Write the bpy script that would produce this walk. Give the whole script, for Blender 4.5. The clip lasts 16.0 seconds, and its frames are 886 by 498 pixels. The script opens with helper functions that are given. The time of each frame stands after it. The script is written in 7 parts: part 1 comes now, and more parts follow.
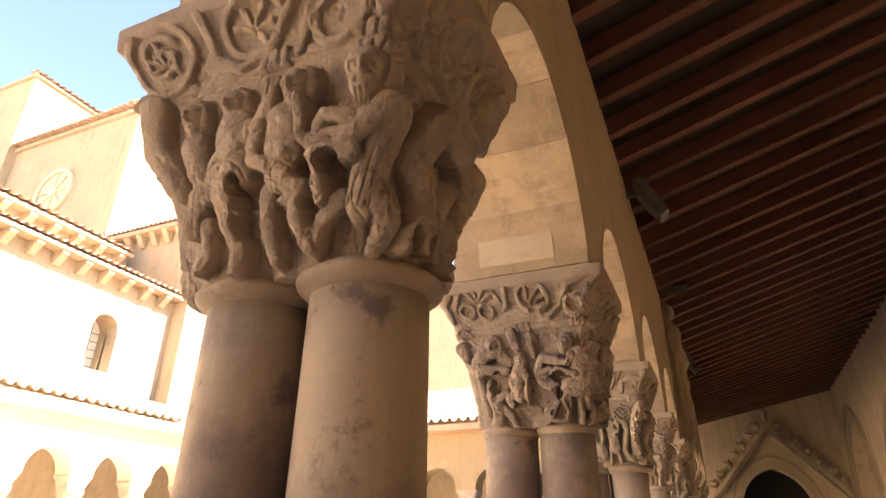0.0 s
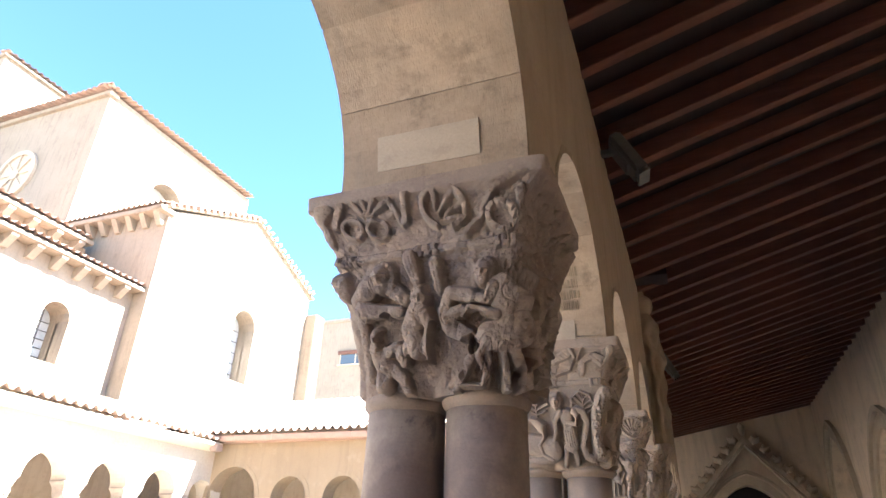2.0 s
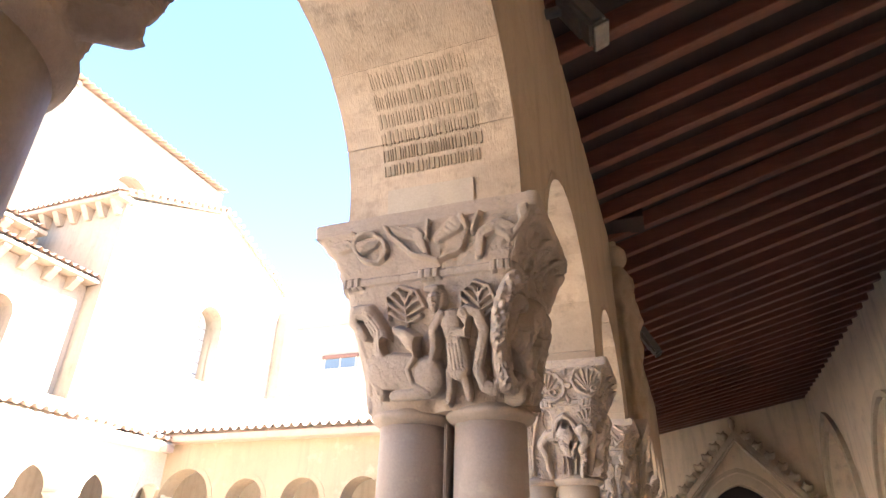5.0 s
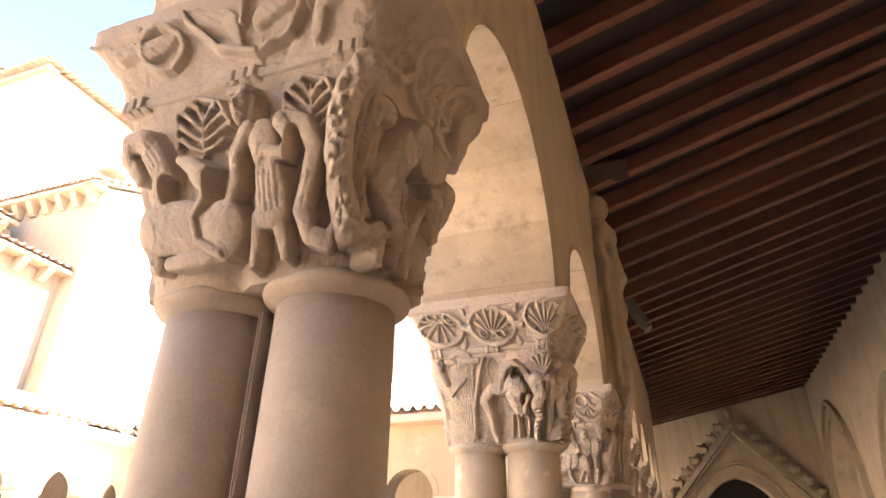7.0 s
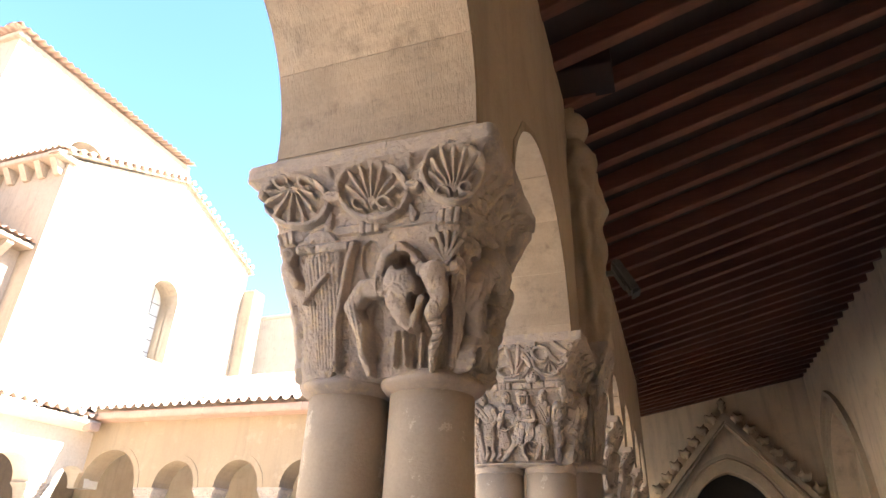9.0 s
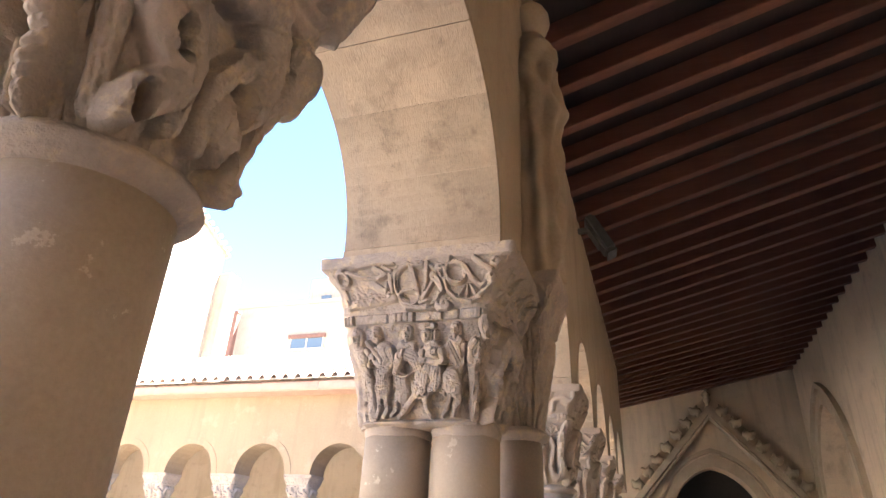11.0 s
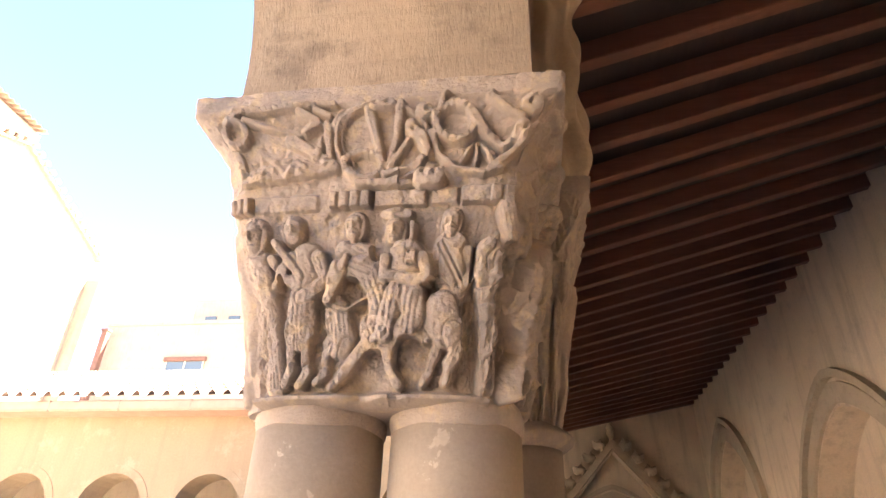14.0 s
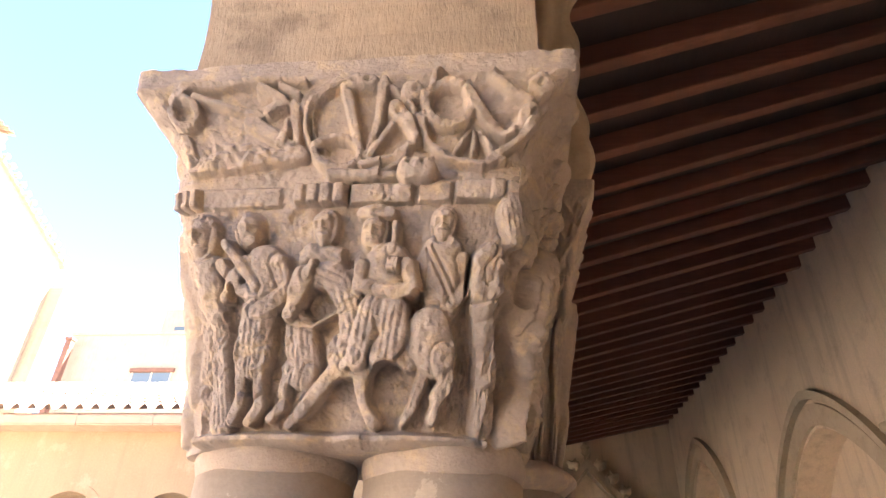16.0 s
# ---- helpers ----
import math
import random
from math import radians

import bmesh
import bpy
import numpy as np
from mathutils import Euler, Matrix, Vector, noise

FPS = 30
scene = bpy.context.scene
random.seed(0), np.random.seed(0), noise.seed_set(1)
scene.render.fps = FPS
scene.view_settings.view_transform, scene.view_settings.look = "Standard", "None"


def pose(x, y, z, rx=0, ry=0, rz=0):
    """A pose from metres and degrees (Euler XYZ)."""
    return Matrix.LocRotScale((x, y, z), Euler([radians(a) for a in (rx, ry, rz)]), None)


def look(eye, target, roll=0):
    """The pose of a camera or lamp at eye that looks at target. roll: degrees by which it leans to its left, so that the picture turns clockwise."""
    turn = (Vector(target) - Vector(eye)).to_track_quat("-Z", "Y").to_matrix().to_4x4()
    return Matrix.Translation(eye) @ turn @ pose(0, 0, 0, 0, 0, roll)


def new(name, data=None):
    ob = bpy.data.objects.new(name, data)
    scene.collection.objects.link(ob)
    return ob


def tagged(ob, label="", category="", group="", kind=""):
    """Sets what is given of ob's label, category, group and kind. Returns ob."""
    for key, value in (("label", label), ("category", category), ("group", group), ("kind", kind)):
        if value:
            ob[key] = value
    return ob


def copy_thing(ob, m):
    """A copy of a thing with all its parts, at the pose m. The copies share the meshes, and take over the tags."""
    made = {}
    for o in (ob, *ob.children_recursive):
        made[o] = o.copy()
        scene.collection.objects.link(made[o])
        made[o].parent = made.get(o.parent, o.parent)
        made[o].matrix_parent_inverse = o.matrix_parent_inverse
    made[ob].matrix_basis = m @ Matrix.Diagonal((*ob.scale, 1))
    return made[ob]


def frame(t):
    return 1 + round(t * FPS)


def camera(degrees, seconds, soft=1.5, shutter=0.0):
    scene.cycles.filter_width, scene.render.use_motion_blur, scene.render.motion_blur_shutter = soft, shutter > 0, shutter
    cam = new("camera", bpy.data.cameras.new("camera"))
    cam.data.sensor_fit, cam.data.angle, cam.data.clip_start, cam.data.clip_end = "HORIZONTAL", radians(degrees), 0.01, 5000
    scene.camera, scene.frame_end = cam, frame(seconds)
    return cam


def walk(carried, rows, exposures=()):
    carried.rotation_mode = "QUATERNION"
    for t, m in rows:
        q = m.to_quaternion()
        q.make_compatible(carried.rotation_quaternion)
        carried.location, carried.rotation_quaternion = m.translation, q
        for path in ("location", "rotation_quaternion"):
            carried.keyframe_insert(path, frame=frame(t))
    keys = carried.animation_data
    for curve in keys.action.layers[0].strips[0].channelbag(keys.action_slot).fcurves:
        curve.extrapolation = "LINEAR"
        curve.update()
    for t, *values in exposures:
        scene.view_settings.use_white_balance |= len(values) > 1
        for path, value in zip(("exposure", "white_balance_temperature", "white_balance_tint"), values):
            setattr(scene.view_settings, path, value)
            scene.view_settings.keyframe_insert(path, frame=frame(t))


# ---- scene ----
cam = camera(72.8, 16.0)
PATH = [
    (0, (0.147, -0.012, 1.407), (-0.584, 1.634, 2.278), 0.7),
    (0.5, (0.158, 0.232, 1.438), (-0.565, 1.878, 2.314), 1.0),
    (1, (0.152, 0.415, 1.431), (-0.555, 2.064, 2.316), 1.8),
    (1.5, (0.129, 0.607, 1.429), (-0.567, 2.259, 2.316), 2.5),
    (2, (0.103, 0.794, 1.445), (-0.574, 2.449, 2.343), 2.1),
    (2.5, (0.124, 0.955, 1.425), (-0.534, 2.611, 2.332), 1.6),
    (3, (0.188, 1.187, 1.442), (-0.466, 2.842, 2.354), 1.5),
    (3.5, (0.184, 1.386, 1.422), (-0.46, 3.039, 2.344), 1.2),
    (4, (0.14, 1.601, 1.431), (-0.503, 3.257, 2.349), 1.6),
    (6.5, (0.129, 2.587, 1.417), (-0.511, 4.242, 2.34), 1.4),
    (7, (0.154, 2.778, 1.4), (-0.478, 4.437, 2.322), 1.1),
    (7.5, (0.204, 3.053, 1.42), (-0.443, 4.717, 2.322), 2.1),
    (8, (0.181, 3.316, 1.43), (-0.453, 4.98, 2.34), 1.6),
    (8.5, (0.152, 3.529, 1.432), (-0.477, 5.196, 2.34), 1.9),
    (9, (0.139, 3.745, 1.441), (-0.478, 5.417, 2.348), 2.0),
    (9.5, (0.167, 3.991, 1.431), (-0.44, 5.669, 2.335), 1.9),
    (10, (0.204, 4.191, 1.447), (-0.392, 5.876, 2.346), 2.1),
    (12.5, (0.101, 5.095, 1.459), (-0.487, 6.784, 2.355), 4.7),
    (13, (-0.042, 5.228, 1.49), (-0.58, 6.922, 2.407), 4.5),
    (13.5, (-0.161, 5.324, 1.51), (-0.55, 7.04, 2.461), 2.8),
    (14, (-0.201, 5.384, 1.531), (-0.457, 7.095, 2.534), 1.9),
    (14.5, (-0.221, 5.428, 1.565), (-0.437, 7.123, 2.603), 1.1),
    (15, (-0.241, 5.492, 1.586), (-0.44, 7.188, 2.627), 1.1),
    (15.5, (-0.244, 5.527, 1.606), (-0.432, 7.222, 2.651), 1.3),
    (16, (-0.237, 5.522, 1.602), (-0.413, 7.218, 2.648), 1.8),
]
EXPOSURES = [(0, 3.9, 8500, 14), (0.5, 4.65, 6700, 12), (1, 4.75, 6400, 11), (1.5, 4.2, 6500, 9), (2, 3.75, 5500, 5), (2.5, 3.65, 5600, 4), (3, 4.2, 7100, 11), (3.5, 4.6, 7200, 12), (4, 4.6, 5900, 9), (6.5, 4.1, 6300, 10), (7, 4.55, 6900, 12), (7.5, 4.55, 6000, 10), (8, 4.3, 6700, 11), (8.5, 4.05, 6200, 8), (9, 3.95, 6000, 6), (9.5, 4.4, 6700, 11), (10, 4.65, 6400, 11), (12.5, 3.75, 5600, 4), (13, 4.05, 6300, 8), (13.5, 4.4, 6700, 12), (14, 4.4, 6700, 13), (16, 4.35, 6500, 13)]

walk(cam, [(t, look(eye, target, roll)) for t, eye, target, roll in PATH], EXPOSURES)

# ---- world and sun ----
SUN_DIR = Vector((0.66, 0.20, 0.74)).normalized()
world = bpy.data.worlds.new("sky")
scene.world = world
world.use_nodes = True
wn = world.node_tree
sky = wn.nodes.new("ShaderNodeTexSky")
sky.sky_type, sky.sun_disc = "NISHITA", False
sky.sun_elevation = math.asin(SUN_DIR.z)
sky.sun_rotation = math.atan2(SUN_DIR.x, SUN_DIR.y)
sky.dust_density, sky.ozone_density = 0.1, 4.0
wn.nodes["Background"].inputs[1].default_value = 0.046
wn.links.new(sky.outputs[0], wn.nodes["Background"].inputs[0])
sun = new("sun", bpy.data.lights.new("sun", "SUN"))
sun.data.energy, sun.data.angle, sun.data.color = 5.0, radians(0.55), (1.0, 0.95, 0.87)
sun.matrix_world = look(SUN_DIR * 40, (0, 0, 0))


# ---- materials ----
def nodes_of(name):
    m = bpy.data.materials.new(name)
    m.use_nodes = True
    return m, m.node_tree, m.node_tree.nodes["Principled BSDF"]


def add_noise(tree, coord, scale, detail=6.0, rough=0.6, stretch=None):
    n = tree.nodes.new("ShaderNodeTexNoise")
    n.inputs["Scale"].default_value, n.inputs["Detail"].default_value, n.inputs["Roughness"].default_value = scale, detail, rough
    if stretch:
        mp = tree.nodes.new("ShaderNodeMapping")
        mp.inputs["Scale"].default_value = stretch
        tree.links.new(coord, mp.inputs["Vector"])
        coord = mp.outputs[0]
    tree.links.new(coord, n.inputs["Vector"])
    return n.outputs["Fac"]


def ramp(tree, fac, lo, hi):
    r = tree.nodes.new("ShaderNodeMapRange")
    r.inputs["From Min"].default_value, r.inputs["From Max"].default_value = lo, hi
    tree.links.new(fac, r.inputs["Value"])
    return r.outputs["Result"]


def blend(tree, fac, a, b, mode="MIX"):
    x = tree.nodes.new("ShaderNodeMix")
    x.data_type, x.blend_type = "RGBA", mode
    if isinstance(fac, float):
        x.inputs[0].default_value = fac
    else:
        tree.links.new(fac, x.inputs[0])
    for sock, v in ((x.inputs[6], a), (x.inputs[7], b)):
        if isinstance(v, tuple):
            sock.default_value = (*v, 1)
        else:
            tree.links.new(v, sock)
    return x.outputs[2]


def stone(name, base, second, stain, big=2.5, fine=60.0, bump=0.35, rough=0.9, streak=0.0, island=0.0, patch=(0.45, 0.62), peel=(0.55, 0.78), tooled=False):
    """Sandstone: two tones in broad patches, darker stains, fine grain with relief."""
    base, second, stain = (tuple(0.75 * c + 0.25 * (0.3 * q[0] + 0.6 * q[1] + 0.1 * q[2]) for c in q) for q in (base, second, stain))
    base, second, stain = ((1.02 * q[0], 0.99 * q[1], 0.995 * q[2]) for q in (base, second, stain))
    m, tree, bsdf = nodes_of(name)
    geo = tree.nodes.new("ShaderNodeNewGeometry").outputs["Position"]
    col = blend(tree, ramp(tree, add_noise(tree, geo, big, 8), *patch), base, second)
    col = blend(tree, ramp(tree, add_noise(tree, geo, big * 3.3, 9, 0.7), *peel), col, stain)
    grain = add_noise(tree, geo, fine, 4, 0.7)
    col = blend(tree, ramp(tree, grain, 0.25, 0.75), blend(tree, 0.16, col, (0.0, 0.0, 0.0)), col)
    if streak:
        s = ramp(tree, add_noise(tree, geo, 3.0, 5, 0.6, (2.2, 2.2, 0.22)), 0.5, 0.72)
        mul = tree.nodes.new("ShaderNodeMath")
        mul.operation = "MULTIPLY"
        tree.links.new(s, mul.inputs[0])
        mul.inputs[1].default_value = streak
        col = blend(tree, mul.outputs[0], col, tuple(0.45 * c for c in stain))
    if island:
        info = tree.nodes.new("ShaderNodeObjectInfo")
        h = tree.nodes.new("ShaderNodeHueSaturation")
        tree.links.new(ramp(tree, info.outputs["Random"], -0.5, 1.5), h.inputs["Value"])
        rr = tree.nodes.new("ShaderNodeMapRange")
        rr.inputs["To Min"].default_value, rr.inputs["To Max"].default_value = 1 - island, 1 + island
        tree.links.new(info.outputs["Random"], rr.inputs["Value"])
        tree.links.new(rr.outputs[0], h.inputs["Value"])
        tree.links.new(col, h.inputs["Color"])
        col = h.outputs[0]
    tree.links.new(col, bsdf.inputs["Base Color"])
    bsdf.inputs["Roughness"].default_value = rough
    bsdf.inputs["Specular IOR Level"].default_value = 0.25
    mixh = blend(tree, 0.5, grain, add_noise(tree, geo, fine * 0.22, 6, 0.65))
    if tooled:
        mixh = blend(tree, 0.45, mixh, add_noise(tree, geo, 60.0, 3, 0.6, (4.0, 1.0, 0.8)))
    bp = tree.nodes.new("ShaderNodeBump")
    bp.inputs["Strength"].default_value, bp.inputs["Distance"].default_value = bump, 0.008
    tree.links.new(mixh, bp.inputs["Height"])
    tree.links.new(bp.outputs[0], bsdf.inputs["Normal"])
    return m


def plain(name, color, rough=0.5, metal=0.0, vary=0.25, scale=30.0):
    m, tree, bsdf = nodes_of(name)
    geo = tree.nodes.new("ShaderNodeNewGeometry").outputs["Position"]
    n = add_noise(tree, geo, scale, 5)
    tree.links.new(blend(tree, ramp(tree, n, 0.3, 0.7), tuple(c * (1 - vary) for c in color), color), bsdf.inputs["Base Color"])
    bsdf.inputs["Roughness"].default_value, bsdf.inputs["Metallic"].default_value = rough, metal
    return m


def wood(name, light, dark, axis):
    m, tree, bsdf = nodes_of(name)
    geo = tree.nodes.new("ShaderNodeNewGeometry").outputs["Position"]
    st = tuple(0.06 if i == axis else 1.0 for i in range(3))
    g = add_noise(tree, geo, 38, 8, 0.7, st)
    col = blend(tree, ramp(tree, g, 0.3, 0.7), dark, light)
    col = blend(tree, ramp(tree, add_noise(tree, geo, 1.7, 5), 0.4, 0.75), col, dark)
    tree.links.new(col, bsdf.inputs["Base Color"])
    bsdf.inputs["Roughness"].default_value = 0.62
    bp = tree.nodes.new("ShaderNodeBump")
    bp.inputs["Strength"].default_value, bp.inputs["Distance"].default_value = 0.4, 0.006
    tree.links.new(g, bp.inputs["Height"])
    tree.links.new(bp.outputs[0], bsdf.inputs["Normal"])
    return m


M_CARVED = stone("carved_sandstone", (0.475, 0.375, 0.28), (0.38, 0.31, 0.25), (0.54, 0.41, 0.25), 9.0, 150, 0.75, peel=(0.52, 0.62))
M_CARVED_B = stone("carved_brown_sandstone", (0.36, 0.275, 0.205), (0.285, 0.218, 0.175), (0.43, 0.325, 0.215), 7.0, 130, 0.6, peel=(0.56, 0.7))
M_CARVED_PALE = stone("carved_pale_sandstone", (0.405, 0.315, 0.228), (0.345, 0.268, 0.198), (0.445, 0.34, 0.212), 6.0, 130, 0.45)
M_SHAFT = stone("beige_shaft_stone", (0.42, 0.335, 0.26), (0.34, 0.265, 0.21), (0.46, 0.375, 0.26), 3.0, 150, 0.25, 0.75, streak=0.3)
M_SHAFT_DARK = stone("brown_shaft_stone", (0.23, 0.17, 0.145), (0.38, 0.295, 0.215), (0.19, 0.14, 0.13), 2.6, 150, 0.3, 0.62, streak=0.45, patch=(0.45, 0.56), peel=(0.56, 0.64))
M_SHAFT_PEEL = stone("flaking_shaft_stone", (0.455, 0.35, 0.225), (0.365, 0.278, 0.18), (0.60, 0.48, 0.315), 3.4, 150, 0.22, 0.75, peel=(0.61, 0.625))
M_WALL = stone("ashlar_sandstone", (0.50, 0.385, 0.245), (0.46, 0.35, 0.215), (0.36, 0.275, 0.18), 2.0, 80, 0.4, streak=0.25)
M_VOUSSOIR = stone("voussoir_sandstone", (0.50, 0.375, 0.235), (0.415, 0.31, 0.195), (0.32, 0.24, 0.155), 3.0, 80, 0.6, island=0.13, tooled=True, patch=(0.45, 0.57), peel=(0.52, 0.66))
M_PLASTER = stone("lime_plaster", (0.75, 0.595, 0.39), (0.68, 0.535, 0.35), (0.50, 0.39, 0.26), 1.1, 50, 0.2, streak=0.35)
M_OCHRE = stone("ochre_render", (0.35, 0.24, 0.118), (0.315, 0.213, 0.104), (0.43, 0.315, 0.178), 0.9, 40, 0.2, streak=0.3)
M_CHURCH = stone("church_ashlar", (0.36, 0.28, 0.185), (0.33, 0.255, 0.165), (0.26, 0.20, 0.13), 0.6, 12, 0.3, streak=0.3)
M_TRIM = stone("moulding_stone", (0.56, 0.45, 0.29), (0.50, 0.395, 0.255), (0.36, 0.28, 0.185), 4.0, 90, 0.35)
M_TILE = stone("roof_tile", (0.46, 0.30, 0.20), (0.38, 0.25, 0.17), (0.30, 0.22, 0.16), 2.5, 40, 0.3)
M_TERRA = plain("terracotta_gutter", (0.45, 0.28, 0.20), 0.8, 0, 0.2, 6)
M_GRAVEL = stone("courtyard_gravel", (0.54, 0.46, 0.34), (0.48, 0.41, 0.31), (0.40, 0.34, 0.26), 1.2, 60, 0.6)
M_FLAG = stone("floor_flagstone", (0.60, 0.53, 0.43), (0.55, 0.48, 0.39), (0.45, 0.39, 0.32), 1.5, 60, 0.3, 0.7)
M_RAFTER = wood("rafter_wood", (0.205, 0.082, 0.052), (0.12, 0.048, 0.031), 0)
# boards above the rafters, several times darker than the rafter wood
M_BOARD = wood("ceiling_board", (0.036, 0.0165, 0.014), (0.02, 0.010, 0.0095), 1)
# near-black for the room past the end doorway: its shade put into the colour
M_DARK = plain("unlit_room_dark", (0.03, 0.022, 0.018), 0.7, 0, 0.4, 12)
M_LAMP = plain("grey_lamp_housing", (0.20, 0.195, 0.185), 0.5, 0.2)
M_LAMP_FACE = plain("lamp_glass", (0.22, 0.22, 0.215), 0.15)
M_IRON = plain("grille_iron", (0.16, 0.14, 0.12), 0.6, 0.3)
M_BRICK = plain("dark_red_brick", (0.17, 0.08, 0.055), 0.9, 0, 0.3, 3)
M_INK = plain("dark_inscription", (0.36, 0.285, 0.20), 0.95)
M_PATCH = stone("repair_stone", (0.52, 0.43, 0.30), (0.48, 0.39, 0.27), (0.42, 0.33, 0.23), 5.0, 150, 0.3)
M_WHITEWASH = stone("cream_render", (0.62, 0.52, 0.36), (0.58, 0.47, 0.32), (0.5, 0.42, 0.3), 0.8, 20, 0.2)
M_PANE = plain("pale_leaded_pane", (0.62, 0.62, 0.60), 0.35, 0, 0.2, 9)
m_glass, _t, _b = nodes_of("window_glass")
_b.inputs["Base Color"].default_value, _b.inputs["Roughness"].default_value = (0.09, 0.11, 0.13, 1), 0.12
_b.inputs["Specular IOR Level"].default_value = 0.6


# ---- building helpers ----
def part(name, bm, material, parent=None, label="", smooth=False):
    me = bpy.data.meshes.new(name)
    bmesh.ops.recalc_face_normals(bm, faces=bm.faces)
    bm.to_mesh(me)
    bm.free()
    me.materials.append(material)
    if smooth:
        me.shade_smooth()
    ob = new(name, me)
    if parent:
        ob.parent = parent
    if label:
        ob["label"] = label
    return ob


def piece(name, mesh, parent, m=None):
    ob = new(name, mesh)
    ob.parent = parent
    if m is not None:
        ob.matrix_basis = m
    return ob


def empty(name, loc=(0, 0, 0)):
    ob = new(name)
    ob.location = loc
    return ob


def add_box(bm, x0, x1, y0, y1, z0, z1, bevel=0.0):
    r = bmesh.ops.create_cube(bm, size=1.0)
    for v in r["verts"]:
        v.co = Vector(((x0 + x1) / 2 + v.co.x * (x1 - x0), (y0 + y1) / 2 + v.co.y * (y1 - y0), (z0 + z1) / 2 + v.co.z * (z1 - z0)))
    if bevel:
        edges = list({e for v in r["verts"] for e in v.link_edges})
        bmesh.ops.bevel(bm, geom=edges, offset=bevel, segments=2, affect="EDGES")
    return bm


def box(x0, x1, y0, y1, z0, z1, bevel=0.0):
    return add_box(bmesh.new(), x0, x1, y0, y1, z0, z1, bevel)


def prism(outline, place, depth):
    """A flat outline of (a, b) pairs, set in space by place(a, b, d), made thick from d = 0 to depth."""
    bm = bmesh.new()
    front = [bm.verts.new(place(a, b, 0)) for a, b in outline]
    back = [bm.verts.new(place(a, b, depth)) for a, b in outline]
    n = len(outline)
    bm.faces.new(front)
    bm.faces.new(back[::-1])
    for i in range(n):
        bm.faces.new((front[i], back[i], back[(i + 1) % n], front[(i + 1) % n]))
    bm.normal_update()
    bmesh.ops.triangulate(bm, faces=[f for f in bm.faces if len(f.verts) > 4], ngon_method="EAR_CLIP")
    return bm


def lathe(profile, seg=40, cx=0.0, cy=0.0):
    bm = bmesh.new()
    rings = []
    for r, z in profile:
        rings.append([bm.verts.new((cx + r * math.cos(2 * math.pi * i / seg), cy + r * math.sin(2 * math.pi * i / seg), z)) for i in range(seg)])
    for a, b in zip(rings, rings[1:]):
        for i in range(seg):
            bm.faces.new((a[i], a[(i + 1) % seg], b[(i + 1) % seg], b[i]))
    bm.faces.new(rings[0][::-1])
    bm.faces.new(rings[-1])
    return bm


def tube(points, radius, seg=8):
    bm = bmesh.new()
    rings = []
    n = len(points)
    for i, p in enumerate(points):
        d = (Vector(points[min(i + 1, n - 1)]) - Vector(points[max(i - 1, 0)])).normalized()
        up = Vector((0, 0, 1)) if abs(d.z) < 0.9 else Vector((1, 0, 0))
        s = d.cross(up).normalized()
        u = s.cross(d)
        r = radius(i / (n - 1)) if callable(radius) else radius
        rings.append([bm.verts.new(Vector(p) + r * (math.cos(a) * s + math.sin(a) * u)) for a in (2 * math.pi * k / seg for k in range(seg))])
    for a, b in zip(rings, rings[1:]):
        for i in range(seg):
            bm.faces.new((a[i], a[(i + 1) % seg], b[(i + 1) % seg], b[i]))
    bm.faces.new(rings[0][::-1])
    bm.faces.new(rings[-1])
    return bm


def value_noise(x, y, seed):
    """Smooth noise over numpy coordinates, about -1 to 1."""
    g = np.random.RandomState(seed).rand(64, 64) * 2 - 1
    xi, yi = np.floor(x).astype(int), np.floor(y).astype(int)
    fx, fy = x - xi, y - yi
    fx, fy = fx * fx * (3 - 2 * fx), fy * fy * (3 - 2 * fy)
    a, b = g[xi % 64, yi % 64], g[(xi + 1) % 64, yi % 64]
    c, d = g[xi % 64, (yi + 1) % 64], g[(xi + 1) % 64, (yi + 1) % 64]
    return (a * (1 - fx) + b * fx) * (1 - fy) + (c * (1 - fx) + d * fx) * fy


def fractal(x, y, seed, octaves=4):
    return sum(value_noise(x * 2 ** k + 7 * k, y * 2 ** k + 3 * k, seed + k) * 0.55 ** k for k in range(octaves))


# ---- carved relief ----
CAP_H, HALF = 0.50, 0.245


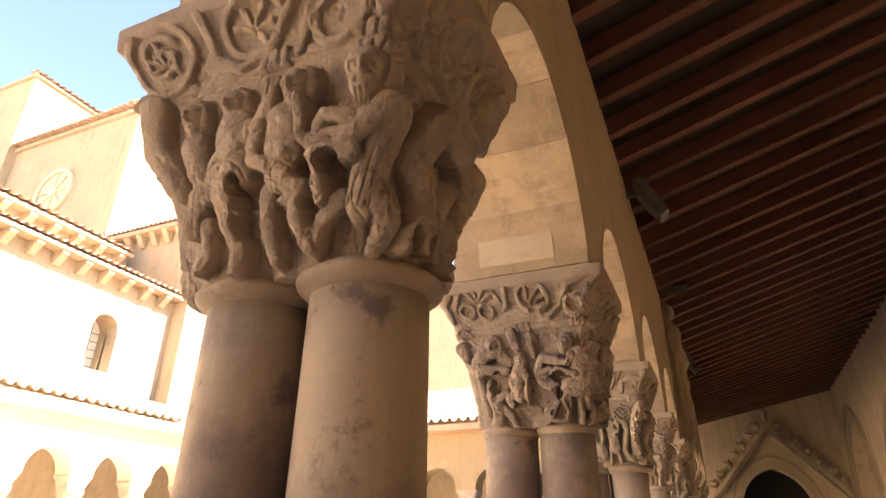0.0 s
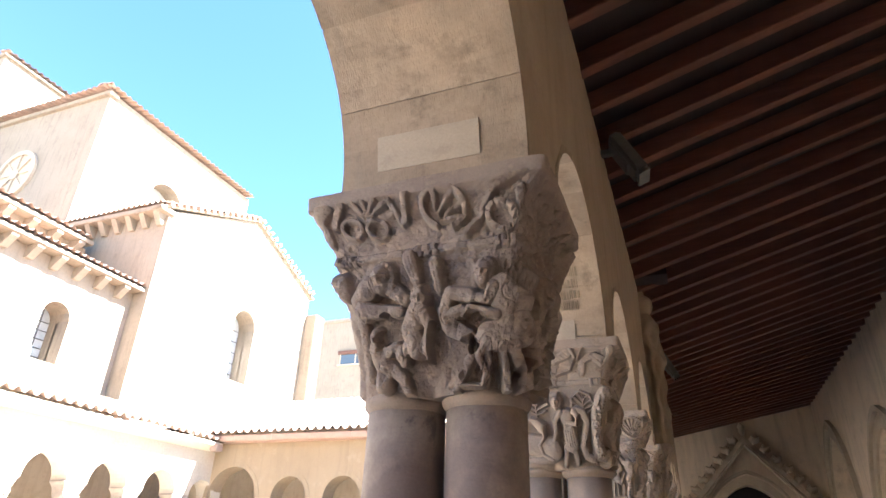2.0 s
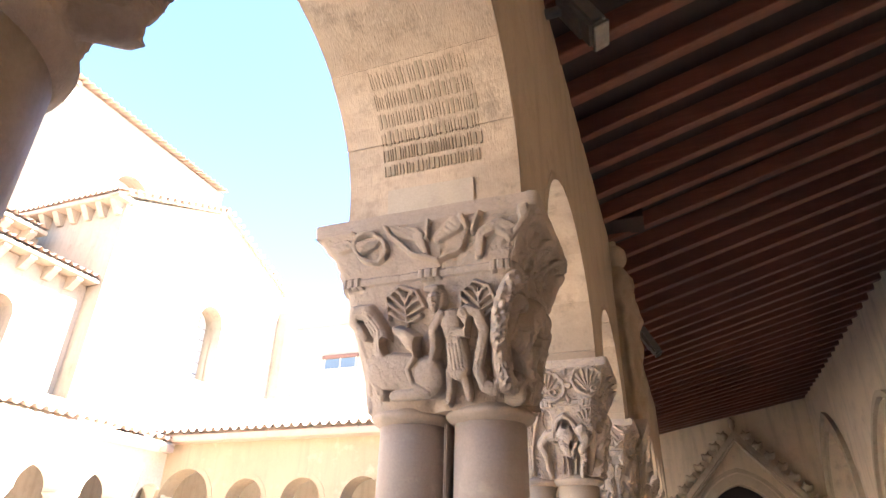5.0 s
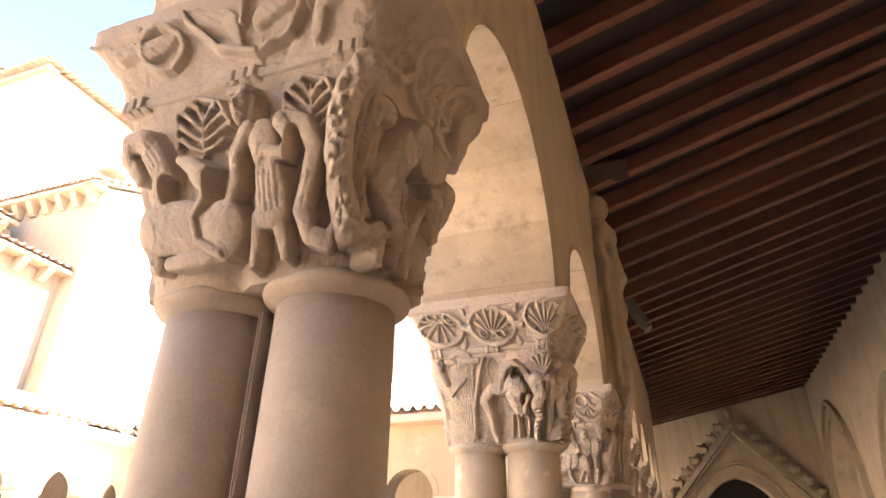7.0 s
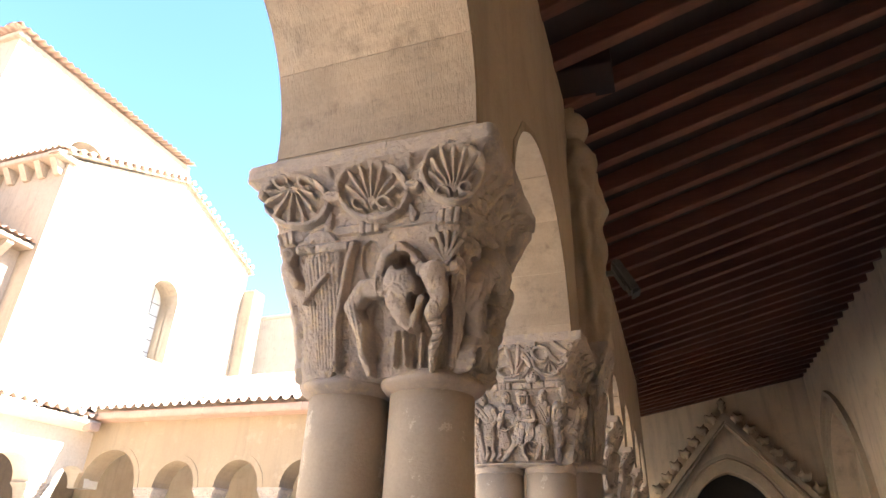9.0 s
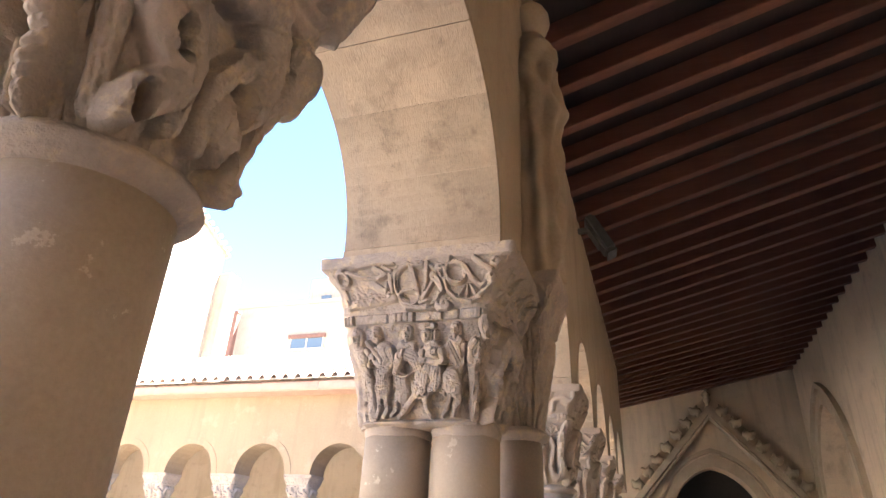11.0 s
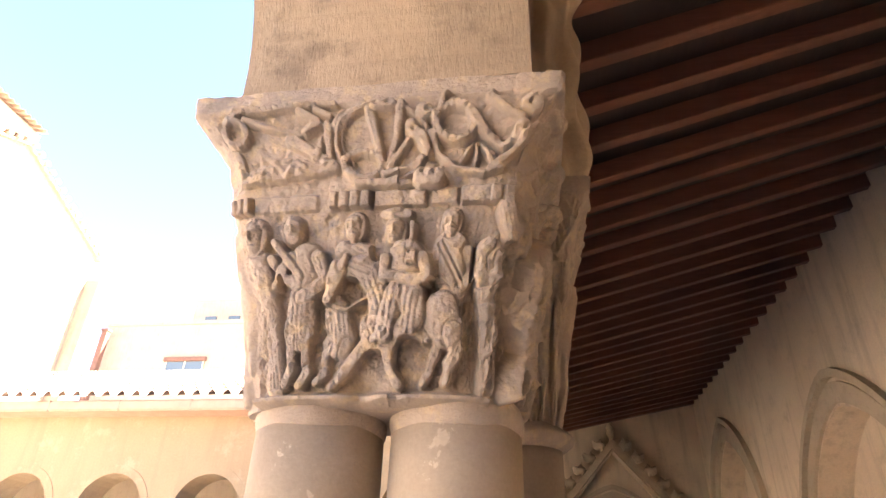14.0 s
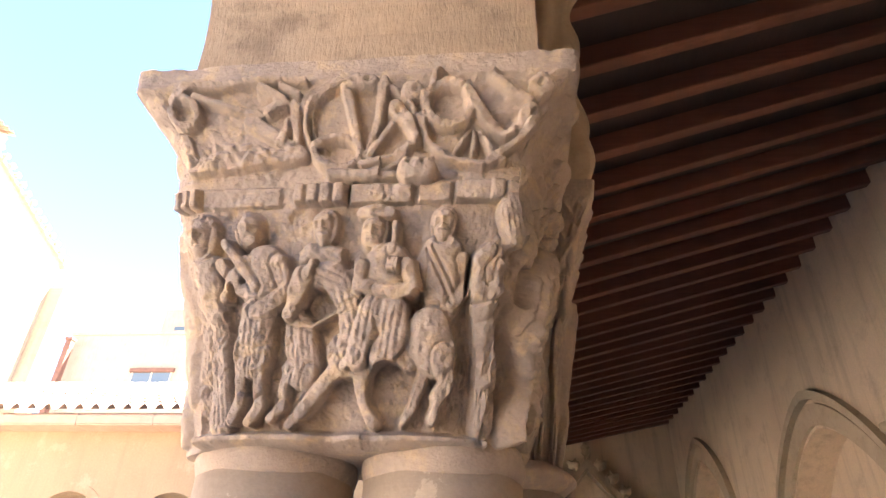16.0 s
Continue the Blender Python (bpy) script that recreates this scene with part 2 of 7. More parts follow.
class Relief:
    """Heights over one face of a capital: u from -1 to 1 across, v from 0 to 1 up; radii in metres."""

    def __init__(self, u, v, half=HALF):
        self.x, self.z, self.half = u * half, v * CAP_H, half
        self.h = np.zeros_like(self.x)
        self.k, self.rim = 0.9, 0.003

    def bone(self, u1, v1, u2, v2, r1, r2, lift, full):
        """Distance outside one rounded limb, and its height."""
        if min(v1, v2) > 0.655:
            full, lift, r1, r2 = full * 0.45, lift * 0.9, r1 * 0.88, r2 * 0.88
        x1, z1, x2, z2 = u1 * self.half, v1 * CAP_H, u2 * self.half, v2 * CAP_H
        dx, dz = x2 - x1, z2 - z1
        t = np.clip(((self.x - x1) * dx + (self.z - z1) * dz) / max(dx * dx + dz * dz, 1e-9), 0, 1)
        d = np.hypot(self.x - x1 - t * dx, self.z - z1 - t * dz)
        r = r1 + (r2 - r1) * t
        q = np.clip(1 - (d / r) ** 2, 0, 1)
        lift, full = lift * self.k, full * self.k
        return d - r, np.where(d < r, lift * np.minimum(1, q * 6) + full * np.minimum(r, 0.026 + 0.3 * (r - 0.026)) * np.sqrt(q), 0)

    def settle(self, gap, height):
        """Lay a form over what is there, with a narrow chiselled line round it."""
        line = self.rim * np.clip(1 - (gap / 0.004) ** 2, 0, 1) * (gap > 0)
        self.h = np.maximum(np.maximum(self.h - line, np.minimum(self.h, -self.rim)), height)

    def limb(self, u1, v1, u2, v2, r1, r2=None, lift=0.012, full=0.8):
        self.settle(*self.bone(u1, v1, u2, v2, r1, r1 if r2 is None else r2, lift, full))

    def path(self, pts, r1, r2=None, lift=0.012, full=0.8):
        r2 = r1 if r2 is None else r2
        n = len(pts) - 1
        gap, height = 9.0 + 0 * self.x, 0 * self.x
        for i in range(n):
            g, h = self.bone(*pts[i], *pts[i + 1], r1 + (r2 - r1) * i / n, r1 + (r2 - r1) * (i + 1) / n, lift, full)
            gap, height = np.minimum(gap, g), np.maximum(height, h)
        self.settle(gap, height)

    def arc(self, u, v, ru, a0, a1, w, lift=0.01, squash=1.0, full=0.8):
        """A band along part of a circle of radius ru (metres), angles in degrees."""
        n = max(6, int(abs(a1 - a0) / 14))
        an = [radians(a0 + (a1 - a0) * i / n) for i in range(n + 1)]
        self.path([(u + ru * math.cos(a) / self.half, v + squash * ru * math.sin(a) / CAP_H) for a in an], w, None, lift, full)

    def spiral(self, u, v, ru, a0, turns, w, lift=0.01):
        n = int(abs(turns) * 18)
        pts = [(u + ru * (1 - 0.8 * i / n) * math.cos(radians(a0) + 2 * math.pi * turns * i / n) / self.half,
                v + ru * (1 - 0.8 * i / n) * math.sin(radians(a0) + 2 * math.pi * turns * i / n) / CAP_H) for i in range(n + 1)]
        self.path(pts, w, w * 0.8, lift)

    def cut(self, u, v, ru, rv, depth, keep=0.0):
        q = np.clip(1 - ((self.x - u * self.half) / ru) ** 2 - ((self.z - v * CAP_H) / rv) ** 2, 0, 1)
        self.h = self.h - (1.5 * depth + keep * self.h) * np.minimum(1, q * 5)

    def dot(self, u, v, r, h):
        """A small knob (or, with h below zero, a drilled pit) on whatever stands there."""
        q = ((self.x - u * self.half) ** 2 + (self.z - v * CAP_H) ** 2) / (r * r)
        self.h = self.h + h * np.clip(1 - q, 0, 1)

    def scatter(self, pts, spread, count, r, h, seed):
        """Knobs strewn along a line of points."""
        rnd = random.Random(seed)
        for _ in range(count):
            i = rnd.randrange(len(pts) - 1)
            k = rnd.random()
            u = pts[i][0] + (pts[i + 1][0] - pts[i][0]) * k + rnd.uniform(-spread, spread)
            v = pts[i][1] + (pts[i + 1][1] - pts[i][1]) * k + rnd.uniform(-spread, spread) * 0.5
            self.dot(u, v, r * rnd.uniform(0.7, 1.2), h)

    def groove(self, u1, v1, u2, v2, w, depth):
        x1, z1, x2, z2 = u1 * self.half, v1 * CAP_H, u2 * self.half, v2 * CAP_H
        dx, dz = x2 - x1, z2 - z1
        t = np.clip(((self.x - x1) * dx + (self.z - z1) * dz) / max(dx * dx + dz * dz, 1e-9), 0, 1)
        d = np.hypot(self.x - x1 - t * dx, self.z - z1 - t * dz)
        self.h = self.h - depth * np.clip(1 - (d / w) ** 2, 0, 1)

    def slab(self, u1, v1, u2, v2, h, soft=0.004):
        ex = np.minimum(self.x - u1 * self.half, u2 * self.half - self.x)
        ez = np.minimum(self.z - v1 * CAP_H, v2 * CAP_H - self.z)
        self.h = np.maximum(self.h, h * np.clip(np.minimum(ex, ez) / soft, 0, 1))

    def head(self, u, v, r=0.024, lift=0.016, hood=True):
        dv = r / CAP_H
        if hood:
            self.limb(u, v - 0.3 * dv, u, v + 0.35 * dv, r * 1.22, r * 1.18, lift * 0.4, 0.55)
        self.limb(u, v - 0.55 * dv, u, v + 0.3 * dv, r * 0.8, r * 0.95, lift, 0.85)
        self.limb(u - 0.05, v - 0.05 * dv, u - 0.05, v - 0.25 * dv, r * 0.2, None, lift + r * 0.85, 0.6)
        du = 0.42 * r / self.half
        for s in (-1, 1):
            self.groove(u - 0.05 + s * du, v + 0.12 * dv, u - 0.05 + s * du * 1.3, v + 0.12 * dv, r * 0.2, r * 0.3)
        self.groove(u - 0.05 - du * 0.7, v - 0.62 * dv, u - 0.05 + du * 0.7, v - 0.62 * dv, r * 0.1, r * 0.22)

    def pleats(self, pts, wide, n, w=0.003, depth=0.004):
        """Grooves that run side by side along a line, over a width of twice wide."""
        for i in range(n):
            off = wide * (2 * (i + 0.5) / n - 1)
            for (u1, v1), (u2, v2) in zip(pts, pts[1:]):
                dx, dz = (u2 - u1) * self.half, (v2 - v1) * CAP_H
                q = math.hypot(dx, dz) + 1e-9
                ou, ov = -dz / q * off / self.half, dx / q * off / CAP_H
                self.groove(u1 + ou, v1 + ov, u2 + ou, v2 + ov, w, 0.36 * depth)

    def palmette(self, u, v, r, leaves=7, spread=210, turn=90.0, ring=True, w=0.0055):
        """A fan of leaves that curl out at their tips, rising from a pair of small scrolls."""
        base = (u - 0.35 * r * math.cos(radians(turn)) / self.half, v - 0.35 * r * math.sin(radians(turn)) / CAP_H)
        for i in range(leaves):
            k = (i / (leaves - 1) - 0.5) * 2
            a = radians(turn + spread / 2 * k)
            L = r * (1.25 - 0.35 * abs(k))
            mid = (base[0] + 0.55 * L * math.cos(a) / self.half, base[1] + 0.55 * L * math.sin(a) / CAP_H)
            end = (base[0] + L * math.cos(a + 0.2 * k) / self.half, base[1] + L * math.sin(a + 0.2 * k) / CAP_H)
            self.path([base, mid, end], w * 0.5, w, 0.010)
            self.dot(end[0], end[1], w * 0.9, 0.003)
        if ring:
            self.arc(u, v, r * 1.12, 0, 360, w * 1.1, 0.010)

    def wear(self, steps):
        """Round off all edges, as weather does."""
        for _ in range(steps):
            p = np.pad(self.h, 1, mode="edge")
            self.h = 0.4 * self.h + 0.15 * (p[2:, 1:-1] + p[:-2, 1:-1] + p[1:-1, 2:] + p[1:-1, :-2])

    def mottle(self, seed, amount):
        self.h = self.h + amount * fractal(self.x * 45, self.z * 45, seed) + 0.45 * amount * fractal(self.x * 170, self.z * 170, seed + 9, 2)


def visage(R, u, v, r, lift, turn=0.0, beard=False):
    """A worn carved head: hair or hood round an egg-shaped face with brow, eyes, nose and mouth; turn shifts the face sideways."""
    dv, du = r / CAP_H, r / R.half
    R.limb(u - turn * 0.5 * du, v - 0.2 * dv, u - turn * 0.5 * du, v + 0.3 * dv, r * 1.02, r * 1.02, lift * 0.7, 0.65)
    for k in range(7):
        a = radians(20 + 23.3 * k)
        R.groove(u + 0.72 * du * math.cos(a), v + (0.2 + 0.72 * math.sin(a)) * dv, u + 1.0 * du * math.cos(a), v + (0.2 + 1.0 * math.sin(a)) * dv, r * 0.08, r * 0.10)
    f = u + turn * du
    R.limb(f, v - 0.5 * dv, f, v + 0.25 * dv, r * 0.58, r * 0.76, lift * 0.95, 1.05)
    if beard:
        R.limb(f, v - 0.62 * dv, f, v - 0.95 * dv, r * 0.52, r * 0.34, lift * 1.05, 0.9)
        for k in range(5):
            R.groove(f + (k - 2) * 0.2 * du, v - 0.7 * dv, f + (k - 2) * 0.15 * du, v - 1.25 * dv, r * 0.07, r * 0.1)
    for s in (-1, 1):
        R.dot(f + s * 0.28 * du, v + 0.12 * dv, r * 0.25, -r * 0.16)
        R.dot(f + s * 0.28 * du, v + 0.09 * dv, r * 0.13, r * 0.11)
        R.groove(f + s * 0.1 * du, v + 0.33 * dv, f + s * 0.5 * du, v + 0.27 * dv, r * 0.1, -r * 0.1)
    R.groove(f, v + 0.3 * dv, f, v - 0.15 * dv, r * 0.13, -r * 0.18)
    R.dot(f, v - 0.16 * dv, r * 0.18, r * 0.07)
    R.groove(f - 0.2 * du, v - 0.42 * dv, f + 0.2 * du, v - 0.42 * dv, r * 0.08, r * 0.10)
    R.dot(f, v - 0.53 * dv, r * 0.2, r * 0.06)


def dados(R, shift=0.0, low=0.59):
    """The plain band with paired blocks under the impost."""
    R.slab(-1.2, low, 1.2, low + 0.048, 0.006)
    for u in (-0.84, 0.06 + shift, 0.86):
        R.slab(u - 0.12, low - 0.01, u + 0.12, low + 0.056, 0.013, 0.004)
        for k in (-0.045, 0.045):
            R.groove(u + k, low - 0.01, u + k, low + 0.056, 0.004, 0.005)


def front_a(R):
    dados(R, 0.1, 0.67)
    R.k = 0.85
    # two women and a seated figure
    R.path([(-0.86, 0.627), (-0.901, 0.497), (-0.731, 0.355)], 0.0378, 0.0303, 0.02)
    R.path([(-0.502, 0.462), (-0.461, 0.327), (-0.594, 0.21)], 0.0312, 0.0274, 0.018)
    R.pleats([(-0.479, 0.404), (-0.636, 0.086)], 0.0311, 4, 0.003, 0.004)
    visage(R, -0.482, 0.561, 0.0281, 0.024, -0.1)
    R.path([(-0.097, 0.457), (-0.131, 0.362)], 0.0434, 0.0477, 0.03)
    R.path([(0.059, 0.456), (-0.249, 0.388), (-0.358, 0.276)], 0.0174, 0.0144, 0.04)
    R.path([(-0.187, 0.295), (-0.157, 0.186)], 0.0402, 0.0259, 0.034)
    R.path([(-0.178, 0.172), (-0.096, 0.096), (-0.159, 0.006)], 0.0189, 0.0129, 0.034)
    R.path([(-0.422, 0.194), (-0.439, 0.106), (-0.57, 0.058)], 0.0164, 0.0125, 0.024)
    visage(R, -0.114, 0.552, 0.0287, 0.03, -0.1)
    # a hooded captive
    R.path([(0.309, 0.435), (0.268, 0.305)], 0.0411, 0.0358, 0.034)
    R.path([(0.126, 0.445), (0.062, 0.357), (0.318, 0.291)], 0.0163, 0.0122, 0.048)
    R.path([(0.232, 0.587), (0.196, 0.519), (0.111, 0.459)], 0.0133, 0.0153, 0.04)
    R.path([(0.302, 0.286), (0.376, 0.219), (0.277, 0.202)], 0.0169, 0.0112, 0.04)
    R.path([(0.404, 0.243), (0.389, 0.16), (0.495, 0.052)], 0.0203, 0.0127, 0.036)
    R.path([(0.142, 0.252), (0.134, 0.149), (0.19, 0.031)], 0.019, 0.0131, 0.026)
    R.path([(0.449, 0.497), (0.483, 0.378)], 0.0101, 0.0119, 0.056)
    visage(R, 0.402, 0.543, 0.0315, 0.038, -0.1)
    # the bearded beast that seizes her
    R.path([(1.025, 0.437), (0.975, 0.314), (0.921, 0.186)], 0.0365, 0.0402, 0.026)
    R.pleats([(1.008, 0.426), (0.866, 0.174)], 0.0313, 4, 0.003, 0.005)
    R.path([(1.016, 0.441), (0.798, 0.359), (0.531, 0.363)], 0.0208, 0.0155, 0.05)
    R.path([(0.792, 0.414), (0.642, 0.427), (0.588, 0.398)], 0.0132, 0.0108, 0.052)
    R.path([(0.825, 0.32), (0.54, 0.323), (0.595, 0.191)], 0.0167, 0.0108, 0.05)
    R.path([(0.963, 0.203), (1.133, 0.13), (1.058, 0.033)], 0.0297, 0.0175, 0.026)
    R.path([(0.729, 0.192), (0.557, 0.135), (0.507, 0.055)], 0.0194, 0.0144, 0.026)
    R.path([(0.844, 0.617), (0.95, 0.622), (1.02, 0.564), (1.033, 0.503)], 0.0106, 0.0113, 0.034)
    visage(R, 0.909, 0.532, 0.0383, 0.044, -0.22, beard=True)
    # drilled hollows
    R.cut(0.645, 0.299, 0.0214, 0.016445, 0.036, 1)
    R.cut(0.421, 0.299, 0.011, 0.01472, 0.03, 1)
    R.cut(0.47, 0.192, 0.0126, 0.01035, 0.03, 1)
    R.cut(0.262, 0.173, 0.0093, 0.01702, 0.028, 1)
    R.cut(-0.079, 0.205, 0.0116, 0.04462, 0.018, 0.9)
    R.cut(-0.109, 0.298, 0.0098, 0.018055, 0.022, 1)
    R.k = 0.9
    R.arc(-0.72, 0.82, 0.062, 0, 360, 0.0085, 0.012)
    R.spiral(-0.72, 0.82, 0.042, 40, 1.4, 0.008, 0.012)
    R.palmette(-0.72, 0.82, 0.03, 5, 200, 90, False, 0.007)
    R.path([(-0.36, 0.92), (-0.3, 0.76), (-0.1, 0.70), (0.14, 0.74), (0.3, 0.88)], 0.010, 0.008, 0.014)
    R.arc(0.0, 0.83, 0.05, 30, 320, 0.0085, 0.012)
    R.palmette(0.02, 0.83, 0.034, 5, 180, 60, False, 0.007)
    R.path([(0.34, 0.7), (0.42, 0.8), (0.62, 0.9), (0.86, 0.92)], 0.010, 0.008, 0.014)
    R.arc(0.62, 0.78, 0.045, 0, 360, 0.0085, 0.012)
    R.head(0.93, 0.8, 0.028)


def front_b(R):
    dados(R, 0.0, 0.64)
    R.k = 0.85
    # two wrestlers
    R.path([(-0.55, 0.523), (-0.705, 0.455), (-0.685, 0.402)], 0.0298, 0.0235, 0.03)
    R.path([(-0.679, 0.413), (-0.469, 0.4), (-0.238, 0.391)], 0.0212, 0.0144, 0.04)
    R.path([(-0.369, 0.511), (-0.192, 0.443)], 0.0223, 0.0175, 0.026)
    visage(R, -0.421, 0.549, 0.0339, 0.034, -0.1)
    R.path([(-0.051, 0.384), (-0.137, 0.304), (-0.073, 0.223)], 0.0282, 0.0297, 0.034)
    R.path([(0.017, 0.38), (0.093, 0.309), (0.036, 0.217), (0.116, 0.153)], 0.0172, 0.0118, 0.04)
    R.path([(-0.128, 0.246), (-0.28, 0.197), (-0.233, 0.156)], 0.0187, 0.0123, 0.036)
    visage(R, -0.017, 0.441, 0.0269, 0.036, 0.1)
    R.path([(-0.58, 0.236), (-0.492, 0.132), (-0.533, 0.056)], 0.028, 0.0256, 0.026)
    R.path([(-0.46, 0.208), (-0.301, 0.237), (-0.265, 0.181)], 0.0149, 0.0101, 0.036)
    R.path([(-0.451, 0.15), (-0.273, 0.083), (-0.216, 0.004)], 0.0183, 0.0123, 0.024)
    R.path([(-0.756, 0.393), (-0.796, 0.233), (-0.757, 0.109)], 0.0176, 0.0189, 0.014)
    visage(R, -0.588, 0.276, 0.0222, 0.032, 0)
    # draped legs of a hanging figure
    R.path([(-0.125, 0.631), (-0.058, 0.528)], 0.0195, 0.015, 0.022)
    R.pleats([(-0.126, 0.632), (-0.06, 0.528)], 0.0173, 4, 0.003, 0.004)
    R.path([(0.146, 0.602), (0.199, 0.468)], 0.0157, 0.0115, 0.024)
    R.pleats([(0.147, 0.601), (0.2, 0.467)], 0.0136, 3, 0.003, 0.004)
    # rider locked with another man
    R.path([(0.855, 0.448), (0.938, 0.332)], 0.0352, 0.0396, 0.036)
    R.path([(0.941, 0.441), (1.078, 0.418), (1.07, 0.346)], 0.0175, 0.0158, 0.044)
    R.path([(0.769, 0.457), (0.727, 0.407), (0.582, 0.419)], 0.0148, 0.0121, 0.05)
    R.path([(0.541, 0.428), (0.327, 0.45), (0.256, 0.368), (0.288, 0.307), (0.482, 0.247)], 0.0172, 0.0144, 0.042)
    R.path([(0.554, 0.373), (0.699, 0.354), (0.828, 0.34)], 0.0122, 0.0109, 0.058)
    R.path([(0.32, 0.35), (0.441, 0.369), (0.545, 0.344)], 0.0177, 0.0132, 0.038)
    R.path([(0.341, 0.294), (0.538, 0.253), (0.553, 0.19)], 0.023, 0.0133, 0.034)
    visage(R, 0.669, 0.524, 0.0277, 0.042, -0.1)
    # the horse
    R.path([(0.736, 0.255), (0.967, 0.255), (1.103, 0.283)], 0.0342, 0.0421, 0.036)
    R.path([(0.733, 0.238), (0.627, 0.169), (0.719, 0.097), (0.666, 0.027), (0.444, 0.032)], 0.0101, 0.0083, 0.046)
    R.path([(0.719, 0.222), (0.756, 0.133), (0.71, 0.034)], 0.0151, 0.0101, 0.032)
    R.path([(0.931, 0.204), (1.008, 0.099), (1.069, -0.008)], 0.016, 0.0111, 0.034)
    R.path([(1.06, 0.208), (1.175, 0.127), (1.264, 0.028)], 0.018, 0.0133, 0.034)
    R.path([(0.525, 0.157), (0.433, 0.089), (0.358, 0.007)], 0.0143, 0.0115, 0.028)
    # drilled hollows
    R.cut(0.582, 0.334, 0.0262, 0.015065, 0.034, 1)
    R.cut(0.555, 0.22, 0.0101, 0.022195, 0.032, 1)
    R.cut(0.823, 0.089, 0.011, 0.027715, 0.03, 1)
    R.cut(1.172, 0.081, 0.0141, 0.030015, 0.026, 1)
    R.cut(0.434, 0.107, 0.0103, 0.01656, 0.024, 1)
    R.cut(-0.4, 0.367, 0.0157, 0.01288, 0.022, 1)
    R.cut(-0.517, 0.274, 0.0114, 0.0184, 0.022, 1)
    R.cut(0.12, 0.216, 0.0127, 0.061065, 0.014, 0.8)
    R.cut(0.068, 0.512, 0.0095, 0.02898, 0.016, 0.8)
    R.cut(0.315, 0.53, 0.0163, 0.025875, 0.01, 0.7)
    # scrolls, palmettes and a drilled rosette on the impost
    R.k = 1.1
    R.path([(-0.837, 0.826), (-0.66, 0.93), (-0.493, 0.971), (-0.269, 0.922), (-0.154, 0.792)], 0.0094, 0.0076, 0.016)
    R.path([(-0.496, 0.833), (-0.536, 0.883), (-0.572, 0.922)], 0.0045, 0.0077, 0.014)
    R.path([(-0.496, 0.833), (-0.484, 0.89), (-0.471, 0.934)], 0.0045, 0.0075, 0.014)
    R.path([(-0.496, 0.833), (-0.43, 0.886), (-0.37, 0.926)], 0.0045, 0.0074, 0.014)
    R.path([(-0.496, 0.833), (-0.386, 0.868), (-0.293, 0.893)], 0.0045, 0.0074, 0.014)
    R.path([(-0.496, 0.833), (-0.365, 0.842), (-0.246, 0.842)], 0.0045, 0.0076, 0.014)
    R.path([(-0.562, 0.793), (-0.565, 0.812), (-0.581, 0.829), (-0.61, 0.841), (-0.651, 0.846), (-0.696, 0.844), (-0.737, 0.833), (-0.766, 0.818), (-0.766, 0.798), (-0.745, 0.78), (-0.707, 0.767), (-0.66, 0.761), (-0.615, 0.765), (-0.58, 0.776), (-0.562, 0.793)], 0.0068, 0.0068, 0.016)
    R.path([(-0.312, 0.777), (-0.317, 0.796), (-0.341, 0.814), (-0.376, 0.826), (-0.417, 0.831), (-0.46, 0.828), (-0.497, 0.818), (-0.513, 0.801), (-0.51, 0.782), (-0.487, 0.764), (-0.449, 0.751), (-0.402, 0.746), (-0.359, 0.749), (-0.326, 0.76), (-0.312, 0.777)], 0.0066, 0.0066, 0.016)
    R.path([(-0.125, 0.802), (-0.106, 0.92), (0.005, 0.967), (0.183, 0.963)], 0.0097, 0.0067, 0.016)
    R.path([(0.357, 0.752), (0.408, 0.765), (0.438, 0.787), (0.446, 0.815), (0.428, 0.843), (0.392, 0.871), (0.342, 0.895), (0.284, 0.913), (0.224, 0.922), (0.166, 0.923), (0.114, 0.916), (0.074, 0.899), (0.051, 0.875), (0.048, 0.847), (0.069, 0.818), (0.116, 0.788), (0.178, 0.766)], 0.0082, 0.0073, 0.018)
    R.path([(0.202, 0.812), (0.298, 0.889)], 0.0052, 0.0079, 0.015)
    R.path([(0.166, 0.841), (0.149, 0.905)], 0.0051, 0.008, 0.015)
    R.path([(0.265, 0.8), (0.41, 0.854)], 0.0051, 0.0079, 0.015)
    R.path([(0.222, 0.784), (0.401, 0.787)], 0.0052, 0.0081, 0.015)
    R.path([(0.479, 0.711), (0.608, 0.784), (0.675, 0.89), (0.817, 0.924), (0.91, 0.936)], 0.0092, 0.0063, 0.018)
    R.path([(0.934, 0.752), (0.916, 0.772), (0.883, 0.791), (0.837, 0.807), (0.786, 0.817), (0.736, 0.819), (0.696, 0.812), (0.674, 0.797), (0.671, 0.776), (0.69, 0.752), (0.728, 0.73), (0.779, 0.714), (0.834, 0.705), (0.882, 0.706), (0.917, 0.715), (0.934, 0.732), (0.934, 0.752)], 0.0087, 0.0087, 0.02)
    R.groove(0.921, 0.743, 0.976, 0.744, 0.0024, 0.006)
    R.groove(0.911, 0.717, 0.964, 0.697, 0.0024, 0.006)
    R.groove(0.861, 0.706, 0.88, 0.665, 0.0025, 0.006)
    R.groove(0.787, 0.717, 0.759, 0.69, 0.0025, 0.006)
    R.groove(0.729, 0.745, 0.658, 0.742, 0.0025, 0.006)
    R.groove(0.717, 0.776, 0.639, 0.797, 0.0025, 0.006)
    R.groove(0.756, 0.794, 0.705, 0.827, 0.0024, 0.006)
    R.groove(0.826, 0.792, 0.824, 0.822, 0.0024, 0.006)
    R.groove(0.89, 0.771, 0.928, 0.789, 0.0024, 0.006)
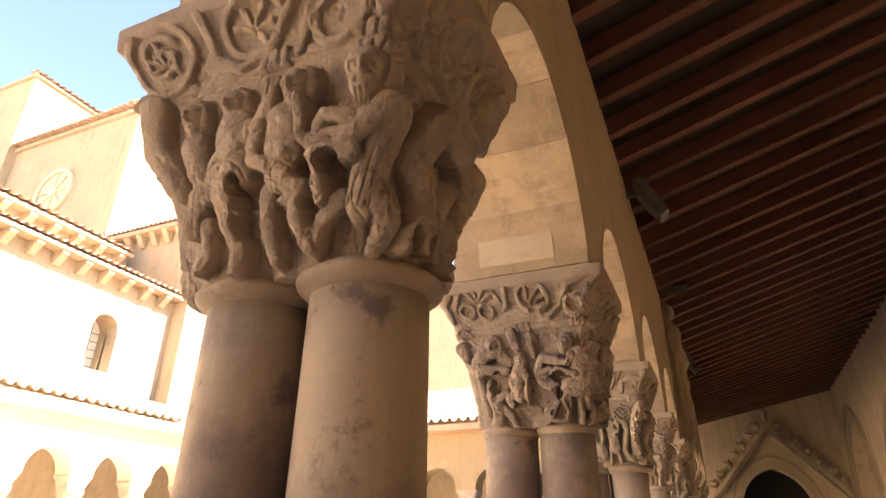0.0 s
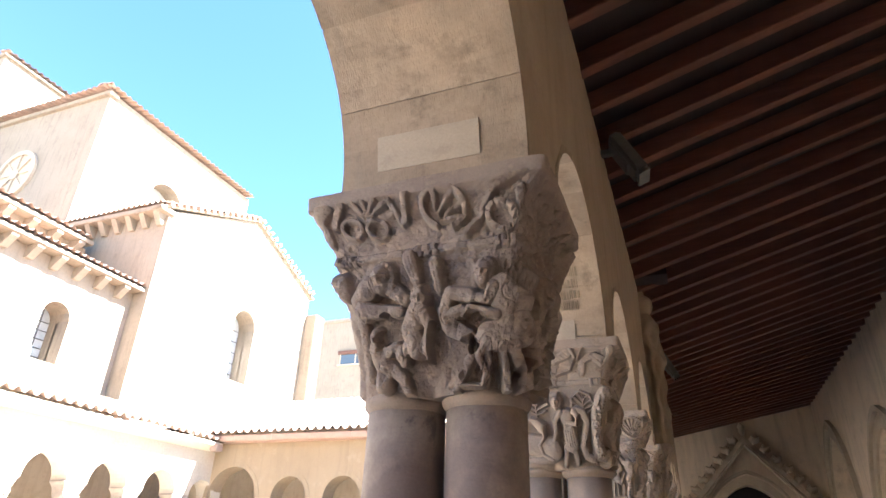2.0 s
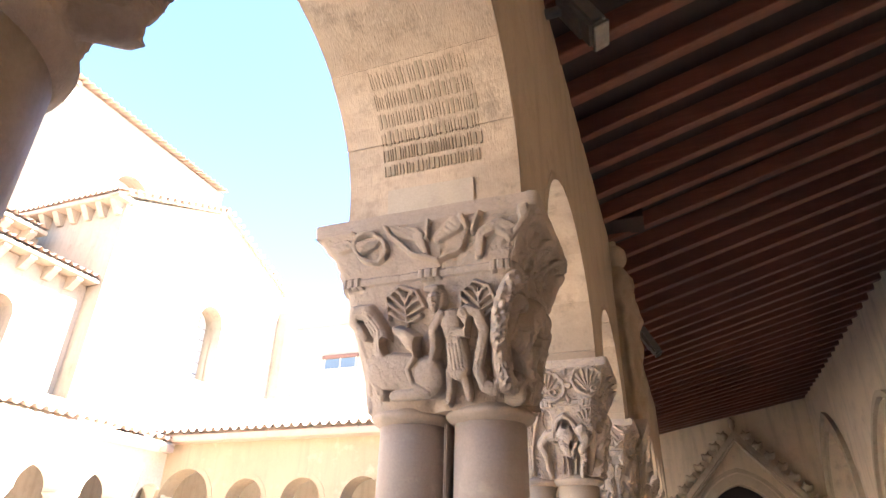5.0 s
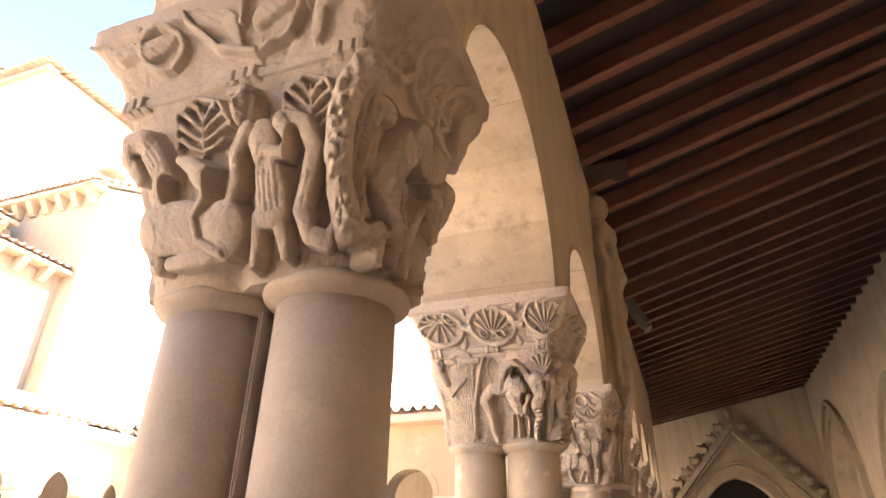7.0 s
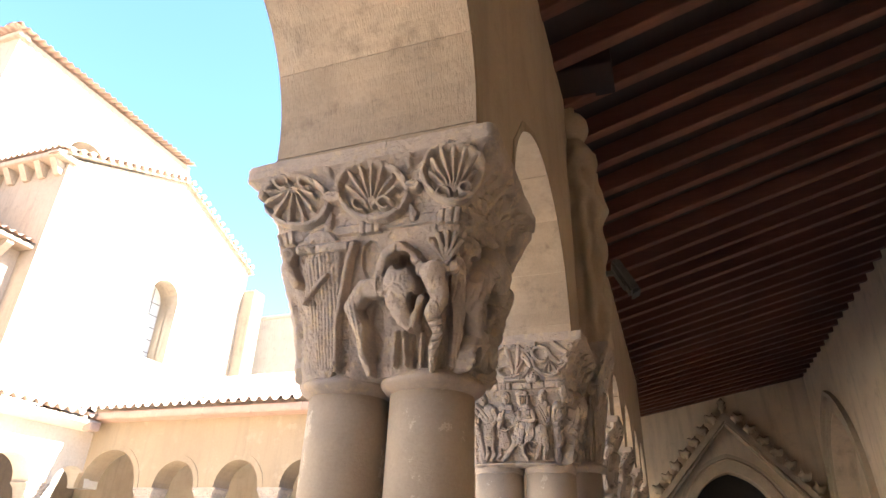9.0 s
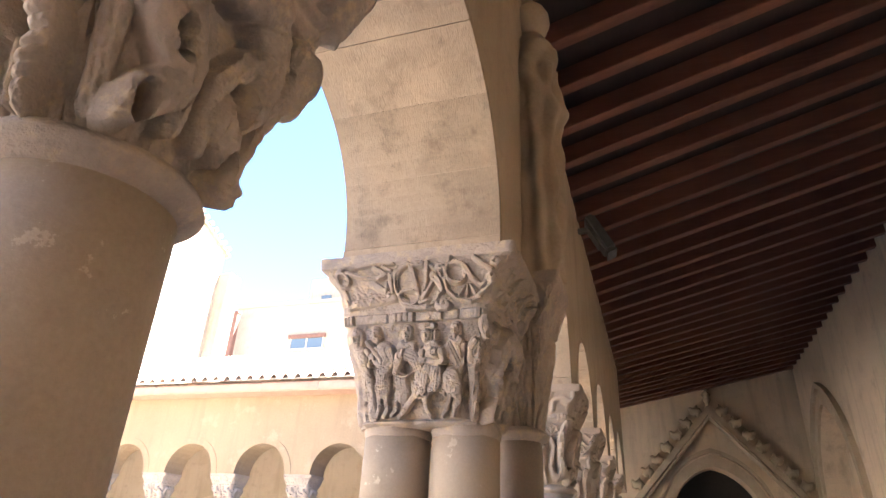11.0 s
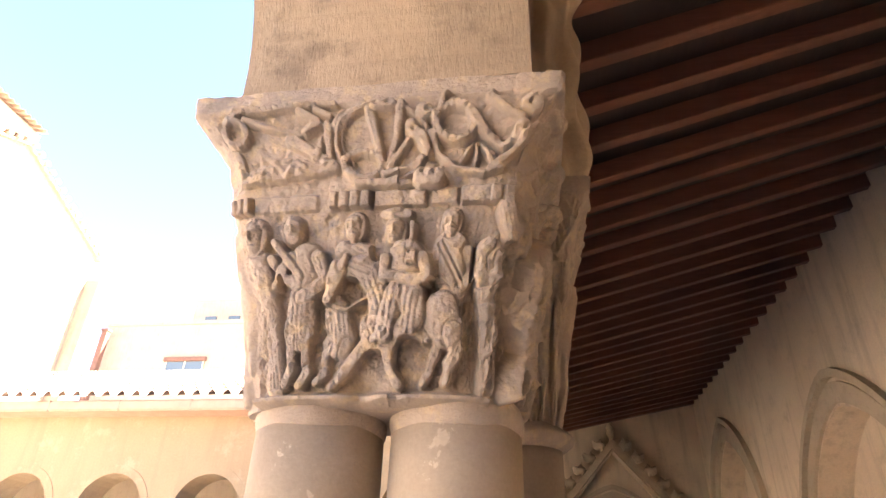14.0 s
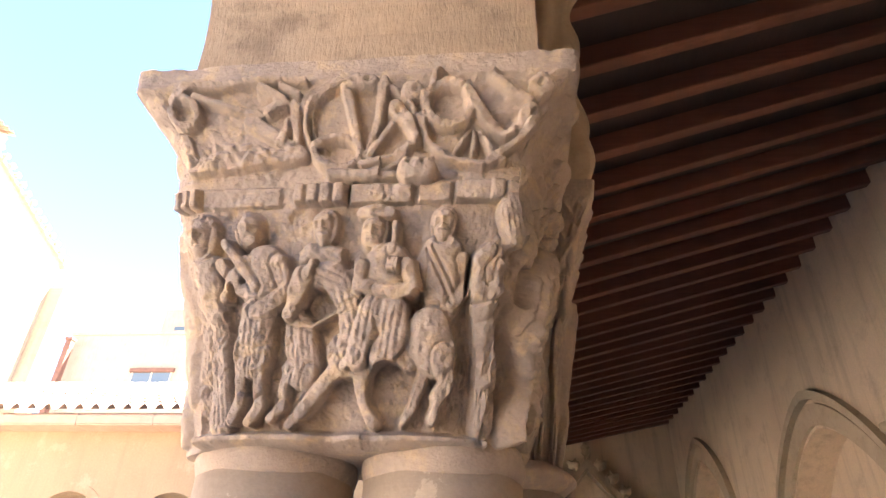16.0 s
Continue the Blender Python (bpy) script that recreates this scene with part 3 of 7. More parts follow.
    R.cut(0.807, 0.762, 0.0176, 0.016905, 0.022, 1)
    R.path([(0.877, 0.877), (0.968, 0.802), (0.973, 0.722)], 0.0093, 0.0078, 0.014)
    R.path([(-0.828, 0.922), (-0.981, 0.859), (-0.961, 0.764)], 0.0182, 0.0169, 0.012)
    R.limb(-0.96, 0.56, -0.9, 0.5, 0.03, 0.022, 0.014)


def front_c(R):
    dados(R, 0.02, 0.655)
    R.k, R.rim = 0.8, 0.0015
    # two palmettes in arched frames
    R.path([(-0.455, 0.476), (-0.442, 0.589), (-0.282, 0.634), (-0.092, 0.601), (-0.006, 0.519)], 0.0055, 0.0052, 0.018)
    R.path([(-0.235, 0.431), (-0.227, 0.599)], 0.0053, 0.0032, 0.016)
    R.path([(-0.238, 0.447), (-0.346, 0.471), (-0.412, 0.503)], 0.0037, 0.0065, 0.015)
    R.path([(-0.239, 0.447), (-0.138, 0.454), (-0.067, 0.473)], 0.0037, 0.0063, 0.015)
    R.path([(-0.234, 0.479), (-0.35, 0.518), (-0.424, 0.55)], 0.0037, 0.0065, 0.015)
    R.path([(-0.234, 0.479), (-0.121, 0.498), (-0.043, 0.515)], 0.0037, 0.0062, 0.015)
    R.path([(-0.229, 0.511), (-0.325, 0.561), (-0.389, 0.589)], 0.0037, 0.0065, 0.015)
    R.path([(-0.23, 0.512), (-0.135, 0.544), (-0.07, 0.558)], 0.0037, 0.0062, 0.015)
    R.path([(-0.225, 0.544), (-0.282, 0.601), (-0.319, 0.613)], 0.0037, 0.0064, 0.015)
    R.path([(-0.225, 0.544), (-0.174, 0.59), (-0.139, 0.595)], 0.0037, 0.0063, 0.015)
    R.path([(0.434, 0.465), (0.424, 0.569), (0.56, 0.616), (0.73, 0.583), (0.82, 0.51)], 0.0049, 0.0048, 0.018)
    R.path([(0.64, 0.424), (0.614, 0.579)], 0.0049, 0.0029, 0.016)
    R.path([(0.633, 0.439), (0.533, 0.46), (0.468, 0.49)], 0.0034, 0.0059, 0.015)
    R.path([(0.633, 0.439), (0.721, 0.447), (0.779, 0.467)], 0.0034, 0.0058, 0.015)
    R.path([(0.63, 0.469), (0.518, 0.504), (0.447, 0.534)], 0.0034, 0.0059, 0.015)
    R.path([(0.63, 0.469), (0.725, 0.488), (0.79, 0.506)], 0.0034, 0.0057, 0.015)
    R.path([(0.626, 0.499), (0.531, 0.545), (0.472, 0.57)], 0.0034, 0.0059, 0.015)
    R.path([(0.626, 0.499), (0.703, 0.53), (0.757, 0.544)], 0.0034, 0.0057, 0.015)
    R.path([(0.623, 0.529), (0.565, 0.581), (0.531, 0.592)], 0.0034, 0.0059, 0.015)
    R.path([(0.623, 0.529), (0.661, 0.571), (0.692, 0.576)], 0.0034, 0.0058, 0.015)
    # a four-legged beast with a leafy tail
    R.path([(-0.668, 0.219), (-0.337, 0.203), (-0.018, 0.18)], 0.0481, 0.0464, 0.026)
    R.path([(0.021, 0.176), (0.054, 0.156)], 0.0463, 0.0441, 0.036)
    R.path([(-0.695, 0.201), (-0.65, 0.11)], 0.0298, 0.0228, 0.024)
    R.path([(0.033, 0.095), (-0.236, 0.091), (-0.44, 0.091)], 0.0168, 0.0134, 0.04)
    R.path([(-0.601, 0.273), (-0.555, 0.388), (-0.668, 0.499)], 0.0272, 0.0249, 0.024)
    R.path([(-0.684, 0.517), (-0.829, 0.526), (-0.894, 0.481), (-0.786, 0.401)], 0.0226, 0.015, 0.03)
    R.pleats([(-0.605, 0.315), (-0.582, 0.422), (-0.678, 0.493)], 0.0158, 3, 0.003, 0.005)
    R.path([(0.041, 0.094), (-0.155, 0.141), (-0.216, 0.219), (-0.104, 0.281), (-0.152, 0.337)], 0.0074, 0.0075, 0.056)
    R.path([(-0.341, 0.414), (-0.242, 0.387), (-0.154, 0.346)], 0.0098, 0.0236, 0.044)
    # the man in a short tunic
    R.path([(0.32, 0.432), (0.37, 0.344)], 0.0303, 0.0242, 0.032)
    R.path([(0.37, 0.319), (0.409, 0.206)], 0.0273, 0.0342, 0.032, 0.7)
    R.pleats([(0.341, 0.325), (0.381, 0.199)], 0.0303, 6, 0.003, 0.006)
    R.path([(0.292, 0.193), (0.288, 0.096), (0.259, 0.035)], 0.0132, 0.0092, 0.032)
    R.path([(0.449, 0.184), (0.502, 0.11), (0.53, 0.059)], 0.014, 0.01, 0.032)
    R.path([(0.218, 0.463), (0.12, 0.395), (0.128, 0.313), (0.08, 0.256)], 0.0143, 0.0094, 0.044)
    R.path([(0.468, 0.464), (0.552, 0.404), (0.509, 0.366), (0.371, 0.38)], 0.0139, 0.0101, 0.044)
    visage(R, 0.156, 0.539, 0.0246, 0.04, -0.12, beard=True)
    R.path([(0.07, 0.6), (0.177, 0.601)], 0.0093, 0.0092, 0.042)
    # serpent and scaly beast
    R.path([(0.498, 0.475), (0.624, 0.45), (0.716, 0.37), (0.674, 0.267), (0.636, 0.193), (0.723, 0.117), (0.897, 0.099), (0.983, 0.149)], 0.0148, 0.0175, 0.034)
    R.pleats([(0.684, 0.306), (0.63, 0.199)], 0.0118, 2, 0.003, 0.004)
    R.path([(1.002, 0.602), (0.924, 0.538), (0.886, 0.448), (0.892, 0.356), (0.947, 0.245), (1.044, 0.143)], 0.0229, 0.0312, 0.032)
    R.path([(1.05, 0.145), (1.195, 0.117), (1.295, 0.158)], 0.0273, 0.02, 0.024)
    R.scatter([(1.001, 0.6), (0.925, 0.536), (0.887, 0.447), (0.893, 0.354), (0.947, 0.244), (1.042, 0.142)], 0.07, 130, 0.007, 0.004, 21)
    R.cut(0.801, 0.234, 0.0088, 0.04485, 0.011, 0.9)
    R.cut(0.564, 0.368, 0.0118, 0.03841, 0.0088, 0.7)
    R.cut(-0.07, 0.319, 0.0105, 0.02668, 0.0088, 0.8)
    R.cut(-0.511, 0.34, 0.0133, 0.023, 0.0077, 0.8)
    R.cut(1.204, 0.427, 0.0156, 0.027025, 0.0165, 1)
    R.cut(1.348, 0.269, 0.018, 0.0276, 0.0143, 1)
    # scrolls with leaves and a hare on the impost
    R.k = 1.1
    R.path([(-0.359, 0.825), (-0.353, 0.848), (-0.366, 0.87), (-0.395, 0.89), (-0.436, 0.904), (-0.486, 0.912), (-0.539, 0.911), (-0.591, 0.902), (-0.635, 0.886), (-0.667, 0.865), (-0.683, 0.841), (-0.678, 0.818), (-0.64, 0.796), (-0.587, 0.78), (-0.526, 0.773), (-0.466, 0.774), (-0.415, 0.785), (-0.378, 0.802), (-0.359, 0.825)], 0.0065, 0.0065, 0.016)
    R.path([(-1.157, 0.921), (-0.853, 0.943), (-0.734, 0.988), (-0.603, 0.925)], 0.007, 0.0054, 0.014)
    R.path([(-0.644, 0.849), (-0.482, 0.863), (-0.399, 0.877)], 0.0179, 0.0085, 0.01, 0.5)
    R.path([(-0.85, 0.866), (-0.728, 0.872)], 0.016, 0.0157, 0.01, 0.5)
    R.path([(-0.321, 1), (-0.283, 0.888), (-0.093, 0.785), (0.188, 0.739), (0.421, 0.775), (0.472, 0.858), (0.37, 0.945), (0.22, 1), (0.093, 0.989)], 0.0061, 0.0058, 0.018)
    R.path([(-0.28, 0.961), (-0.189, 0.893), (-0.046, 0.874)], 0.0101, 0.0205, 0.01, 0.5)
    R.pleats([(-0.2, 0.928), (-0.027, 0.866)], 0.0221, 4, 0.003, 0.006)
    R.path([(0.186, 0.843), (0.342, 0.889)], 0.0131, 0.0233, 0.01, 0.5)
    R.pleats([(0.257, 0.876), (0.43, 0.81)], 0.0215, 4, 0.003, 0.006)
    R.path([(-0, 0.857), (0.077, 0.762)], 0.0164, 0.0052, 0.012, 0.5)
    R.path([(0.08, 0.847), (0.107, 0.941), (0.175, 0.969)], 0.0051, 0.0066, 0.016)
    R.path([(0.522, 0.849), (0.55, 0.926), (0.687, 0.972), (0.852, 0.96)], 0.0058, 0.0053, 0.018)
    R.path([(0.621, 0.742), (0.613, 0.833), (0.746, 0.863), (0.912, 0.822)], 0.0118, 0.0171, 0.012, 0.6)
    R.pleats([(0.666, 0.85), (0.909, 0.771)], 0.019, 5, 0.003, 0.006)
    R.path([(0.911, 0.922), (0.975, 0.875), (0.961, 0.828)], 0.0108, 0.0085, 0.018)


def front_d(R):
    dados(R, 0.02, 0.605)
    R.k = 1.1
    # three palmette roundels on the impost
    R.path([(-0.336, 0.764), (-0.341, 0.797), (-0.367, 0.828), (-0.405, 0.855), (-0.461, 0.878), (-0.529, 0.894), (-0.606, 0.903), (-0.687, 0.903), (-0.77, 0.895), (-0.848, 0.879), (-0.917, 0.858), (-0.977, 0.838), (-1.032, 0.822), (-0.995, 0.778), (-0.933, 0.738), (-0.853, 0.708), (-0.746, 0.686), (-0.638, 0.674), (-0.544, 0.676), (-0.467, 0.688), (-0.405, 0.709), (-0.357, 0.734), (-0.336, 0.764)], 0.0074, 0.0074, 0.018)
    R.path([(-0.629, 0.858), (-0.747, 0.855), (-0.87, 0.852)], 0.0029, 0.0066, 0.014)
    R.path([(-0.629, 0.858), (-0.787, 0.831), (-0.967, 0.812)], 0.0029, 0.0067, 0.014)
    R.path([(-0.629, 0.858), (-0.768, 0.803), (-0.906, 0.748)], 0.0029, 0.0067, 0.014)
    R.path([(-0.629, 0.858), (-0.708, 0.785), (-0.772, 0.708)], 0.0029, 0.0066, 0.014)
    R.path([(-0.629, 0.858), (-0.633, 0.787), (-0.612, 0.713)], 0.0029, 0.0065, 0.014)
    R.path([(-0.629, 0.858), (-0.583, 0.808), (-0.509, 0.754)], 0.0029, 0.0064, 0.014)
    R.path([(-0.629, 0.859), (-0.555, 0.833), (-0.471, 0.807)], 0.0029, 0.0063, 0.014)
    R.path([(-0.649, 0.876), (-0.645, 0.888), (-0.656, 0.898), (-0.681, 0.904), (-0.711, 0.905), (-0.741, 0.899), (-0.761, 0.888), (-0.766, 0.876), (-0.755, 0.866), (-0.73, 0.859), (-0.698, 0.859)], 0.0046, 0.0047, 0.017)
    R.path([(-0.443, 0.858), (-0.442, 0.87), (-0.456, 0.881), (-0.482, 0.887), (-0.512, 0.887), (-0.54, 0.881), (-0.557, 0.87), (-0.56, 0.858), (-0.546, 0.848), (-0.52, 0.842), (-0.488, 0.842)], 0.0045, 0.0046, 0.017)
    R.path([(0.442, 0.751), (0.421, 0.787), (0.375, 0.822), (0.311, 0.852), (0.237, 0.876), (0.155, 0.893), (0.072, 0.903), (-0.009, 0.902), (-0.084, 0.892), (-0.148, 0.874), (-0.198, 0.848), (-0.226, 0.817), (-0.219, 0.779), (-0.183, 0.743), (-0.121, 0.71), (-0.028, 0.679), (0.076, 0.656), (0.177, 0.649), (0.271, 0.65), (0.349, 0.662), (0.405, 0.688), (0.437, 0.718), (0.442, 0.751)], 0.0069, 0.0069, 0.018)
    R.path([(0.099, 0.713), (-0.019, 0.765), (-0.132, 0.818)], 0.0027, 0.0061, 0.014)
    R.path([(0.099, 0.713), (-0.003, 0.792), (-0.086, 0.867)], 0.0027, 0.006, 0.014)
    R.path([(0.099, 0.713), (0.042, 0.807), (0.005, 0.893)], 0.0027, 0.0058, 0.014)
    R.path([(0.099, 0.713), (0.096, 0.811), (0.104, 0.9)], 0.0027, 0.0057, 0.014)
    R.path([(0.099, 0.713), (0.151, 0.798), (0.2, 0.876)], 0.0027, 0.0057, 0.014)
    R.path([(0.099, 0.713), (0.193, 0.775), (0.278, 0.835)], 0.0027, 0.0058, 0.014)
    R.path([(0.099, 0.713), (0.21, 0.745), (0.315, 0.778)], 0.0027, 0.0059, 0.014)
    R.path([(0.045, 0.723), (0.037, 0.736), (0.013, 0.747), (-0.019, 0.753), (-0.051, 0.753), (-0.075, 0.746), (-0.085, 0.735), (-0.077, 0.722), (-0.054, 0.712), (-0.021, 0.706), (0.012, 0.706)], 0.0044, 0.0044, 0.017)
    R.path([(0.287, 0.715), (0.277, 0.727), (0.252, 0.738), (0.22, 0.744), (0.189, 0.743), (0.167, 0.737), (0.159, 0.726), (0.168, 0.714), (0.193, 0.703), (0.226, 0.696), (0.258, 0.697)], 0.0043, 0.0043, 0.017)
    R.path([(1.068, 0.822), (1.036, 0.84), (1.004, 0.855), (0.952, 0.872), (0.883, 0.891), (0.804, 0.907), (0.728, 0.915), (0.661, 0.914), (0.607, 0.904), (0.568, 0.885), (0.549, 0.86), (0.553, 0.829), (0.578, 0.794), (0.624, 0.758), (0.692, 0.726), (0.775, 0.701), (0.858, 0.683), (0.938, 0.681), (1.008, 0.699), (1.044, 0.725), (1.07, 0.759), (1.08, 0.794), (1.068, 0.822)], 0.0066, 0.0066, 0.018)
    R.path([(0.882, 0.717), (0.753, 0.765), (0.628, 0.817)], 0.0026, 0.0056, 0.014)
    R.path([(0.882, 0.717), (0.749, 0.792), (0.615, 0.867)], 0.0026, 0.0055, 0.014)
    R.path([(0.882, 0.717), (0.783, 0.809), (0.673, 0.896)], 0.0026, 0.0054, 0.014)
    R.path([(0.882, 0.717), (0.831, 0.815), (0.76, 0.905)], 0.0026, 0.0054, 0.014)
    R.path([(0.882, 0.717), (0.887, 0.805), (0.87, 0.884)], 0.0026, 0.0054, 0.014)
    R.path([(0.882, 0.717), (0.935, 0.784), (0.97, 0.847)], 0.0026, 0.0055, 0.014)
    R.path([(0.882, 0.717), (0.958, 0.758), (1.018, 0.806)], 0.0026, 0.0055, 0.014)
    R.path([(0.846, 0.716), (0.833, 0.727), (0.807, 0.737), (0.776, 0.742), (0.748, 0.742), (0.729, 0.735), (0.726, 0.725), (0.739, 0.713), (0.765, 0.703), (0.796, 0.697), (0.825, 0.699)], 0.0041, 0.0041, 0.017)
    R.path([(1.018, 0.743), (1.009, 0.751), (0.989, 0.756), (0.963, 0.757), (0.938, 0.754), (0.923, 0.746), (0.921, 0.736), (0.934, 0.726), (0.958, 0.719), (0.987, 0.718), (1.008, 0.723)], 0.0041, 0.0041, 0.017)
    R.path([(-0.296, 0.782), (-0.237, 0.777)], 0.0136, 0.0135, 0.022, 0.5)
    R.path([(0.463, 0.773), (0.519, 0.768)], 0.0126, 0.0125, 0.022, 0.5)
    R.path([(-0.325, 0.711), (-0.352, 0.653)], 0.0046, 0.0114, 0.008, 0.5)
    R.path([(-0.271, 0.883), (-0.286, 0.906)], 0.0044, 0.0109, 0.008, 0.5)
    R.path([(0.474, 0.698), (0.515, 0.647)], 0.0042, 0.0104, 0.008, 0.5)
    R.path([(0.415, 0.875), (0.39, 0.905)], 0.0041, 0.0101, 0.008, 0.5)
    R.k, R.rim = 0.8, 0.002
    # pleated hanging with a staff
    R.path([(-0.456, 0.533), (-0.48, 0.272), (-0.485, 0.058)], 0.0576, 0.0307, 0.01, 0.25)
    R.pleats([(-0.446, 0.553), (-0.475, 0.057)], 0.0414, 8, 0.003, 0.006)
    R.path([(-0.671, 0.566), (-0.159, 0.558)], 0.0106, 0.01, 0.02, 0.5)
    R.path([(-0.078, 0.564), (-0.209, 0.399), (-0.309, 0.241), (-0.338, 0.041)], 0.0078, 0.007, 0.022)
    R.path([(-0.686, 0.34), (-0.384, 0.441)], 0.0072, 0.0058, 0.026)
    R.path([(-0.792, 0.554), (-0.829, 0.499), (-0.752, 0.424)], 0.018, 0.0133, 0.02)
    # the acrobat bent double and his partner
    R.path([(0.208, 0.402), (0.276, 0.492), (0.403, 0.523), (0.544, 0.474), (0.655, 0.423)], 0.012, 0.0104, 0.034)
    R.path([(0.26, 0.363), (0.047, 0.364), (-0.109, 0.293), (0.001, 0.185), (0.054, 0.016)], 0.024, 0.0124, 0.032)
    R.pleats([(-0.088, 0.33), (-0.01, 0.147)], 0.0158, 3, 0.003, 0.005)
    R.path([(0.415, 0.386), (0.487, 0.349)], 0.0365, 0.0321, 0.036)
    R.path([(0.387, 0.314), (0.464, 0.237), (0.569, 0.189)], 0.0282, 0.0139, 0.034)
    R.path([(0.581, 0.215), (0.604, 0.264), (0.658, 0.304)], 0.0096, 0.0095, 0.04)
    R.path([(0.643, 0.414), (0.832, 0.419), (0.979, 0.422)], 0.0146, 0.0113, 0.036)
    R.path([(0.759, 0.396), (0.868, 0.307), (0.785, 0.248)], 0.0291, 0.0232, 0.036)
    R.path([(0.776, 0.249), (0.87, 0.176), (0.812, 0.106), (0.821, 0.022)], 0.0221, 0.0117, 0.034)
    R.groove(0.678, 0.207, 0.884, 0.226, 0.0032, 0.006)
    R.groove(0.683, 0.179, 0.893, 0.198, 0.0032, 0.006)
    R.groove(0.689, 0.151, 0.904, 0.17, 0.0032, 0.006)
    R.groove(0.694, 0.123, 0.914, 0.143, 0.0032, 0.006)
    R.groove(0.7, 0.096, 0.926, 0.115, 0.0032, 0.006)
    R.groove(0.707, 0.068, 0.939, 0.088, 0.0032, 0.006)
    R.path([(0.357, 0.173), (0.337, 0.044)], 0.0054, 0.0055, 0.018)
    R.path([(0.444, 0.17), (0.469, 0.049)], 0.0054, 0.0054, 0.018)
    R.path([(0.652, 0.164), (0.652, 0.046)], 0.0053, 0.0053, 0.018)
    # leaf at the corner
    R.path([(0.889, 0.436), (0.791, 0.486), (0.699, 0.532)], 0.0041, 0.0072, 0.024)
    R.path([(0.889, 0.436), (0.826, 0.496), (0.769, 0.551)], 0.0041, 0.0072, 0.024)
    R.path([(0.889, 0.436), (0.871, 0.499), (0.858, 0.555)], 0.0041, 0.0071, 0.024)
    R.path([(0.889, 0.436), (0.918, 0.497), (0.947, 0.552)], 0.0041, 0.0071, 0.024)
    R.path([(0.889, 0.436), (0.951, 0.484), (1.008, 0.526)], 0.0041, 0.0071, 0.024)
    R.path([(1.016, 0.428), (1.133, 0.252), (1.139, 0.06)], 0.0226, 0.017, 0.014, 0.5)
    R.pleats([(1.029, 0.389), (1.141, 0.061)], 0.0166, 3, 0.003, 0.005)
    R.cut(0.451, 0.459, 0.0211, 0.01817, 0.018, 1)
    R.cut(0.561, 0.289, 0.0096, 0.01955, 0.0156, 1)
    R.cut(0.069, 0.484, 0.0241, 0.04278, 0.006, 0.6)
    R.cut(0.122, 0.182, 0.0199, 0.06371, 0.0072, 0.7)
    R.cut(0.566, 0.109, 0.0107, 0.04186, 0.0072, 0.7)


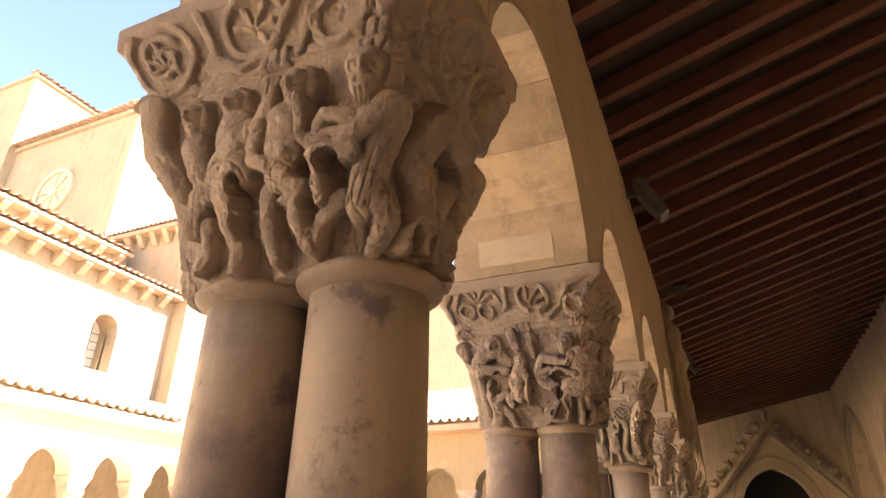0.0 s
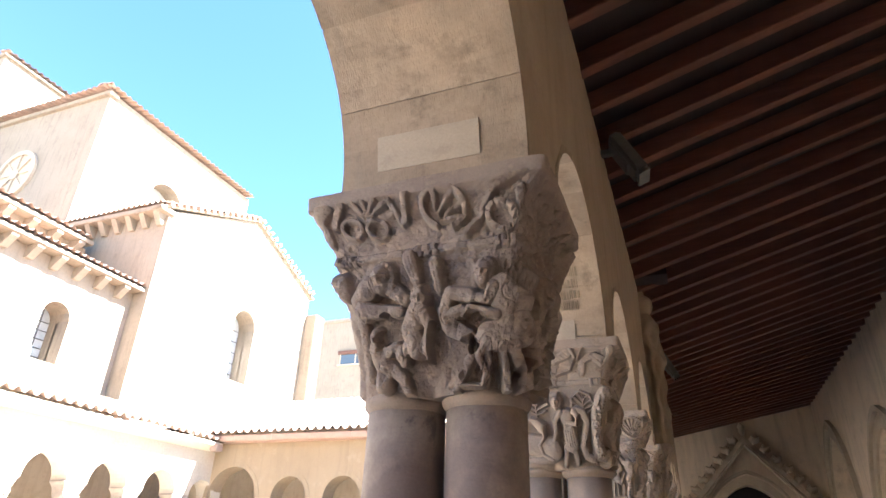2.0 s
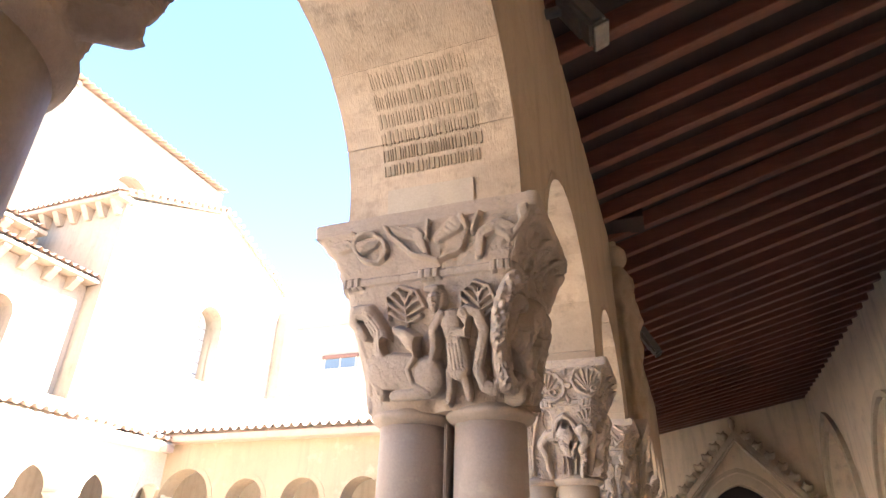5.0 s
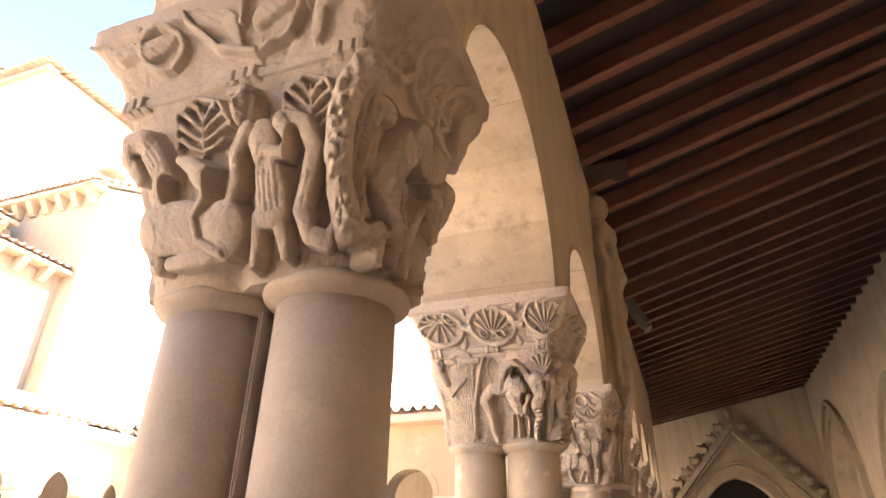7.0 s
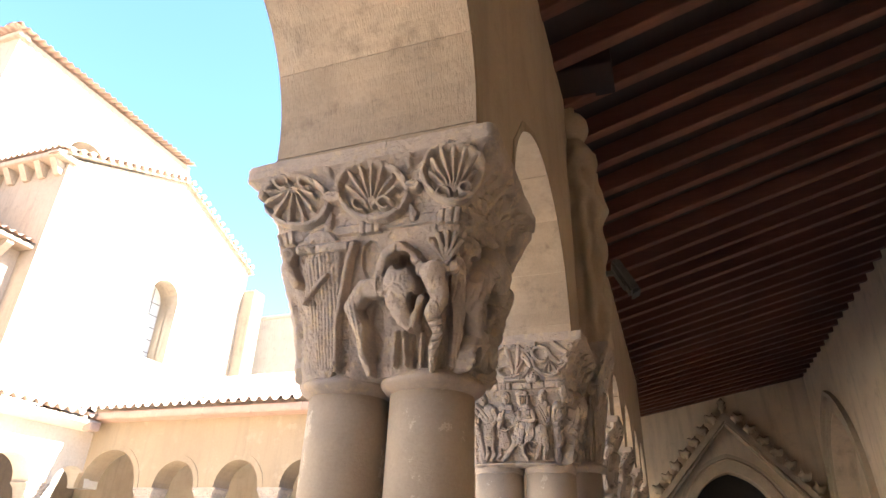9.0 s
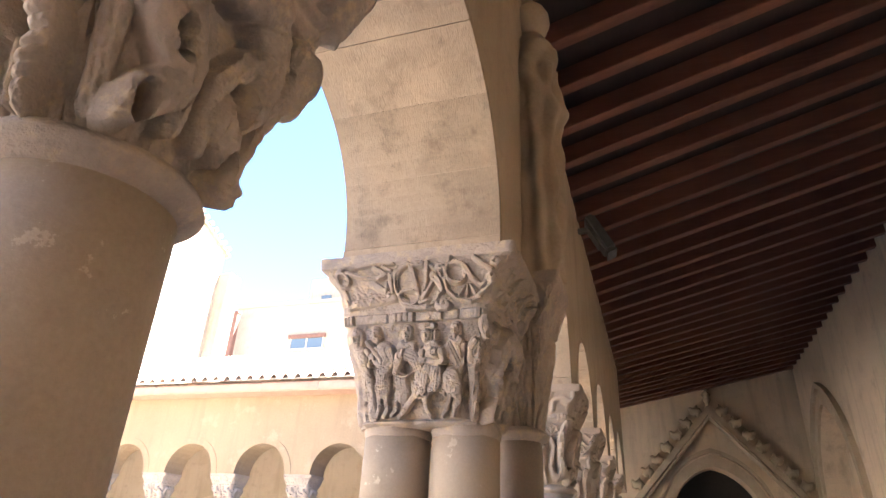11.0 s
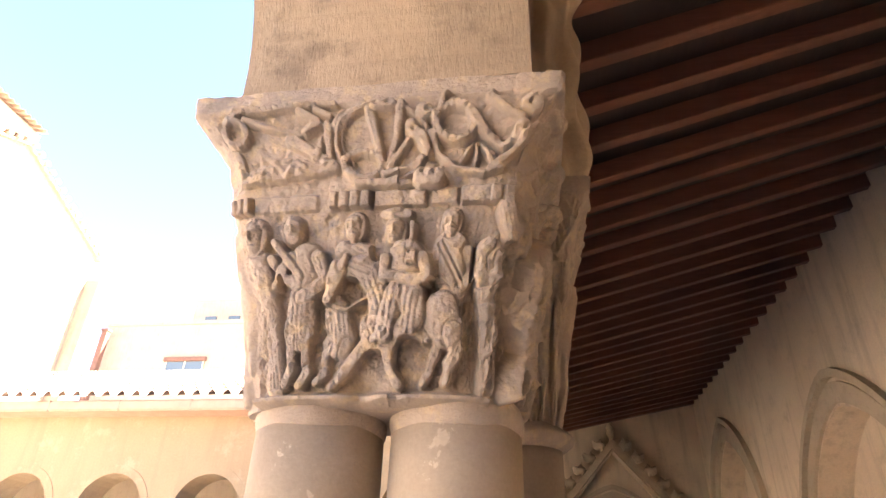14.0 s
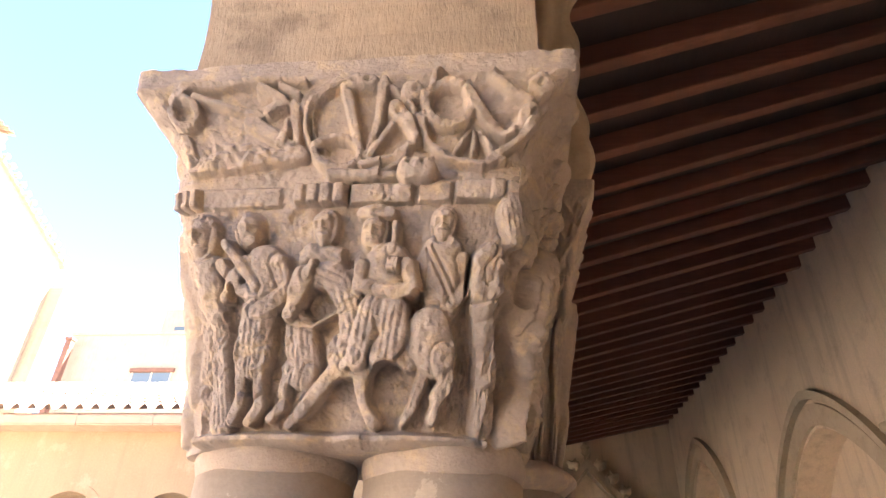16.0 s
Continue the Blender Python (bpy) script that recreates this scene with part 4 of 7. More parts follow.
def front_e(R):
    R.k, R.rim = 0.58, 0.003
    # blocks of the upper rim
    for u0, u1, h, n in ((-0.98, -0.80, 0.022, 3), (-0.80, -0.34, 0.007, 0), (-0.26, 0.03, 0.026, 4), (0.04, 0.39, 0.016, 0), (0.41, 0.60, 0.012, 0), (0.61, 0.86, 0.020, 0), (0.80, 0.98, 0.026, 2)):
        R.slab(u0, 0.575, u1, 0.635, 0.8 * h, 0.003)
        for k in range(1, n):
            R.groove(u0 + (u1 - u0) * k / n, 0.575, u0 + (u1 - u0) * k / n, 0.635, 0.003, 0.006)
    # two attendants on foot
    R.path([(-0.764, 0.418), (-0.726, 0.319)], 0.0241, 0.0219, 0.022)
    R.path([(-0.728, 0.308), (-0.681, 0.062)], 0.0197, 0.0241, 0.02, 0.6)
    R.pleats([(-0.687, 0.292), (-0.633, 0.063)], 0.0197, 5, 0.003, 0.004)
    R.path([(-0.652, 0.428), (-0.591, 0.386), (-0.638, 0.35)], 0.0093, 0.0079, 0.034)
    visage(R, -0.784, 0.502, 0.0241, 0.028, -0.15)
    R.path([(-0.401, 0.42), (-0.433, 0.312)], 0.0293, 0.0261, 0.028)
    R.path([(-0.45, 0.288), (-0.469, 0.213)], 0.0255, 0.0297, 0.028, 0.6)
    R.pleats([(-0.44, 0.293), (-0.456, 0.209)], 0.0255, 6, 0.003, 0.004)
    R.path([(-0.535, 0.211), (-0.534, 0.113)], 0.0107, 0.0086, 0.026)
    R.path([(-0.416, 0.209), (-0.411, 0.108)], 0.0105, 0.0085, 0.028)
    R.path([(-0.52, 0.109), (-0.577, 0.069)], 0.0093, 0.0087, 0.034)
    R.path([(-0.392, 0.099), (-0.456, 0.063)], 0.0092, 0.0085, 0.036)
    R.path([(-0.514, 0.431), (-0.594, 0.378), (-0.465, 0.349)], 0.0106, 0.0085, 0.036)
    R.path([(-0.614, 0.477), (-0.441, 0.372)], 0.0072, 0.007, 0.048)
    R.path([(-0.308, 0.428), (-0.263, 0.361), (-0.38, 0.321), (-0.446, 0.312)], 0.0117, 0.0085, 0.04)
    R.pleats([(-0.304, 0.427), (-0.259, 0.361)], 0.0104, 3, 0.003, 0.004)
    visage(R, -0.502, 0.512, 0.0204, 0.03, 0.1)
    # the groom behind the horse's neck
    R.path([(-0.12, 0.434), (0.028, 0.414)], 0.0244, 0.0255, 0.022)
    R.pleats([(-0.108, 0.45), (0.084, 0.368)], 0.0203, 4, 0.003, 0.004)
    R.path([(-0.203, 0.277), (-0.169, 0.186)], 0.0227, 0.0288, 0.024, 0.6)
    R.pleats([(-0.191, 0.279), (-0.156, 0.183)], 0.0234, 6, 0.003, 0.004)
    R.path([(-0.261, 0.181), (-0.274, 0.098)], 0.0097, 0.0076, 0.022)
    R.path([(-0.27, 0.096), (-0.34, 0.069)], 0.0076, 0.007, 0.026)
    R.path([(-0.108, 0.171), (-0.155, 0.093)], 0.0096, 0.0076, 0.024)
    R.path([(-0.148, 0.089), (-0.221, 0.054)], 0.0083, 0.0076, 0.03)
    visage(R, -0.075, 0.517, 0.0189, 0.03, -0.1, beard=True)
    # two more attendants behind the horse
    R.path([(0.579, 0.437), (0.63, 0.326)], 0.0306, 0.0249, 0.024)
    R.groove(0.499, 0.453, 0.663, 0.331, 0.0026, 0.006)
    R.groove(0.531, 0.46, 0.696, 0.339, 0.0026, 0.006)
    R.path([(0.709, 0.431), (0.754, 0.37), (0.678, 0.327)], 0.0104, 0.0085, 0.032)
    R.path([(0.473, 0.423), (0.47, 0.356), (0.565, 0.323)], 0.0091, 0.0079, 0.032)
    visage(R, 0.571, 0.518, 0.0182, 0.03, 0, beard=True)
    R.path([(0.852, 0.424), (0.872, 0.337)], 0.0262, 0.0238, 0.032)
    R.path([(0.89, 0.323), (0.954, 0.225), (1.022, 0.072)], 0.0219, 0.0243, 0.026, 0.6)
    R.pleats([(0.952, 0.201), (1.008, 0.073)], 0.0201, 4, 0.003, 0.003)
    R.path([(0.839, 0.455), (0.778, 0.421), (0.817, 0.351), (0.934, 0.366), (0.921, 0.419)], 0.0111, 0.0079, 0.046)
    R.path([(0.941, 0.559), (1.011, 0.504)], 0.0197, 0.0179, 0.026)
    R.pleats([(0.923, 0.576), (1.006, 0.491)], 0.0171, 5, 0.003, 0.003)
    # the horse
    R.path([(0.097, 0.212), (0.328, 0.221), (0.526, 0.236)], 0.0296, 0.0329, 0.034)
    R.path([(0.552, 0.258), (0.604, 0.217)], 0.0329, 0.0303, 0.046)
    R.path([(0.142, 0.242), (0.098, 0.332), (-0.015, 0.393), (-0.144, 0.392)], 0.0228, 0.015, 0.036)
    R.pleats([(0.123, 0.284), (0.04, 0.374), (-0.124, 0.406)], 0.0134, 3, 0.003, 0.005)
    R.path([(-0.171, 0.39), (-0.208, 0.344), (-0.252, 0.304)], 0.0157, 0.0097, 0.05)
    R.path([(-0.115, 0.424), (-0.142, 0.397)], 0.0054, 0.0061, 0.056)
    R.path([(-0.252, 0.292), (-0.118, 0.275), (0.03, 0.31), (0.139, 0.33)], 0.0035, 0.0033, 0.034)
    R.path([(0.073, 0.192), (-0.043, 0.139), (-0.152, 0.08)], 0.0135, 0.0083, 0.034)
    R.path([(0.173, 0.175), (0.214, 0.11), (0.269, 0.06)], 0.0127, 0.01, 0.036)
    R.path([(0.644, 0.203), (0.682, 0.147), (0.621, 0.113), (0.606, 0.069)], 0.0165, 0.008, 0.044)
    R.path([(0.535, 0.167), (0.487, 0.099), (0.434, 0.06)], 0.0092, 0.0066, 0.026)
    # crowned rider in a long robe
    R.path([(0.29, 0.414), (0.296, 0.317)], 0.0303, 0.0279, 0.046)
    R.path([(0.243, 0.305), (0.205, 0.257), (0.169, 0.204)], 0.0227, 0.0161, 0.056)
    R.path([(0.352, 0.304), (0.371, 0.25), (0.306, 0.204)], 0.0225, 0.0173, 0.058)
    R.pleats([(0.226, 0.337), (0.183, 0.212)], 0.0199, 4, 0.003, 0.005)
    R.pleats([(0.353, 0.319), (0.323, 0.205)], 0.0185, 4, 0.003, 0.005)
    R.path([(0.158, 0.207), (0.097, 0.187)], 0.008, 0.0061, 0.052)
    R.path([(0.163, 0.412), (0.147, 0.364), (0.267, 0.363)], 0.01, 0.0073, 0.064)
    R.path([(0.415, 0.412), (0.454, 0.355), (0.344, 0.35), (0.264, 0.356)], 0.0105, 0.0073, 0.066)
    R.path([(0.312, 0.401), (0.318, 0.427)], 0.0026, 0.002, 0.082)
    R.path([(0.329, 0.401), (0.335, 0.427)], 0.0026, 0.002, 0.082)
    R.path([(0.345, 0.4), (0.351, 0.427)], 0.0026, 0.002, 0.082)
    R.path([(0.362, 0.4), (0.368, 0.426)], 0.0026, 0.002, 0.082)
    R.path([(0.317, 0.517), (0.318, 0.448)], 0.0059, 0.0046, 0.04)
    visage(R, 0.203, 0.498, 0.0205, 0.038, -0.05)
    R.path([(0.137, 0.546), (0.208, 0.556), (0.282, 0.547)], 0.0093, 0.0092, 0.036, 0.6)
    R.groove(0.122, 0.53, 0.318, 0.53, 0.002, 0.003)
    # hollows between the figures
    R.cut(0.338, 0.134, 0.0279, 0.030475, 0.016, 0.95)
    R.cut(0.556, 0.1, 0.0099, 0.01288, 0.016, 0.95)
    R.cut(-0.117, 0.326, 0.0123, 0.014145, 0.018, 0.95)
    R.cut(-0.591, 0.335, 0.0064, 0.023, 0.016, 0.9)
    R.cut(0.741, 0.406, 0.0039, 0.03151, 0.014, 0.7)
    R.cut(0.77, 0.206, 0.004, 0.04554, 0.012, 0.7)
    R.cut(0.48, 0.333, 0.0053, 0.01058, 0.012, 0.8)
    R.cut(-0.331, 0.144, 0.0063, 0.028865, 0.01, 0.8)
    R.cut(0.069, 0.109, 0.0176, 0.023345, 0.01, 0.9)
    R.cut(0.076, 0.449, 0.0093, 0.019895, 0.008, 0.5)
    R.scatter([(0.98, 0.5), (0.96, 0.1)], 0.09, 70, 0.008, 0.0022, 15)
    R.scatter([(0.0, 0.24), (0.2, 0.20), (0.5, 0.2)], 0.08, 90, 0.005, 0.0016, 7)
    R.scatter([(-0.64, 0.28), (-0.62, 0.20)], 0.08, 50, 0.004, 0.0014, 3)
    R.scatter([(0.74, 0.30), (0.78, 0.08)], 0.08, 60, 0.006, 0.0014, 11)
    R.slab(-1.1, 0.0, 1.1, 0.04, 0.022, 0.006)
    # interlaced dragons in rings on the impost
    R.k, R.rim = 1.0, 0.003
    R.path([(-0.761, 0.846), (-0.753, 0.862), (-0.76, 0.876), (-0.78, 0.884), (-0.809, 0.885), (-0.842, 0.878), (-0.873, 0.866), (-0.897, 0.851), (-0.908, 0.835), (-0.903, 0.822), (-0.878, 0.812), (-0.846, 0.81), (-0.814, 0.817), (-0.783, 0.83), (-0.761, 0.846)], 0.0067, 0.0067, 0.016)
    R.cut(-0.827, 0.849, 0.012, 0.01472, 0.014, 1)
    R.path([(-0.863, 0.882), (-0.737, 0.922), (-0.61, 0.916), (-0.387, 0.919), (-0.194, 0.919)], 0.0067, 0.0054, 0.014)
    R.path([(-0.729, 0.887), (-0.601, 0.857), (-0.43, 0.833)], 0.0073, 0.005, 0.014)
    R.path([(-0.394, 0.89), (-0.305, 0.862), (-0.399, 0.836)], 0.0105, 0.0064, 0.018)
    R.path([(-0.301, 0.899), (-0.232, 0.88)], 0.0069, 0.0062, 0.016)
    R.path([(-0.033, 0.914), (-0.169, 0.877), (-0.289, 0.813), (-0.356, 0.742)], 0.006, 0.0065, 0.015)
    R.path([(-0.256, 0.857), (-0.259, 0.759)], 0.007, 0.0071, 0.014)
    R.path([(-0.835, 0.694), (-0.599, 0.701), (-0.393, 0.713), (-0.243, 0.723)], 0.0168, 0.0128, 0.012, 0.6)
    R.path([(-0.885, 0.778), (-0.871, 0.714)], 0.0123, 0.0138, 0.01, 0.6)
    R.path([(-0.496, 0.817), (-0.309, 0.75)], 0.0131, 0.01, 0.009, 0.6)
    R.path([(0.37, 0.785), (0.353, 0.816), (0.318, 0.843), (0.272, 0.867), (0.219, 0.887), (0.16, 0.901), (0.098, 0.91), (0.036, 0.911), (-0.024, 0.906), (-0.081, 0.894), (-0.131, 0.877), (-0.172, 0.855), (-0.202, 0.829), (-0.213, 0.799), (-0.205, 0.768), (-0.18, 0.738), (-0.138, 0.712), (-0.079, 0.689), (-0.009, 0.67), (0.065, 0.659), (0.138, 0.658), (0.207, 0.665), (0.269, 0.681), (0.32, 0.704), (0.354, 0.727), (0.371, 0.755), (0.37, 0.785)], 0.0048, 0.0048, 0.016)
    R.path([(0.176, 0.887), (0.145, 0.894), (0.112, 0.899), (0.078, 0.902), (0.044, 0.903), (0.011, 0.902), (-0.021, 0.898), (-0.052, 0.893), (-0.08, 0.885), (-0.107, 0.875), (-0.13, 0.864), (-0.149, 0.852), (-0.165, 0.838), (-0.175, 0.824), (-0.178, 0.808), (-0.175, 0.792), (-0.166, 0.776), (-0.151, 0.761), (-0.131, 0.747), (-0.105, 0.734), (-0.075, 0.723), (-0.042, 0.713), (-0.005, 0.706)], 0.002, 0.0021, 0.01)
    R.path([(0.093, 0.716), (0.081, 0.732), (0.052, 0.746), (0.009, 0.756), (-0.039, 0.76), (-0.088, 0.758), (-0.129, 0.75), (-0.156, 0.737), (-0.166, 0.721), (-0.156, 0.705), (-0.125, 0.689), (-0.079, 0.677), (-0.028, 0.672), (0.021, 0.675), (0.061, 0.685), (0.085, 0.701), (0.093, 0.716)], 0.0063, 0.0063, 0.018)
    R.cut(-0.034, 0.72, 0.0196, 0.01127, 0.01, 1)
    R.path([(0.096, 0.698), (0.037, 0.81), (0.003, 0.891)], 0.0063, 0.0087, 0.017)
    R.path([(0.128, 0.704), (0.17, 0.808), (0.175, 0.901)], 0.0062, 0.0079, 0.017)
    R.path([(0.139, 0.7), (0.241, 0.793), (0.268, 0.814)], 0.0056, 0.0061, 0.016)
    R.pleats([(0.066, 0.753), (0.019, 0.872)], 0.0055, 2, 0.003, 0.004)
    R.pleats([(0.164, 0.751), (0.177, 0.868)], 0.0055, 2, 0.003, 0.004)
    R.path([(0.045, 0.902), (0.117, 0.9)], 0.0113, 0.0099, 0.02)
    R.path([(0.104, 0.678), (0.263, 0.7), (0.364, 0.735)], 0.0069, 0.0061, 0.016)
    R.path([(-0.067, 0.653), (0.131, 0.646), (0.325, 0.65)], 0.0062, 0.0054, 0.014)
    R.path([(0.253, 0.829), (0.319, 0.795), (0.381, 0.745)], 0.0122, 0.0075, 0.021)
    R.path([(0.306, 0.875), (0.389, 0.862)], 0.0119, 0.0079, 0.021)
    R.path([(0.353, 0.655), (0.457, 0.652)], 0.0149, 0.0135, 0.02)
    R.path([(0.617, 0.836), (0.597, 0.854), (0.566, 0.871), (0.53, 0.883), (0.492, 0.891), (0.455, 0.891), (0.424, 0.886), (0.401, 0.875), (0.39, 0.859), (0.393, 0.841), (0.409, 0.823), (0.435, 0.805), (0.47, 0.791), (0.511, 0.783), (0.551, 0.783), (0.586, 0.789), (0.612, 0.801), (0.624, 0.818), (0.617, 0.836)], 0.0073, 0.0073, 0.018)
    R.cut(0.5, 0.844, 0.0187, 0.01541, 0.008, 1)
    R.path([(0.384, 0.812), (0.432, 0.744), (0.569, 0.687), (0.738, 0.666), (0.857, 0.688)], 0.0054, 0.0054, 0.016)
    R.path([(0.397, 0.878), (0.404, 0.928), (0.511, 0.946), (0.644, 0.932), (0.8, 0.937)], 0.0053, 0.0051, 0.015)
    R.path([(0.645, 0.771), (0.596, 0.711)], 0.0034, 0.0054, 0.014)
    R.path([(0.666, 0.77), (0.69, 0.71)], 0.0034, 0.0054, 0.014)
    R.path([(0.693, 0.77), (0.788, 0.709)], 0.0034, 0.0054, 0.014)
    R.path([(0.583, 0.869), (0.695, 0.811), (0.823, 0.76), (0.906, 0.774)], 0.0073, 0.0068, 0.017)
    R.path([(0.921, 0.803), (0.969, 0.783)], 0.0149, 0.0116, 0.021)
    R.path([(0.888, 0.883), (0.943, 0.869)], 0.0125, 0.0099, 0.018)
    R.path([(0.787, 0.679), (0.92, 0.745), (0.999, 0.829)], 0.0081, 0.0061, 0.015)
    R.path([(0.646, 0.915), (0.777, 0.871), (0.902, 0.843)], 0.0058, 0.0054, 0.013)
    R.dot(0.037, 0.903, 0.0042, -0.006)
    R.dot(0.104, 0.901, 0.0042, -0.006)
    R.dot(0.273, 0.816, 0.0042, -0.006)
    R.dot(0.338, 0.87, 0.0042, -0.006)
    R.dot(0.362, 0.664, 0.0042, -0.006)
    R.dot(0.439, 0.659, 0.0042, -0.006)
    R.dot(0.94, 0.802, 0.0042, -0.006)
    R.dot(0.906, 0.876, 0.0042, -0.006)
    R.dot(-0.37, 0.862, 0.0042, -0.006)
    R.groove(-0.689, 0.941, -0.703, 0.916, 0.0011, 0.0022)
    R.groove(0.393, 0.968, 0.405, 0.935, 0.001, 0.0022)
    R.groove(0.067, 0.721, 0.112, 0.72, 0.0011, 0.0022)
    R.groove(0.587, 0.842, 0.638, 0.841, 0.0011, 0.0022)
    R.groove(-0.658, 0.939, -0.672, 0.915, 0.0011, 0.0022)
    R.groove(0.417, 0.967, 0.43, 0.934, 0.001, 0.0022)
    R.groove(0.062, 0.71, 0.105, 0.702, 0.0011, 0.0022)
    R.groove(0.592, 0.828, 0.647, 0.818, 0.0011, 0.0022)
    R.groove(-0.626, 0.937, -0.64, 0.914, 0.0011, 0.0022)
    R.groove(0.442, 0.966, 0.454, 0.932, 0.001, 0.0022)
    R.groove(0.042, 0.701, 0.08, 0.684, 0.0011, 0.0022)
    R.groove(0.583, 0.816, 0.63, 0.796, 0.0011, 0.0022)
    R.groove(-0.595, 0.936, -0.609, 0.913, 0.0011, 0.0022)
    R.groove(0.467, 0.965, 0.479, 0.931, 0.001, 0.0022)
    R.groove(0.013, 0.693, 0.039, 0.671, 0.0011, 0.0022)
    R.groove(0.561, 0.807, 0.595, 0.78, 0.0011, 0.0022)
    R.groove(-0.563, 0.934, -0.577, 0.912, 0.0011, 0.0022)
    R.groove(0.491, 0.964, 0.503, 0.93, 0.001, 0.0022)
    R.groove(-0.024, 0.69, -0.014, 0.666, 0.0011, 0.0022)
    R.groove(0.531, 0.803, 0.548, 0.774, 0.0011, 0.0022)
    R.groove(-0.532, 0.932, -0.545, 0.912, 0.0011, 0.0022)
    R.groove(0.516, 0.963, 0.528, 0.93, 0.001, 0.0022)
    R.groove(-0.064, 0.692, -0.07, 0.669, 0.0011, 0.0022)
    R.groove(0.499, 0.805, 0.495, 0.777, 0.0011, 0.0022)
    R.groove(-0.501, 0.93, -0.513, 0.911, 0.0011, 0.0022)
    R.groove(0.541, 0.962, 0.553, 0.929, 0.001, 0.0022)
    R.groove(-0.102, 0.699, -0.123, 0.68, 0.0011, 0.0022)
    R.groove(0.467, 0.813, 0.444, 0.79, 0.0011, 0.0022)
    R.groove(-0.471, 0.929, -0.482, 0.91, 0.0011, 0.0022)
    R.groove(0.565, 0.96, 0.578, 0.929, 0.001, 0.0022)
    R.groove(-0.129, 0.708, -0.167, 0.697, 0.0011, 0.0022)
    R.groove(0.44, 0.824, 0.402, 0.81, 0.0011, 0.0022)
    R.groove(-0.441, 0.928, -0.45, 0.909, 0.0011, 0.0022)
    R.groove(0.59, 0.959, 0.603, 0.928, 0.001, 0.0022)
    R.groove(-0.145, 0.719, -0.189, 0.715, 0.0011, 0.0022)
    R.groove(0.42, 0.838, 0.373, 0.834, 0.0011, 0.0022)
    R.groove(-0.411, 0.928, -0.418, 0.908, 0.0011, 0.0022)
    R.groove(0.614, 0.958, 0.629, 0.927, 0.001, 0.0022)
    R.groove(-0.146, 0.73, -0.19, 0.734, 0.0011, 0.0022)
    R.groove(0.412, 0.852, 0.36, 0.858, 0.0011, 0.0022)
    R.groove(-0.382, 0.927, -0.386, 0.907, 0.0011, 0.0022)
    R.groove(0.638, 0.957, 0.654, 0.927, 0.001, 0.0022)
    R.groove(-0.133, 0.74, -0.172, 0.751, 0.0011, 0.0022)
    R.groove(0.415, 0.865, 0.366, 0.88, 0.0011, 0.0022)
    R.groove(-0.352, 0.926, -0.355, 0.906, 0.0011, 0.0022)
    R.groove(0.662, 0.956, 0.679, 0.926, 0.001, 0.0022)
    R.groove(-0.108, 0.748, -0.136, 0.765, 0.0011, 0.0022)
    R.groove(0.429, 0.876, 0.388, 0.898, 0.0011, 0.0022)
    R.groove(-0.322, 0.925, -0.323, 0.906, 0.0011, 0.0022)
    R.groove(0.687, 0.955, 0.704, 0.926, 0.001, 0.0022)
    R.groove(-0.074, 0.753, -0.089, 0.773, 0.0011, 0.0022)
    R.groove(0.452, 0.882, 0.424, 0.908, 0.0011, 0.0022)
    R.groove(-0.292, 0.924, -0.291, 0.905, 0.0011, 0.0022)
    R.groove(0.711, 0.954, 0.73, 0.925, 0.001, 0.0022)
    R.groove(-0.036, 0.754, -0.035, 0.774, 0.0011, 0.0022)
    R.groove(0.481, 0.883, 0.468, 0.91, 0.0011, 0.0022)
    R.groove(-0.262, 0.923, -0.259, 0.904, 0.0011, 0.0022)
    R.groove(0.735, 0.953, 0.755, 0.925, 0.001, 0.0022)
    R.groove(0.001, 0.75, 0.018, 0.768, 0.0011, 0.0022)
    R.groove(0.512, 0.879, 0.517, 0.903, 0.0011, 0.0022)
    R.groove(-0.231, 0.922, -0.228, 0.903, 0.0011, 0.0022)
    R.groove(0.759, 0.952, 0.781, 0.924, 0.001, 0.0022)
    R.groove(0.033, 0.743, 0.063, 0.757, 0.0011, 0.0022)
    R.groove(0.542, 0.87, 0.564, 0.888, 0.0011, 0.0022)
    R.groove(-0.201, 0.921, -0.196, 0.902, 0.0011, 0.0022)
    R.groove(0.783, 0.951, 0.806, 0.923, 0.001, 0.0022)
    R.groove(0.057, 0.734, 0.096, 0.741, 0.0011, 0.0022)
    R.groove(0.568, 0.858, 0.605, 0.868, 0.0011, 0.0022)
    R.scatter([(-0.92, 0.71), (-0.6, 0.72), (-0.36, 0.71)], 0.09, 140, 0.006, 0.0022, 12)
    R.scatter([(0.30, 0.70), (0.56, 0.70)], 0.04, 50, 0.005, 0.0018, 13)


